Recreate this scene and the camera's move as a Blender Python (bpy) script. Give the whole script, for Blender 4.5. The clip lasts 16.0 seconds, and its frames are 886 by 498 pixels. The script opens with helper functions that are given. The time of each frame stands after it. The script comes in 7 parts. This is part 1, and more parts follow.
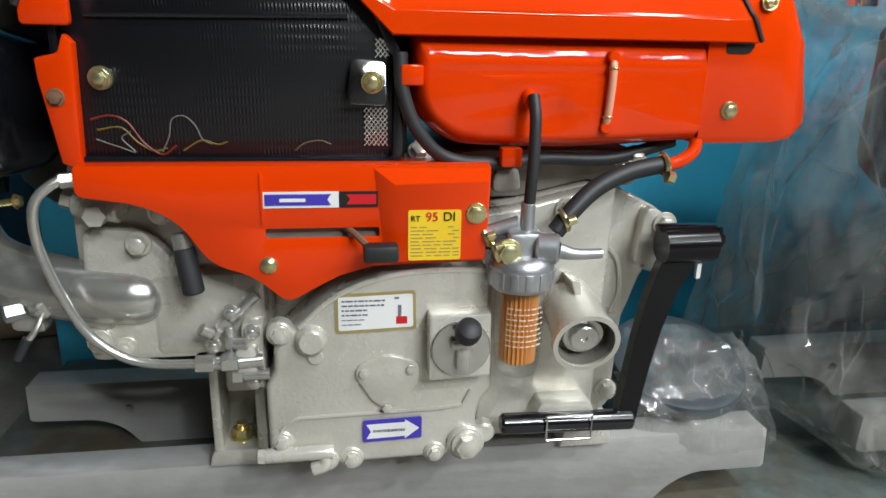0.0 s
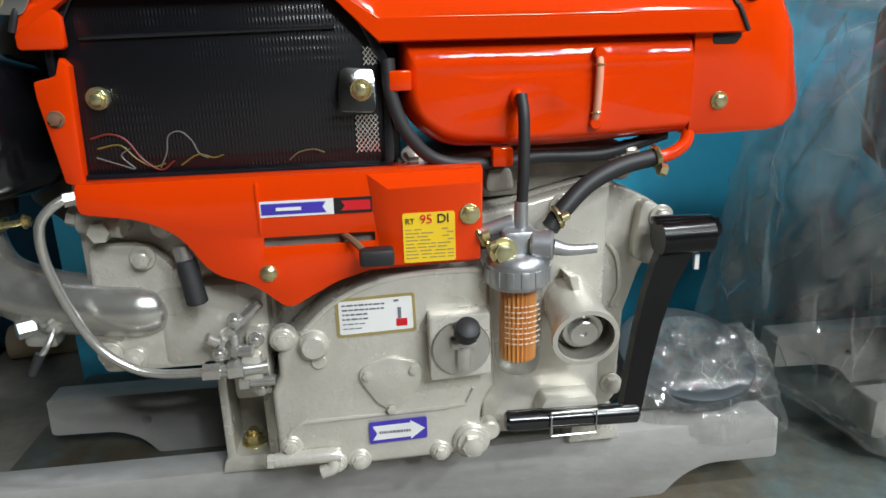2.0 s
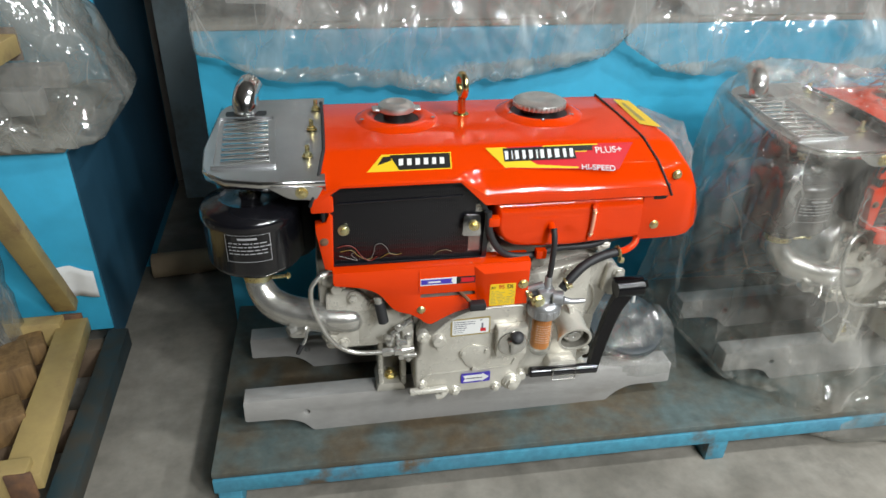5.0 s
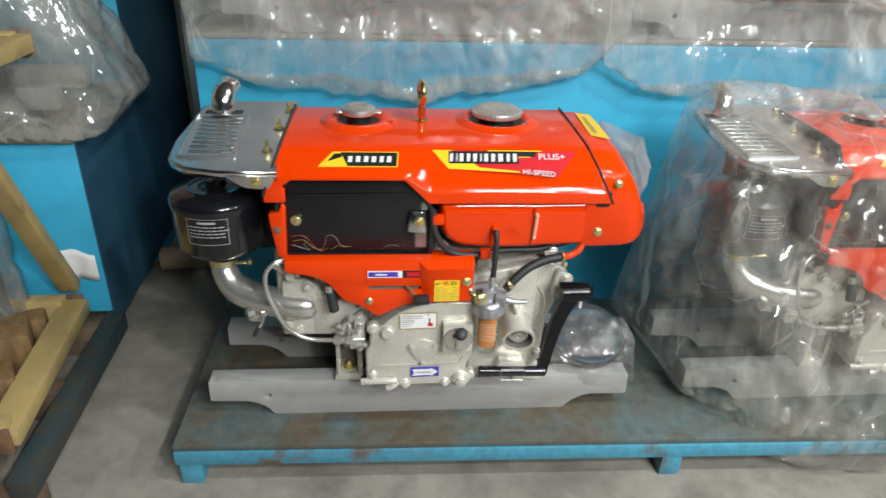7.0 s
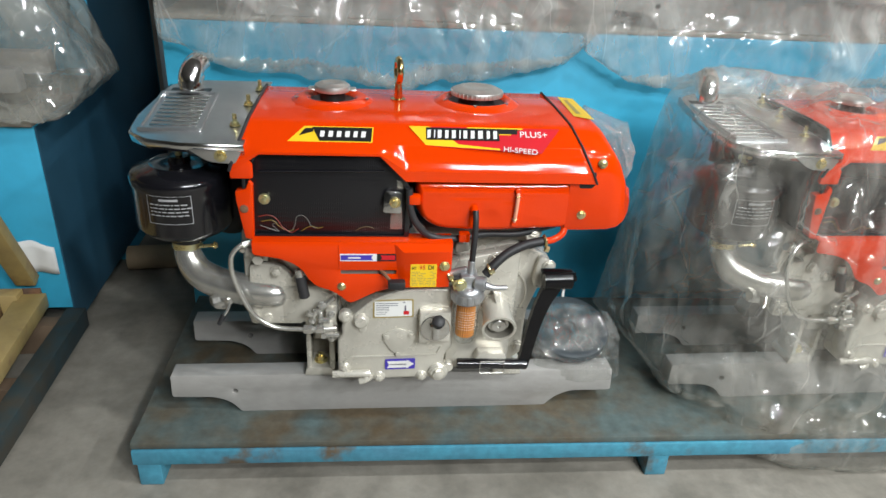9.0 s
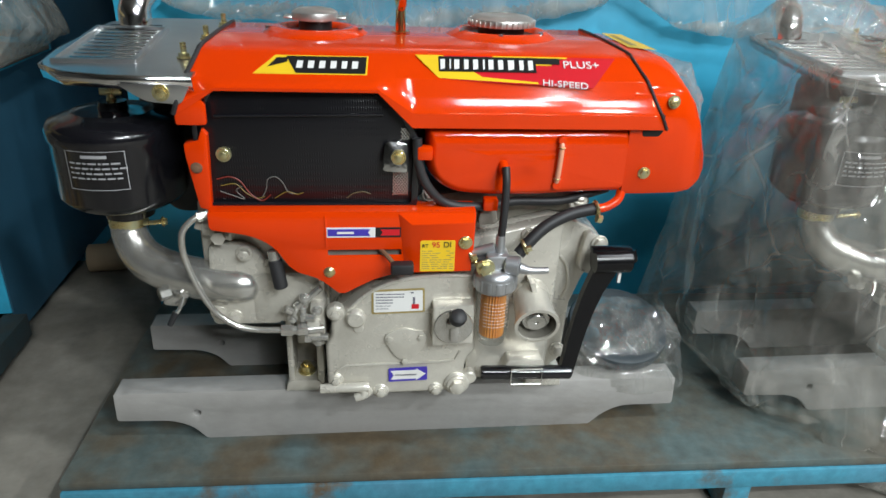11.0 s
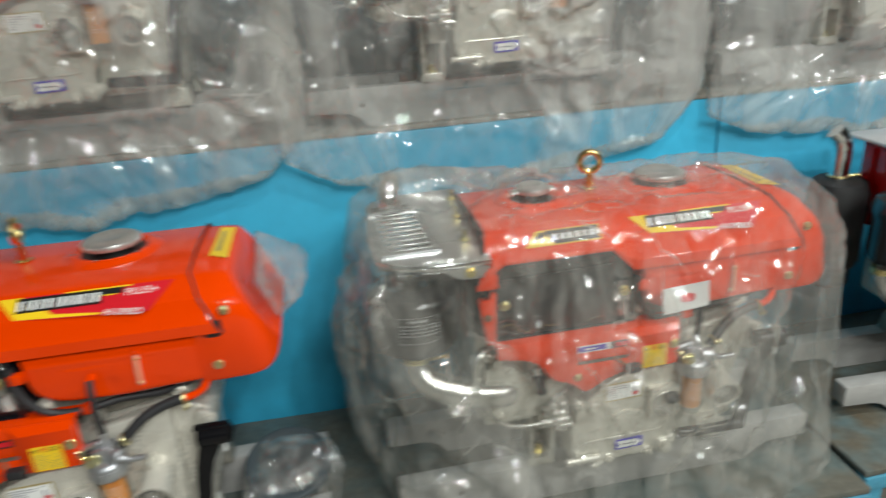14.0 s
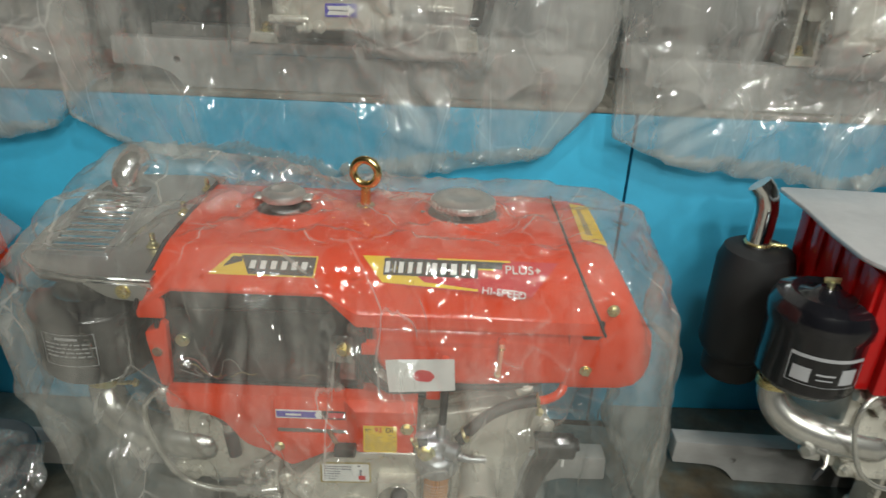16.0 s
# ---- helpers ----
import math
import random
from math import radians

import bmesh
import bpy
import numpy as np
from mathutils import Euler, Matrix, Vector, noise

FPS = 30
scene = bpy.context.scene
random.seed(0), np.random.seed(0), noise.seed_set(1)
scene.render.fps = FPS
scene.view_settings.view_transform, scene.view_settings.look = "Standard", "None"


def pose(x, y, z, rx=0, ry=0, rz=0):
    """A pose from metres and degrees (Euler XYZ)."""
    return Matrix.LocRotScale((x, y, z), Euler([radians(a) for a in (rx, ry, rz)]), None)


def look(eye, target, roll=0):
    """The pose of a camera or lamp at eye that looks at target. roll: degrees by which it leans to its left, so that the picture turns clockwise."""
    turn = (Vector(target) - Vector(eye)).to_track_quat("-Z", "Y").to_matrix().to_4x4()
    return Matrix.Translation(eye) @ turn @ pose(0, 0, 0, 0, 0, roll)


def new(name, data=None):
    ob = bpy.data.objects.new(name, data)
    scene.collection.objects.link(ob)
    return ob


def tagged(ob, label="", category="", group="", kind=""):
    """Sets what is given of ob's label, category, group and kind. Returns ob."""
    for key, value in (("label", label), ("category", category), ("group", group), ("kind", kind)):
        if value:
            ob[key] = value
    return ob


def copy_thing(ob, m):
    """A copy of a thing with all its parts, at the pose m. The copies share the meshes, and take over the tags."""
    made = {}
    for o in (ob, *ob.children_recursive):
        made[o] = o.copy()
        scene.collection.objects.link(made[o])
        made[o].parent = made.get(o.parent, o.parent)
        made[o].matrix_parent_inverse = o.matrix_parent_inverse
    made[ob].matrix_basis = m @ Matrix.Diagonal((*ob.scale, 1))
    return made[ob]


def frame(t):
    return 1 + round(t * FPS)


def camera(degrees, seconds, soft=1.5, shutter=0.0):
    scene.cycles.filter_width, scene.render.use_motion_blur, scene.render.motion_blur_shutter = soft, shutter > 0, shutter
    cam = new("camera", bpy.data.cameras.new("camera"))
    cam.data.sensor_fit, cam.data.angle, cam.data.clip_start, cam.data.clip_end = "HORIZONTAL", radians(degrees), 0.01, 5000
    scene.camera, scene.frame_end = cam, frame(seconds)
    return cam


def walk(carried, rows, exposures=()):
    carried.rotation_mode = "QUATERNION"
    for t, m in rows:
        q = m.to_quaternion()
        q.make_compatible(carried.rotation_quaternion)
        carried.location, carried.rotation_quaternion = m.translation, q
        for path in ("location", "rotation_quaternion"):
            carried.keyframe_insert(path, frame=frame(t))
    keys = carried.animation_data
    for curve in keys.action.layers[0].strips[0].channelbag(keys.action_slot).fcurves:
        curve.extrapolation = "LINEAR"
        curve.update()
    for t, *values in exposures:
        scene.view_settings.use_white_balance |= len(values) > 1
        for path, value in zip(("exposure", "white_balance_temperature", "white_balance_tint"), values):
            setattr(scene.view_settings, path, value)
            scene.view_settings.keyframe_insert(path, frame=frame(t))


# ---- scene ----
cam = camera(65.91, 16.0, soft=1.5, shutter=0.5)
PATH = [
    (0.0, pose(-0.0952, -0.0251, 0.5647, 73.10, -1.21, -9.64)),
    (0.5, pose(-0.0941, -0.0400, 0.5742, 72.85, 1.37, -10.72)),
    (1.0, pose(-0.0786, -0.0461, 0.5712, 73.62, 2.44, -12.15)),
    (1.5, pose(-0.0800, -0.0352, 0.5703, 72.80, 2.32, -10.27)),
    (2.0, pose(-0.0753, -0.0365, 0.5654, 73.37, 1.61, -8.61)),
    (2.5, pose(-0.0693, -0.0343, 0.5589, 72.10, 0.83, -6.20)),
    (3.0, pose(-0.0673, -0.0312, 0.5662, 69.86, 1.53, -4.90)),
    (3.2, pose(-0.0792, -0.0334, 0.5989, 65.28, -1.30, -9.65)),
    (3.4, pose(-0.1098, -0.0635, 0.7163, 60.97, -1.76, -9.71)),
    (3.5, pose(-0.1316, -0.0857, 0.7882, 59.22, -0.07, -9.77)),
    (3.7, pose(-0.1777, -0.1323, 0.9088, 57.05, 0.41, -9.51)),
    (6.0, pose(-0.3059, -0.4740, 1.0568, 61.12, -2.68, -11.79)),
    (6.5, pose(-0.3004, -0.4835, 1.0420, 60.25, -2.00, -10.01)),
    (6.6, pose(-0.2728, -0.4892, 1.0229, 60.87, -1.42, -8.68)),
    (7.0, pose(-0.1316, -0.4893, 1.0354, 61.57, -1.97, -5.43)),
    (7.5, pose(-0.0706, -0.4830, 1.0201, 59.75, 1.52, -3.36)),
    (8.0, pose(-0.1305, -0.4568, 0.9610, 62.53, 0.65, -6.12)),
    (8.5, pose(-0.1332, -0.4669, 0.9352, 62.20, -2.34, -7.87)),
    (9.0, pose(-0.1196, -0.4715, 0.9513, 63.53, -2.97, -6.69)),
    (11.5, pose(-0.1072, -0.2265, 0.7612, 64.83, -1.70, -7.37)),
    (12.0, pose(-0.1069, -0.2347, 0.7776, 65.01, -1.14, -8.57)),
    (12.5, pose(-0.0729, -0.3653, 0.8446, 66.01, -1.36, -6.39)),
    (12.9, pose(0.0130, -0.4325, 0.9752, 68.52, -0.40, -1.72)),
    (13.00, pose(0.0420, -0.4500, 0.9950, 70.15, 0.20, 0.10)),
    (13.3, pose(0.1114, -0.4573, 1.0536, 72.98, 1.46, -1.86)),
    (13.5, pose(0.2088, -0.4693, 1.0229, 74.69, 2.37, -3.70)),
    (13.7, pose(0.2919, -0.4442, 1.0692, 69.64, 2.28, -7.81)),
    (14.0, pose(0.4336, -0.4192, 1.0464, 67.48, 3.54, -11.71)),
    (14.1, pose(0.4706, -0.3987, 1.0405, 68.29, 1.82, -13.48)),
    (14.3, pose(0.6030, -0.3688, 1.0378, 67.90, 0.84, -12.94)),
    (14.5, pose(0.7053, -0.3419, 1.0580, 66.37, 2.41, -14.22)),
    (15.0, pose(0.9481, -0.3264, 1.0501, 66.19, -1.11, -2.18)),
    (15.2, pose(1.0161, -0.3065, 1.0526, 64.19, -0.31, -1.48)),
    (15.5, pose(1.0178, -0.2545, 1.0326, 64.78, -2.85, -1.66)),
    (16.0, pose(1.0028, -0.1974, 1.0135, 64.92, -2.53, -0.28)),
]
walk(cam, PATH, [(0, -0.03, 6250, 7), (3, -0.01, 6250, 7), (3.5, -0.18, 6350, 8), (6, 0.13, 6450, 8), (9, 0.09, 6450, 8), (11.5, -0.09, 6250, 6), (12.0, 0.02, 6300, 6), (12.5, 0.03, 6400, 6), (14, -0.33, 6600, 4), (15, -0.59, 6800, 4), (16, -0.62, 6850, 4)])

# world: a dim grey shop hall, lit by tubes
world = bpy.data.worlds.new("world")
scene.world = world
world.use_nodes = True
world.node_tree.nodes["Background"].inputs[0].default_value = (0.75, 0.85, 1.0, 1)
world.node_tree.nodes["Background"].inputs[1].default_value = 0.03


def area_lamp(name, eye, target, sx, sy, watts, color=(0.97, 0.99, 1.0)):
    data = bpy.data.lights.new(name, "AREA")
    data.shape, data.size, data.size_y, data.energy, data.color = "RECTANGLE", sx, sy, watts, color
    ob = new(name, data)
    ob.matrix_world = look(eye, target)
    return ob


# two wide ceiling panels in front of the bench, and two rows of compact lamps
for x, w, watts in ((0.75, 0.65, 46), (1.50, 0.40, 28)):
    area_lamp("panel_light", (x, -2.65, 2.85), (x + 0.1, -0.6, 0.6), w, 0.5, watts)
for x in (1.3, 2.7):
    for y, watts in ((-0.45, 29), (-1.9, 41), (-3.4, 40)):
        area_lamp("ceiling_lamp", (x, y, 2.9), (x - 0.5, y + 0.9, 0), 0.15, 0.15, watts)

# ---- materials ----
def material(name, color, rough=0.5, metal=0.0, color2=None, scale=8.0, mix=(0.4, 0.65), bump=0.0, bscale=60.0,
             rough2=None, coat=0.0, grime=None, gscale=3.0, gcut=(0.52, 0.72), stretch=None, spec=0.5, fine=None, patch=None):
    m = bpy.data.materials.new(name)
    m.use_nodes = True
    nt = m.node_tree
    N, L = nt.nodes, nt.links
    p = N["Principled BSDF"]
    p.inputs["Roughness"].default_value = rough
    p.inputs["Metallic"].default_value = metal
    p.inputs["Coat Weight"].default_value = coat
    p.inputs["Coat Roughness"].default_value = 0.08
    tc = N.new("ShaderNodeTexCoord")
    src = tc.outputs["Object"]
    if stretch:
        mp = N.new("ShaderNodeMapping")
        mp.inputs["Scale"].default_value = stretch
        L.new(src, mp.inputs[0])
        src = mp.outputs[0]

    def noise_ramp(sc, lo, hi, detail=5.0):
        n = N.new("ShaderNodeTexNoise")
        n.inputs["Scale"].default_value = sc
        n.inputs["Detail"].default_value = detail
        n.inputs["Roughness"].default_value = 0.62
        L.new(src, n.inputs["Vector"])
        r = N.new("ShaderNodeMapRange")
        r.inputs[1].default_value, r.inputs[2].default_value = lo, hi
        L.new(n.outputs[0], r.inputs[0])
        return n, r

    def blend(fac, a, b):
        x = N.new("ShaderNodeMix")
        x.data_type = "RGBA"
        L.new(fac, x.inputs[0])
        for sock, v in ((x.inputs[6], a), (x.inputs[7], b)):
            if isinstance(v, tuple):
                sock.default_value = (*v, 1)
            else:
                L.new(v, sock)
        return x.outputs[2]

    c2 = color2 or tuple(v * 0.86 for v in color)
    n1, r1 = noise_ramp(scale, *mix)
    col = blend(r1.outputs[0], color, c2)
    if grime:
        n2, r2 = noise_ramp(gscale, *gcut, detail=9.0)
        col = blend(r2.outputs[0], col, grime)
    if patch:
        n4, r4 = noise_ramp(patch[1], patch[2], patch[3], detail=3.0)
        col = blend(r4.outputs[0], col, patch[0])
    if fine:
        n3, r3 = noise_ramp(fine[0], 0.30, 0.70, detail=6.0)
        r3.inputs[3].default_value, r3.inputs[4].default_value = 1.0 - fine[1], 1.0 + fine[1]
        hs = N.new("ShaderNodeHueSaturation")
        L.new(r3.outputs[0], hs.inputs["Value"])
        L.new(col, hs.inputs["Color"])
        col = hs.outputs[0]
    L.new(col, p.inputs["Base Color"])
    p.inputs["Specular IOR Level"].default_value = spec
    rr = N.new("ShaderNodeMapRange")
    rr.inputs[1].default_value, rr.inputs[2].default_value = 0.3, 0.7
    rr.inputs[3].default_value, rr.inputs[4].default_value = rough, rough2 if rough2 is not None else min(1, rough * 1.25)
    L.new(n1.outputs[0], rr.inputs[0])
    L.new(rr.outputs[0], p.inputs["Roughness"])
    if bump:
        nb = N.new("ShaderNodeTexNoise")
        nb.inputs["Scale"].default_value = bscale
        nb.inputs["Detail"].default_value = 4
        L.new(src, nb.inputs["Vector"])
        b = N.new("ShaderNodeBump")
        b.inputs["Strength"].default_value = bump
        b.inputs["Distance"].default_value = 0.002
        L.new(nb.outputs[0], b.inputs["Height"])
        L.new(b.outputs[0], p.inputs["Normal"])
    return m


M_orange = material("orange_paint", (0.74, 0.046, 0.0006), 0.07, color2=(0.69, 0.040, 0.0006), scale=3, bump=0.07, bscale=11, spec=0.34)
M_tank = material("orange_pressed_sheet", (0.74, 0.046, 0.0006), 0.07, color2=(0.69, 0.040, 0.0006), scale=3, bump=0.9, bscale=17, spec=0.4)
M_red = material("red_paint", (0.46, 0.006, 0.006), 0.13, color2=(0.40, 0.004, 0.005), scale=3, bump=0.04, bscale=14)
M_case = material("champagne_casting", (0.64, 0.615, 0.545), 0.24, 0.35, color2=(0.56, 0.535, 0.47), scale=9, bump=0.16, bscale=260, fine=(90, 0.04), grime=(0.30, 0.275, 0.225), gscale=14, gcut=(0.68, 0.90))
# darker copy of the casting for recesses and undersides, shade included in its colour
M_case_shaded = material("shaded_casting", (0.30, 0.28, 0.24), 0.5, 0.3, color2=(0.2, 0.19, 0.16), scale=20, bump=0.3, bscale=200)
M_silver = material("silver_pipe", (0.62, 0.615, 0.585), 0.22, 0.8, color2=(0.52, 0.50, 0.45), scale=18, bump=0.12, bscale=150)
M_beam = material("grey_painted_skid", (0.37, 0.36, 0.345), 0.55, color2=(0.315, 0.305, 0.288), scale=7, bump=0.18, bscale=90, grime=(0.25, 0.235, 0.21), gscale=6, gcut=(0.60, 0.85), stretch=(1, 2, 2), fine=(30, 0.05))
M_black = material("black_enamel", (0.006, 0.006, 0.008), 0.16, color2=(0.010, 0.010, 0.013), coat=0.4)
M_rubber = material("black_rubber", (0.018, 0.018, 0.020), 0.48, color2=(0.026, 0.026, 0.028), bump=0.1)
M_matt = material("matt_black_muffler", (0.010, 0.010, 0.011), 0.55, color2=(0.016, 0.016, 0.016), bump=0.15)
M_chrome = material("chrome", (0.86, 0.86, 0.86), 0.10, 1.0, color2=(0.74, 0.74, 0.75), scale=4, rough2=0.18, bump=0.03, bscale=30)
M_cap = material("tinned_cap", (0.72, 0.71, 0.68), 0.32, 0.85, color2=(0.60, 0.59, 0.56), scale=30, bump=0.12, bscale=200)
M_bracket = material("dented_bright_plate", (0.60, 0.60, 0.60), 0.12, 1.0, color2=(0.52, 0.52, 0.52), scale=50, bump=0.6, bscale=40)
M_brushed = material("bright_steel_sheet", (0.72, 0.73, 0.74), 0.3, 1.0, color2=(0.58, 0.59, 0.6), scale=6, rough2=0.3, bump=0.05, bscale=40)
M_zinc = material("yellow_zinc", (0.72, 0.58, 0.25), 0.25, 0.9, color2=(0.62, 0.62, 0.40), scale=60)
M_alu = material("die_cast_aluminium", (0.50, 0.51, 0.52), 0.35, 0.8, color2=(0.42, 0.43, 0.45), scale=40, bump=0.15, bscale=200)
M_plate = material("light_grey_cast_plate", (0.52, 0.53, 0.54), 0.32, 0.25, color2=(0.46, 0.47, 0.48), scale=20, bump=0.12, bscale=120)
M_gold = material("gold_steel", (0.80, 0.62, 0.28), 0.18, 1.0, color2=(0.70, 0.54, 0.24), scale=30)
M_white = material("white_label", (0.80, 0.80, 0.78), 0.35, color2=(0.76, 0.76, 0.74))
M_yellow = material("yellow_label", (0.86, 0.58, 0.02), 0.3, color2=(0.80, 0.52, 0.02))
M_blueink = material("blue_ink", (0.06, 0.04, 0.42), 0.35)
M_redink = material("red_ink", (0.60, 0.01, 0.02), 0.35)
M_print = material("faded_white_print", (0.36, 0.36, 0.37), 0.4)
M_ink = material("black_ink", (0.012, 0.012, 0.012), 0.35)
M_greyink = material("grey_ink", (0.16, 0.16, 0.2), 0.4)
M_goldink = material("gold_border", (0.36, 0.28, 0.10), 0.4)
M_wall = material("blue_painted_sheet", (0.045, 0.39, 0.60), 0.42, color2=(0.040, 0.345, 0.545), scale=2.5, bump=0.10, bscale=9, grime=(0.07, 0.26, 0.37), gscale=5, gcut=(0.60, 0.85), fine=(25, 0.06))
# the wall blue again, with shade put into the colour
M_wall_shaded = material("shaded_blue_sheet", (0.022, 0.085, 0.14), 0.5, color2=(0.018, 0.07, 0.115), scale=2.5, bump=0.1, bscale=9)
M_pallet = material("worn_pallet_paint", (0.088, 0.120, 0.118), 0.48, color2=(0.105, 0.100, 0.080), scale=7, mix=(0.40, 0.60), bump=0.45, bscale=70, grime=(0.10, 0.075, 0.045), gscale=4.2, gcut=(0.46, 0.62), fine=(45, 0.22), patch=((0.082, 0.130, 0.138), 5.5, 0.56, 0.78))
M_pallet_edge = material("blue_pallet_edge", (0.060, 0.27, 0.38), 0.5, color2=(0.07, 0.23, 0.33), scale=7, bump=0.35, bscale=80, grime=(0.12, 0.09, 0.06), gscale=9, gcut=(0.56, 0.68), fine=(60, 0.18))
M_concrete = material("concrete_floor", (0.285, 0.264, 0.226), 0.58, color2=(0.215, 0.199, 0.168), scale=6.0, mix=(0.35, 0.7), bump=0.4, bscale=55, grime=(0.12, 0.113, 0.098), gscale=5, gcut=(0.54, 0.74), fine=(28, 0.15), patch=((0.160, 0.148, 0.122), 2.4, 0.48, 0.62))
M_shelf = material("dusty_shelf_board", (0.20, 0.18, 0.15), 0.6, color2=(0.28, 0.26, 0.22), scale=6, bump=0.3, bscale=60, fine=(40, 0.2))
M_pale = material("pale_blue_panel", (0.64, 0.76, 0.80), 0.5, color2=(0.58, 0.70, 0.75), scale=3, grime=(0.35, 0.36, 0.33), gscale=4)
M_plaster = material("plaster", (0.62, 0.60, 0.55), 0.8, color2=(0.55, 0.53, 0.48), scale=3, bump=0.2)
M_ceiling = material("dim_ceiling", (0.24, 0.235, 0.225), 0.8, color2=(0.20, 0.195, 0.185), scale=2)
M_hall = material("hall_plaster", (0.13, 0.13, 0.125), 0.8, color2=(0.11, 0.11, 0.10), scale=2)
M_cardboard = material("cardboard", (0.36, 0.27, 0.17), 0.7, color2=(0.30, 0.22, 0.14), scale=9, bump=0.15)
M_wood = material("raw_lumber", (0.22, 0.13, 0.05), 0.6, color2=(0.13, 0.075, 0.03), scale=5, bump=0.3, bscale=60, stretch=(14, 14, 1.5))
M_darkwood = material("dirty_brown_timber", (0.10, 0.065, 0.04), 0.7, color2=(0.16, 0.11, 0.07), scale=8, bump=0.3)
M_rust = material("rusty_iron", (0.20, 0.10, 0.05), 0.7, color2=(0.10, 0.06, 0.04), scale=25, bump=0.4)
M_paper = material("white_paper", (0.75, 0.75, 0.74), 0.6)
M_element = material("orange_filter_paper", (0.80, 0.33, 0.06), 0.6, color2=(0.70, 0.27, 0.045))
M_bowlprint = material("pale_bowl_print", (0.85, 0.68, 0.55), 0.5)
M_satin = material("black_enamel_paint", (0.004, 0.004, 0.005), 0.20, color2=(0.006, 0.006, 0.007), scale=20, bump=0.05, bscale=30, spec=0.3)


def mesh_grille_material():
    m = bpy.data.materials.new("black_wire_mesh")
    m.use_nodes = True
    N, L = m.node_tree.nodes, m.node_tree.links
    p = N["Principled BSDF"]
    p.inputs["Base Color"].default_value = (0.006, 0.006, 0.008, 1)
    p.inputs["Roughness"].default_value = 0.30
    p.inputs["Specular IOR Level"].default_value = 0.5
    tc = N.new("ShaderNodeTexCoord")
    w = []
    for axis, sc in (("X", 110), ("Z", 40)):
        n = N.new("ShaderNodeTexWave")
        n.bands_direction = axis
        n.inputs["Scale"].default_value = sc
        L.new(tc.outputs["Object"], n.inputs["Vector"])
        w.append(n)
    mx = N.new("ShaderNodeMath")
    mx.operation = "MULTIPLY"
    L.new(w[0].outputs["Fac"], mx.inputs[0])
    L.new(w[1].outputs["Fac"], mx.inputs[1])
    ns, mm = N.new("ShaderNodeTexNoise"), N.new("ShaderNodeMath")
    mr = N.new("ShaderNodeMapRange")
    ns.inputs["Scale"].default_value = 16
    ns.inputs["Detail"].default_value = 5
    mr.inputs[1].default_value, mr.inputs[2].default_value = 0.46, 0.66
    mm.operation = "MULTIPLY"
    L.new(tc.outputs["Object"], ns.inputs["Vector"])
    L.new(ns.outputs[0], mr.inputs[0])
    L.new(mx.outputs[0], mm.inputs[0])
    L.new(mr.outputs[0], mm.inputs[1])
    mx = mm
    b = N.new("ShaderNodeBump")
    b.inputs["Strength"].default_value = 0.32
    b.inputs["Distance"].default_value = 0.002
    L.new(mx.outputs[0], b.inputs["Height"])
    L.new(b.outputs[0], p.inputs["Normal"])
    return m


M_mesh = mesh_grille_material()


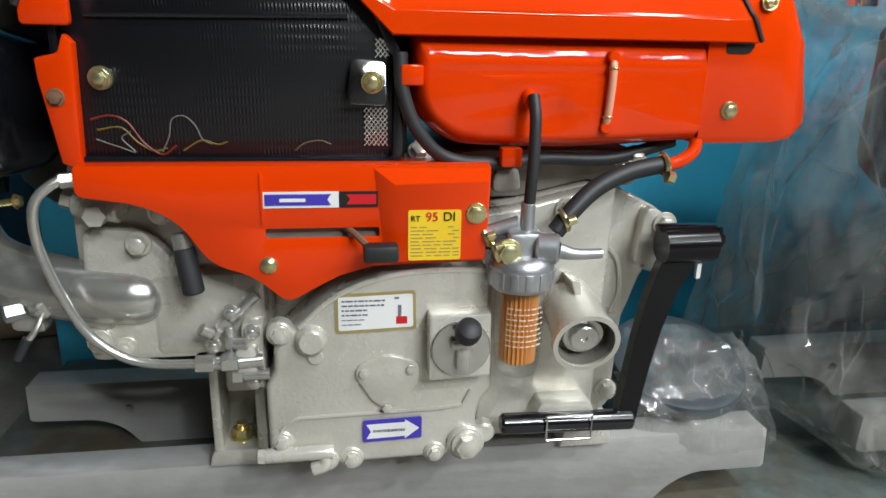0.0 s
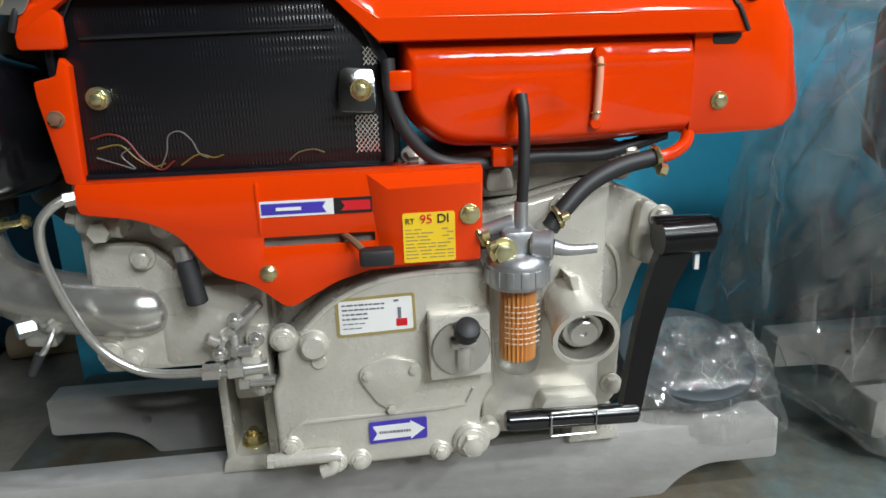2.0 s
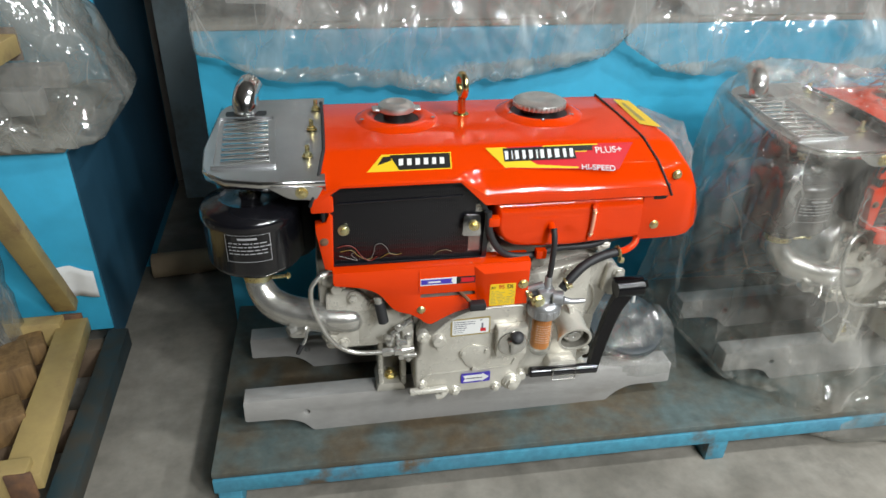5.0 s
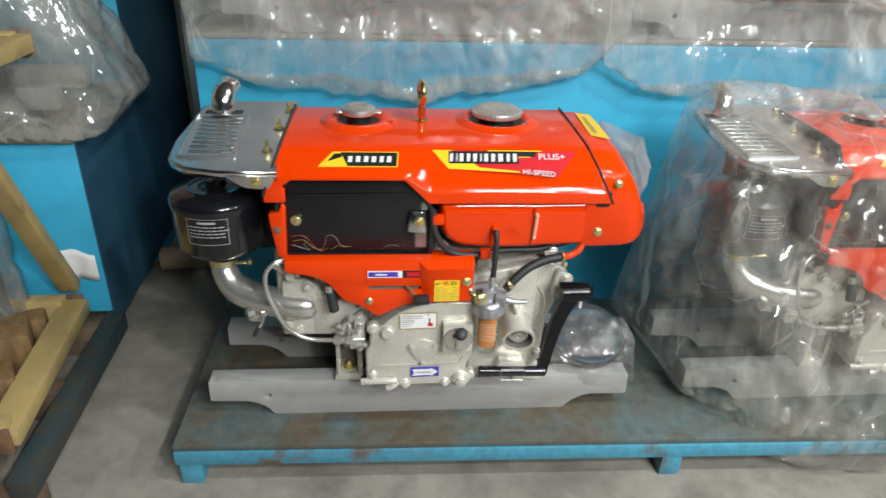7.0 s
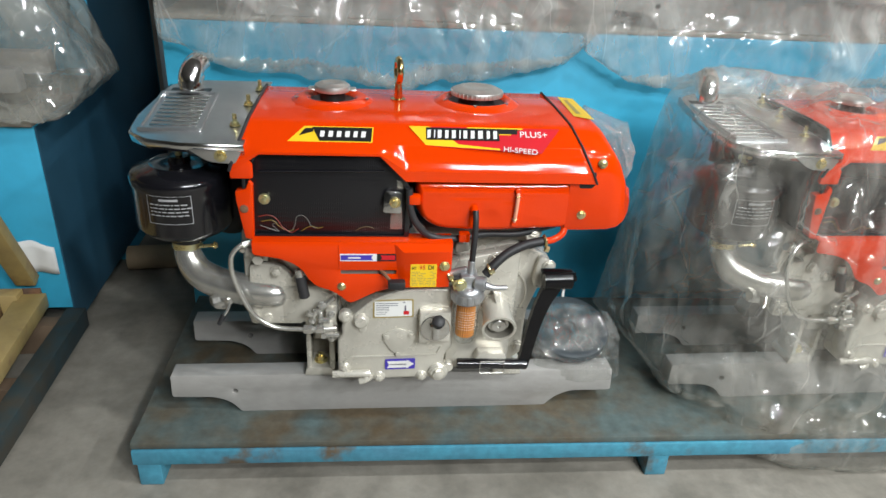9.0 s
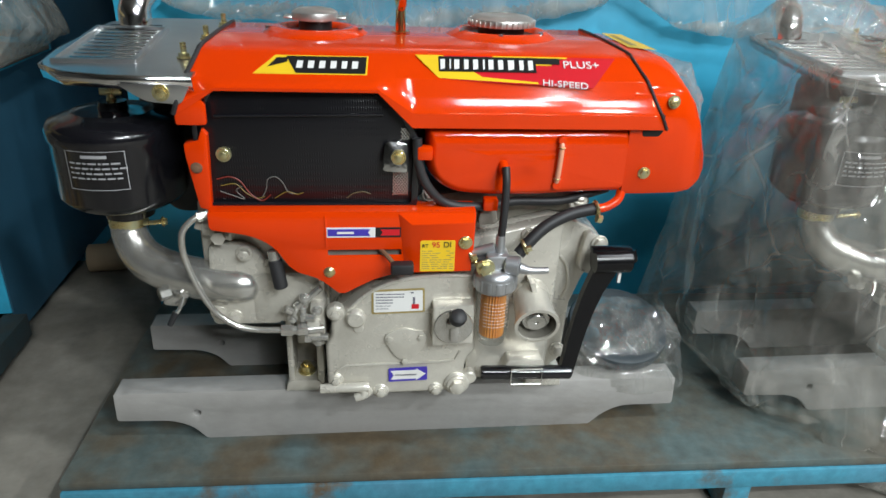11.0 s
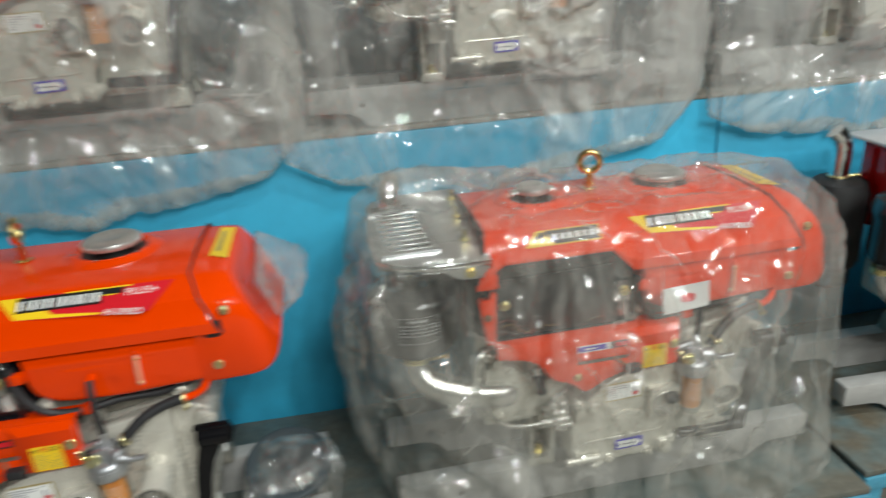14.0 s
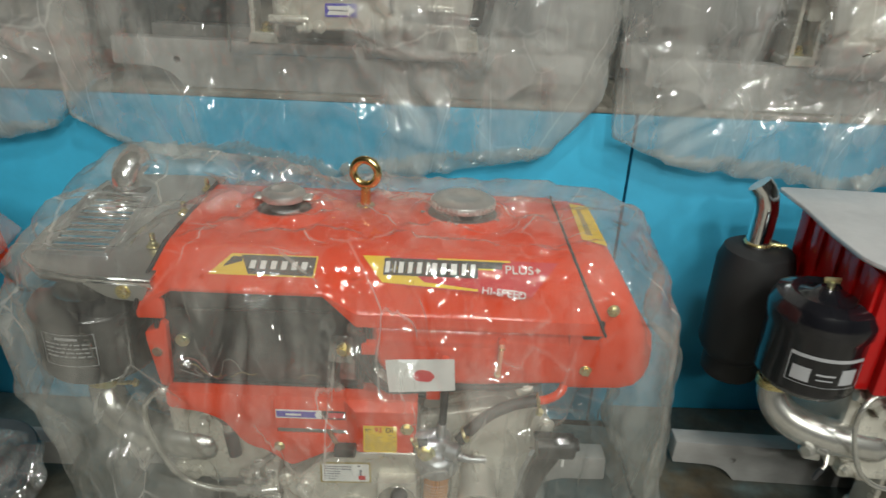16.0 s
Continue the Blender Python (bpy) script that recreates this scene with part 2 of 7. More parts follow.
def film_material(name, lo, hi, tint=(0.80, 0.80, 0.77), bscale=7.0, crease=0.32, gloss=0.35):
    """Thin polythene: mostly clear, with a milky share that varies, and a soft sheen."""
    m = bpy.data.materials.new(name)
    m.use_nodes = True
    N, L = m.node_tree.nodes, m.node_tree.links
    out = N["Material Output"]
    N.remove(N["Principled BSDF"])
    tc = N.new("ShaderNodeTexCoord")

    def noise_tex(scale, detail, dist):
        n = N.new("ShaderNodeTexNoise")
        n.inputs["Scale"].default_value = scale
        n.inputs["Detail"].default_value = detail
        n.inputs["Distortion"].default_value = dist
        L.new(tc.outputs["Object"], n.inputs["Vector"])
        return n

    def mapped(turn, stretch):
        mp = N.new("ShaderNodeMapping")
        mp.inputs["Rotation"].default_value = turn
        mp.inputs["Scale"].default_value = stretch
        L.new(tc.outputs["Object"], mp.inputs[0])
        return mp.outputs[0]

    # cloudy streaks in the film
    n = N.new("ShaderNodeTexNoise")
    n.inputs["Scale"].default_value = bscale * 0.7
    n.inputs["Detail"].default_value = 5
    n.inputs["Distortion"].default_value = 1.2
    L.new(mapped((0.3, 0.45, 0.2), (1.3, 1.3, 0.45)), n.inputs["Vector"])

    def math2(op, a, c):
        q = N.new("ShaderNodeMath")
        q.operation = op
        for sock, v in zip(q.inputs, (a, c)):
            if isinstance(v, float):
                sock.default_value = v
            else:
                L.new(v, sock)
        return q.outputs[0]

    def creases(scale, turn, stretch, width, top):
        """Straight fold lines: the edges between cells, fading in and out."""
        vo = N.new("ShaderNodeTexVoronoi")
        vo.feature = "DISTANCE_TO_EDGE"
        vo.inputs["Scale"].default_value = scale
        L.new(mapped(turn, stretch), vo.inputs["Vector"])
        mr, fade = N.new("ShaderNodeMapRange"), N.new("ShaderNodeMapRange")
        L.new(vo.outputs["Distance"], mr.inputs[0])
        mr.inputs[1].default_value, mr.inputs[2].default_value = 0.0, width
        mr.inputs[3].default_value, mr.inputs[4].default_value = top, 0.0
        L.new(noise_tex(scale * 1.1, 2, 0.0).outputs[0], fade.inputs[0])
        fade.inputs[1].default_value, fade.inputs[2].default_value = 0.47, 0.66
        return math2("MULTIPLY", mr.outputs[0], fade.outputs[0])

    fold = creases(bscale * 0.75, (0.5, -0.75, 0.2), (1, 1, 0.45), 0.010, crease)
    fold = math2("ADD", fold, creases(bscale * 0.5, (0.2, 0.5, 0.5), (1, 1, 0.5), 0.008, crease * 1.2))
    fold = math2("ADD", fold, creases(bscale * 1.2, (-0.4, 0.9, 0.3), (1, 1, 0.4), 0.014, crease))
    fold = math2("ADD", fold, creases(bscale * 2.0, (0.4, 0.6, 0.1), (1, 1, 0.6), 0.03, crease * 0.5))
    # crinkles: sharp little ridges, gathered in patches
    ridge = N.new("ShaderNodeTexNoise")
    ridge.noise_type, ridge.normalize = "RIDGED_MULTIFRACTAL", False
    ridge.inputs["Scale"].default_value = bscale * 1.5
    ridge.inputs["Detail"].default_value = 3.0
    ridge.inputs["Roughness"].default_value = 0.55
    ridge.inputs["Distortion"].default_value = 0.35
    L.new(mapped((0.15, 0.25, 0.0), (0.8, 0.8, 1.5)), ridge.inputs["Vector"])
    gather = N.new("ShaderNodeMapRange")
    gather.inputs[1].default_value, gather.inputs[2].default_value = 0.36, 0.60
    gather.inputs[3].default_value, gather.inputs[4].default_value = 0.25, 1.0
    L.new(noise_tex(bscale * 0.45, 2, 0.3).outputs[0], gather.inputs[0])
    b = N.new("ShaderNodeBump")
    b.inputs["Strength"].default_value = 1.0
    b.inputs["Distance"].default_value = 0.04 / bscale
    L.new(math2("MULTIPLY", ridge.outputs[0], gather.outputs[0]), b.inputs["Height"])
    r = N.new("ShaderNodeMapRange")
    r.inputs[1].default_value, r.inputs[2].default_value = 0.40, 0.66
    r.inputs[3].default_value, r.inputs[4].default_value = lo, hi
    L.new(n.outputs[0], r.inputs[0])
    mul = N.new("ShaderNodeMath")
    mul.operation = "ADD"
    mul.use_clamp = True
    L.new(fold, mul.inputs[0])
    L.new(r.outputs[0], mul.inputs[1])
    r = mul
    t = N.new("ShaderNodeBsdfTransparent")
    t.inputs[0].default_value = (0.95, 0.955, 0.945, 1)
    d = N.new("ShaderNodeBsdfDiffuse")
    d.inputs[0].default_value = (*tint, 1)
    tr = N.new("ShaderNodeBsdfTranslucent")
    tr.inputs[0].default_value = (*tint, 1)
    g = N.new("ShaderNodeBsdfGlossy")
    g.inputs["Roughness"].default_value = 0.06
    # flat facets between the folds, each tilted a little its own way
    tilt = b.outputs[0]
    for sc, amount in ((bscale * 3.0, 0.16), (bscale * 7.0, 0.30), (bscale * 17.0, 0.26)):
        cell, sub, mulv, addv, nn = N.new("ShaderNodeTexVoronoi"), N.new("ShaderNodeVectorMath"), N.new("ShaderNodeVectorMath"), N.new("ShaderNodeVectorMath"), N.new("ShaderNodeVectorMath")
        cell.inputs["Scale"].default_value = sc
        sub.operation, mulv.operation, addv.operation, nn.operation = "SUBTRACT", "MULTIPLY", "ADD", "NORMALIZE"
        sub.inputs[1].default_value = (0.5, 0.5, 0.5)
        mulv.inputs[1].default_value = (amount, amount, amount)
        L.new(mapped((0.4, 0.7, sc), (1.0, 0.75, 0.35)), cell.inputs["Vector"])
        L.new(cell.outputs["Color"], sub.inputs[0])
        L.new(sub.outputs[0], mulv.inputs[0])
        L.new(mulv.outputs[0], addv.inputs[0])
        L.new(tilt, addv.inputs[1])
        L.new(addv.outputs[0], nn.inputs[0])
        tilt = nn.outputs[0]
    L.new(b.outputs[0], d.inputs["Normal"])
    L.new(tilt, g.inputs["Normal"])
    milk, s1, s2 = N.new("ShaderNodeMixShader"), N.new("ShaderNodeMixShader"), N.new("ShaderNodeMixShader")
    milk.inputs[0].default_value = 0.35
    L.new(d.outputs[0], milk.inputs[1])
    L.new(tr.outputs[0], milk.inputs[2])
    L.new(r.outputs[0], s1.inputs[0])
    L.new(t.outputs[0], s1.inputs[1])
    L.new(milk.outputs[0], s1.inputs[2])
    lw, pw, fm = N.new("ShaderNodeLayerWeight"), N.new("ShaderNodeMath"), N.new("ShaderNodeMath")
    lw.inputs["Blend"].default_value = 0.5
    pw.operation, fm.operation, fm.use_clamp = "POWER", "MULTIPLY_ADD", True
    pw.inputs[1].default_value = 4.0
    fm.inputs[1].default_value, fm.inputs[2].default_value = gloss, 0.105
    L.new(lw.outputs["Facing"], pw.inputs[0])
    L.new(pw.outputs[0], fm.inputs[0])
    L.new(fm.outputs[0], s2.inputs[0])
    L.new(s1.outputs[0], s2.inputs[1])
    L.new(g.outputs[0], s2.inputs[2])
    L.new(s2.outputs[0], out.inputs[0])
    return m


M_film = film_material("clear_plastic_film", 0.09, 0.33, (0.76, 0.735, 0.67), crease=0.26)
M_film_bench = film_material("milky_plastic_film", 0.15, 0.50, (0.80, 0.785, 0.74), crease=0.20)
M_film_wrap = film_material("clear_wrap_film", 0.04, 0.20, (0.74, 0.74, 0.72), bscale=18.0, crease=0.3, gloss=0.2)
M_film_scrap = film_material("crumpled_film", 0.12, 0.32, bscale=16.0, crease=0.15)
M_film_thick = film_material("cloudy_plastic_film", 0.22, 0.50, (0.60, 0.59, 0.54), crease=0.2)


def glass_material():
    m = bpy.data.materials.new("clear_glass")
    m.use_nodes = True
    N, L = m.node_tree.nodes, m.node_tree.links
    t, g, fr, mix = N.new("ShaderNodeBsdfTransparent"), N.new("ShaderNodeBsdfGlossy"), N.new("ShaderNodeLayerWeight"), N.new("ShaderNodeMixShader")
    t.inputs[0].default_value = (0.90, 0.92, 0.92, 1)
    g.inputs["Roughness"].default_value = 0.04
    pw = N.new("ShaderNodeMath")
    pw.operation, pw.use_clamp = "MULTIPLY_ADD", True
    pw.inputs[1].default_value, pw.inputs[2].default_value = 0.30, 0.03
    L.new(fr.outputs["Facing"], pw.inputs[0])
    L.new(pw.outputs[0], mix.inputs[0])
    L.new(t.outputs[0], mix.inputs[1])
    L.new(g.outputs[0], mix.inputs[2])
    L.new(mix.outputs[0], N["Material Output"].inputs[0])
    return m


M_glass = glass_material()


# ---- mesh helpers ----
def B():
    return bmesh.new()


def finish(name, bm, mat, angle=38):
    bmesh.ops.recalc_face_normals(bm, faces=bm.faces)
    me = bpy.data.meshes.new(name)
    bm.to_mesh(me)
    bm.free()
    me.shade_smooth()
    me.set_sharp_from_angle(angle=radians(angle))
    me.materials.append(mat)
    return me


def part(name, bm, mat, parent, label="", angle=38):
    ob = new(name, finish(name, bm, mat, angle))
    ob.parent = parent
    if label:
        tagged(ob, label)
    return ob


def thing(name, label, category, m=None, group="", kind=""):
    ob = new(name)
    ob.empty_display_size = 0.1
    if m is not None:
        ob.matrix_world = m
    return tagged(ob, label, category, group, kind)


def solo(name, bm, mat, label, category, group="", kind="", m=None, angle=38):
    ob = new(name, finish(name, bm, mat, angle))
    if m is not None:
        ob.matrix_world = m
    return tagged(ob, label, category, group, kind)


def bevel_sharp(bm, geom_edges, width, seg=2, limit=30):
    es = [e for e in geom_edges if e.is_valid and len(e.link_faces) == 2 and e.calc_face_angle(0) > radians(limit)]
    if width > 0 and es:
        bmesh.ops.bevel(bm, geom=es, offset=width, segments=seg, profile=0.5, affect="EDGES", clamp_overlap=True)


def join(bm, other):
    me = bpy.data.meshes.new("scratch")
    other.to_mesh(me)
    other.free()
    bm.from_mesh(me)
    bpy.data.meshes.remove(me)


def box(bm, x0, x1, y0, y1, z0, z1, bev=0.0, seg=2, m=None):
    b = B()
    bmesh.ops.create_cube(b, size=1)
    for v in b.verts:
        v.co = Vector((x0 + (v.co.x + .5) * (x1 - x0), y0 + (v.co.y + .5) * (y1 - y0), z0 + (v.co.z + .5) * (z1 - z0)))
    bevel_sharp(b, b.edges[:], bev, seg)
    if m is not None:
        b.transform(m)
    join(bm, b)


def fillet(pts, n=4):
    """Corners (x, y) or (x, y, r) with round corners of radius r."""
    out = []
    k = len(pts)
    for i, p in enumerate(pts):
        r = p[2] if len(p) > 2 else 0
        c = Vector(p[:2])
        if r <= 0:
            out.append(c)
            continue
        a, b = Vector(pts[i - 1][:2]) - c, Vector(pts[(i + 1) % k][:2]) - c
        r = min(r, a.length * 0.48, b.length * 0.48)
        p0, p1 = c + a.normalized() * r, c + b.normalized() * r
        for j in range(n + 1):
            t = j / n
            out.append((1 - t) ** 2 * p0 + 2 * t * (1 - t) * c + t * t * p1)
    return out


def place(u, v, w, axis):
    return {"y": Vector((u, w, v)), "z": Vector((u, v, w)), "x": Vector((w, u, v))}[axis]


def prism(bm, pts, w0, w1, bev=0.0, axis="y", holes=(), seg=2):
    """A flat outline, pushed from w0 to w1 along the axis."""
    b = B()
    loops = [fillet(pts)] + [fillet(h) for h in holes]
    edges = []
    for lp in loops:
        vs = [b.verts.new(place(p[0], p[1], w0, axis)) for p in lp]
        edges += [b.edges.new((vs[i], vs[(i + 1) % len(vs)])) for i in range(len(vs))]
    if holes:
        fs = [g for g in bmesh.ops.triangle_fill(b, edges=edges, use_beauty=True)["geom"] if isinstance(g, bmesh.types.BMFace)]
    else:
        fs = [b.faces.new(list(b.verts))]
    ex = bmesh.ops.extrude_face_region(b, geom=fs)["geom"]
    d = place(0, 0, w1 - w0, axis)
    bmesh.ops.translate(b, vec=d, verts=[g for g in ex if isinstance(g, bmesh.types.BMVert)])
    bmesh.ops.recalc_face_normals(b, faces=b.faces)
    bevel_sharp(b, b.edges[:], bev, seg, 50)
    join(bm, b)


def lathe(bm, profile, at=(0, 0, 0), axis=(0, 0, 1), seg=28):
    """A profile of (radius, height) turned round an axis."""
    rot = Vector((0, 0, 1)).rotation_difference(Vector(axis)).to_matrix()
    rings = []
    for r, h in profile:
        if r < 1e-6:
            rings.append([bm.verts.new(rot @ Vector((0, 0, h)) + Vector(at))])
        else:
            rings.append([bm.verts.new(rot @ Vector((r * math.cos(2 * math.pi * i / seg), r * math.sin(2 * math.pi * i / seg), h)) + Vector(at)) for i in range(seg)])
    for a, c in zip(rings, rings[1:]):
        for i in range(seg):
            j = (i + 1) % seg
            if len(a) == 1 and len(c) == 1:
                continue
            if len(a) == 1:
                bm.faces.new((a[0], c[i], c[j]))
            elif len(c) == 1:
                bm.faces.new((a[i], a[j], c[0]))
            else:
                bm.faces.new((a[i], a[j], c[j], c[i]))


def cyl(bm, a, b, r, r2=None, seg=20, edge=0.0):
    a, b = Vector(a), Vector(b)
    h = (b - a).length
    r2 = r if r2 is None else r2
    e = min(edge, h * 0.4, r * 0.5)
    prof = [(0, 0), (r - e, 0), (r, e), (r2, h - e), (r2 - e, h), (0, h)] if e > 0 else [(0, 0), (r, 0), (r2, h), (0, h)]
    lathe(bm, prof, a, (b - a).normalized(), seg)


def spline(pts, n=8):
    p = [Vector(q) for q in pts]
    p = [p[0] * 2 - p[1]] + p + [p[-1] * 2 - p[-2]]
    out = []
    for i in range(1, len(p) - 2):
        for j in range(n):
            t = j / n
            a, b, c, d = p[i - 1:i + 3]
            out.append(0.5 * ((2 * b) + (c - a) * t + (2 * a - 5 * b + 4 * c - d) * t * t + (3 * b - a - 3 * c + d) * t ** 3))
    return out + [p[-2]]


def tube(bm, pts, r, seg=12, n=8, radii=None, smooth=True, closed=False):
    path = spline(pts, n) if smooth else [Vector(q) for q in pts]
    k = len(path)
    up = Vector((0.31, 0.17, 0.93))
    rings = []
    prev = None
    for i, q in enumerate(path):
        t = (path[min(i + 1, k - 1)] - path[max(i - 1, 0)]).normalized()
        if prev is None:
            prev = t.cross(up).normalized()
        u = (prev - t * prev.dot(t)).normalized()
        prev = u
        w = t.cross(u)
        rr = r
        if radii:
            f = i / (k - 1) * (len(radii) - 1)
            a = min(int(f), len(radii) - 2)
            rr = radii[a] + (radii[a + 1] - radii[a]) * (f - a)
        rings.append([bm.verts.new(q + (u * math.cos(2 * math.pi * j / seg) + w * math.sin(2 * math.pi * j / seg)) * rr) for j in range(seg)])
    for a, c in zip(rings, rings[1:]):
        for j in range(seg):
            bm.faces.new((a[j], a[(j + 1) % seg], c[(j + 1) % seg], c[j]))
    bm.faces.new(rings[0])
    bm.faces.new(rings[-1][::-1])


def torus(bm, at, normal, R, r, seg=28, s2=10):
    rot = Vector((0, 0, 1)).rotation_difference(Vector(normal)).to_matrix()
    vs = [[bm.verts.new(rot @ Vector(((R + r * math.cos(b)) * math.cos(a), (R + r * math.cos(b)) * math.sin(a), r * math.sin(b))) + Vector(at))
           for b in [2 * math.pi * j / s2 for j in range(s2)]] for a in [2 * math.pi * i / seg for i in range(seg)]]
    for i in range(seg):
        for j in range(s2):
            bm.faces.new((vs[i][j], vs[(i + 1) % seg][j], vs[(i + 1) % seg][(j + 1) % s2], vs[i][(j + 1) % s2]))


def hexbolt(bm, at, d=(0, -1, 0), r=0.008, h=0.006, washer=True):
    at, d = Vector(at), Vector(d).normalized()
    if washer:
        cyl(bm, at, at + d * h * 0.3, r * 1.35, seg=18, edge=0.0006)
    cyl(bm, at + d * h * 0.28, at + d * h, r, r * 0.97, seg=6)
    cyl(bm, at + d * h, at + d * h * 1.12, r * 0.8, r * 0.55, seg=12)


def loft(bm, rings, cap=True, closed=True):
    vr = [[bm.verts.new(p) for p in ring] for ring in rings]
    n = len(vr[0])
    for a, c in zip(vr, vr[1:]):
        for j in range(n if closed else n - 1):
            bm.faces.new((a[j], a[(j + 1) % n], c[(j + 1) % n], c[j]))
    if cap:
        bm.faces.new(vr[0])
        bm.faces.new(vr[-1][::-1])


def words(name, body, size, mat, parent, m, label, thick=0.0004, align="LEFT"):
    cu = bpy.data.curves.new("letters", "FONT")
    cu.body, cu.size, cu.extrude, cu.align_x = body, size, thick, align
    tmp = bpy.data.objects.new("letters", cu)
    scene.collection.objects.link(tmp)
    dg = bpy.context.evaluated_depsgraph_get()
    me = bpy.data.meshes.new_from_object(tmp.evaluated_get(dg))
    bpy.data.objects.remove(tmp)
    me.materials.clear()
    me.materials.append(mat)
    ob = new(name, me)
    ob.parent = parent
    ob.matrix_basis = m
    return tagged(ob, label)


# ---- the place ----
FLOOR_Z = -0.018


def setting(name, bm, mat, label):
    return solo(name, bm, mat, label, name.split("_")[0], kind="structure")


bm = B()
box(bm, -5, 6, -6, 5, FLOOR_Z - 0.1, FLOOR_Z)
setting("floor", bm, M_concrete, "worn grey concrete shop floor with stains")
bm = B()
box(bm, -5, 6, -6, 5, 3.0, 3.1)
setting("ceiling", bm, M_ceiling, "plain dim ceiling over the hall")
for nm, x0, x1, y0, y1 in (("wall_north", -5, 6, 5, 5.1), ("wall_south", -5, 6, -6.1, -6), ("wall_west", -5.1, -5, -6, 5), ("wall_east", 6, 6.1, -6, 5)):
    bm = B()
    box(bm, x0, x1, y0, y1, FLOOR_Z, 3.0)
    setting(nm, bm, M_hall, "plain plastered hall wall")
bm = B()
box(bm, -2.6, 0.2, 2.0, 2.1, FLOOR_Z, 3.0)
setting("wall_back", bm, M_plaster, "stained plaster wall behind the benches")

# long blue bench behind the pallets
WALL_Y, SHELF_Z, PALLET_Z = 1.027, 0.727, 0.081
bench = thing("workbench", "long blue painted sheet-steel bench with a dusty top board", "bench")
xs = (-0.512, 1.376, 3.26)
for a, c in zip(xs, xs[1:]):
    bm = B()
    box(bm, a + 0.0025, c - 0.0025, WALL_Y, WALL_Y + 0.02, 0.03, SHELF_Z - 0.004, 0.0015)
    part("front_panel", bm, M_wall, bench)
# added black sheet: paints the shade seen between and below the panels
bm = B()
box(bm, xs[0], xs[-1], WALL_Y + 0.022, WALL_Y + 0.03, FLOOR_Z, SHELF_Z - 0.03)
part("frame", bm, M_ink, bench, "black sheet for the shade in the gaps round the panels")
bm = B()
box(bm, xs[0], xs[-1], WALL_Y + 0.001, 1.75, SHELF_Z - 0.003, SHELF_Z + 0.008, 0.002)
part("top_board", bm, M_shelf, bench, "dusty grey-brown top board")
bm = B()
box(bm, xs[0] + 0.002, xs[0] + 0.02, WALL_Y + 0.031, 1.75, FLOOR_Z, SHELF_Z - 0.03)
part("side_panel", bm, M_wall, bench)
# back of the bench, in the blue darkened for shade
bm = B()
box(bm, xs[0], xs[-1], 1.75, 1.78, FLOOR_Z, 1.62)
part("back_panel", bm, M_wall_shaded, bench)

# pale panel in the gap between the benches
bm = B()
box(bm, -0.735, -0.44, 1.84, 1.87, FLOOR_Z, 1.5, 0.004)
solo("loose_panel", bm, M_pale, "pale blue-grey board leaning behind the bench", "board")


def pallet(name, x0, x1, y0, y1, yaw, label, boards):
    L, D = x1 - x0, y1 - y0
    ob = thing(name, label, "pallet", pose(x0, y0, 0, 0, 0, yaw), group="floor pallets")
    bm = B()
    box(bm, 0, L, 0, D, 0.066, PALLET_Z, 0.003)
    part("deck", bm, M_pallet, ob, "worn plywood deck with scuffed blue paint")
    bm = B()
    box(bm, 0.001, L - 0.001, -0.004, 0.03, 0.034, 0.0655, 0.002)
    part("front_rail", bm, M_pallet_edge, ob, "chipped blue front rail")
    bm = B()
    box(bm, 0.001, L - 0.001, D - 0.03, D - 0.002, 0.034, 0.0655, 0.002)
    part("rear_rail", bm, M_pallet_edge, ob)
    for fx in boards:
        bm = B()
        box(bm, fx, fx + 0.042, 0.0, D - 0.004, FLOOR_Z, 0.0335, 0.003)
        part("runner", bm, M_pallet_edge, ob, "blue painted runner")
    return ob


pallet("pallet", -0.517, 1.385, 0.505, 1.020, -2.2, "low blue plywood pallet with worn brown top", (0.006, 0.955, 1.85))
pallet("pallet", 1.405, 3.3, 0.470, 1.020, 0, "low blue pallet under the red engine", (0.006, 0.90, 1.84))

# stepped cabinet beside the gap
cab = thing("cabinet", "stepped blue steel cabinet with a dusty ledge", "cabinet")
bm = B()
box(bm, -1.9, -0.777, 0.988, 1.40, 0.07, 0.506, 0.003)
part("lower_body", bm, M_wall, cab)
bm = B()
box(bm, -1.9, -0.7755, 1.401, 1.95, FLOOR_Z, 0.972, 0.003)
box(bm, -1.9, -0.7755, 1.70, 1.95, 0.973, 1.7, 0.003)
part("upper_body", bm, M_wall, cab)
# side turned from the light: its shade is in the sheet's colour
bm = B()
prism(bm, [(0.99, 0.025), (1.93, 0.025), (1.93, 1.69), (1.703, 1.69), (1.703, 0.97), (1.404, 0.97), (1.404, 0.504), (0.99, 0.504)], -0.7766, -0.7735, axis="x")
part("side_panel", bm, M_wall_shaded, cab, "blue side sheet, coloured darker for its shade")
bm = B()
box(bm, -1.9, -0.775, 0.978, 1.40, 0.507, 0.520, 0.002)
part("ledge_board", bm, M_shelf, cab)

bm = B()
lathe(bm, [(0.030, 0), (0.034, 0.002), (0.034, 0.42), (0.030, 0.42), (0.028, 0.40), (0.028, 0.0), (0.030, 0)], (-0.76, 1.345, FLOOR_Z + 0.035), (0.995, 0.09, 0), 28)
solo("cardboard_tube", bm, M_cardboard, "brown cardboard tube lying on the floor", "tube")
bm = B()
box(bm, -0.20, 0.14, -0.06, 0.06, 0.0, 0.055, 0.004)
solo("timber_block", bm, M_wood, "yellow timber offcut lying on the upper cabinet ledge", "block", m=pose(-0.93, 1.50, 0.9735, 0, 0, 6))


# ---- the diesel engine ----
def lerp(a, b, t):
    return a + (b - a) * t


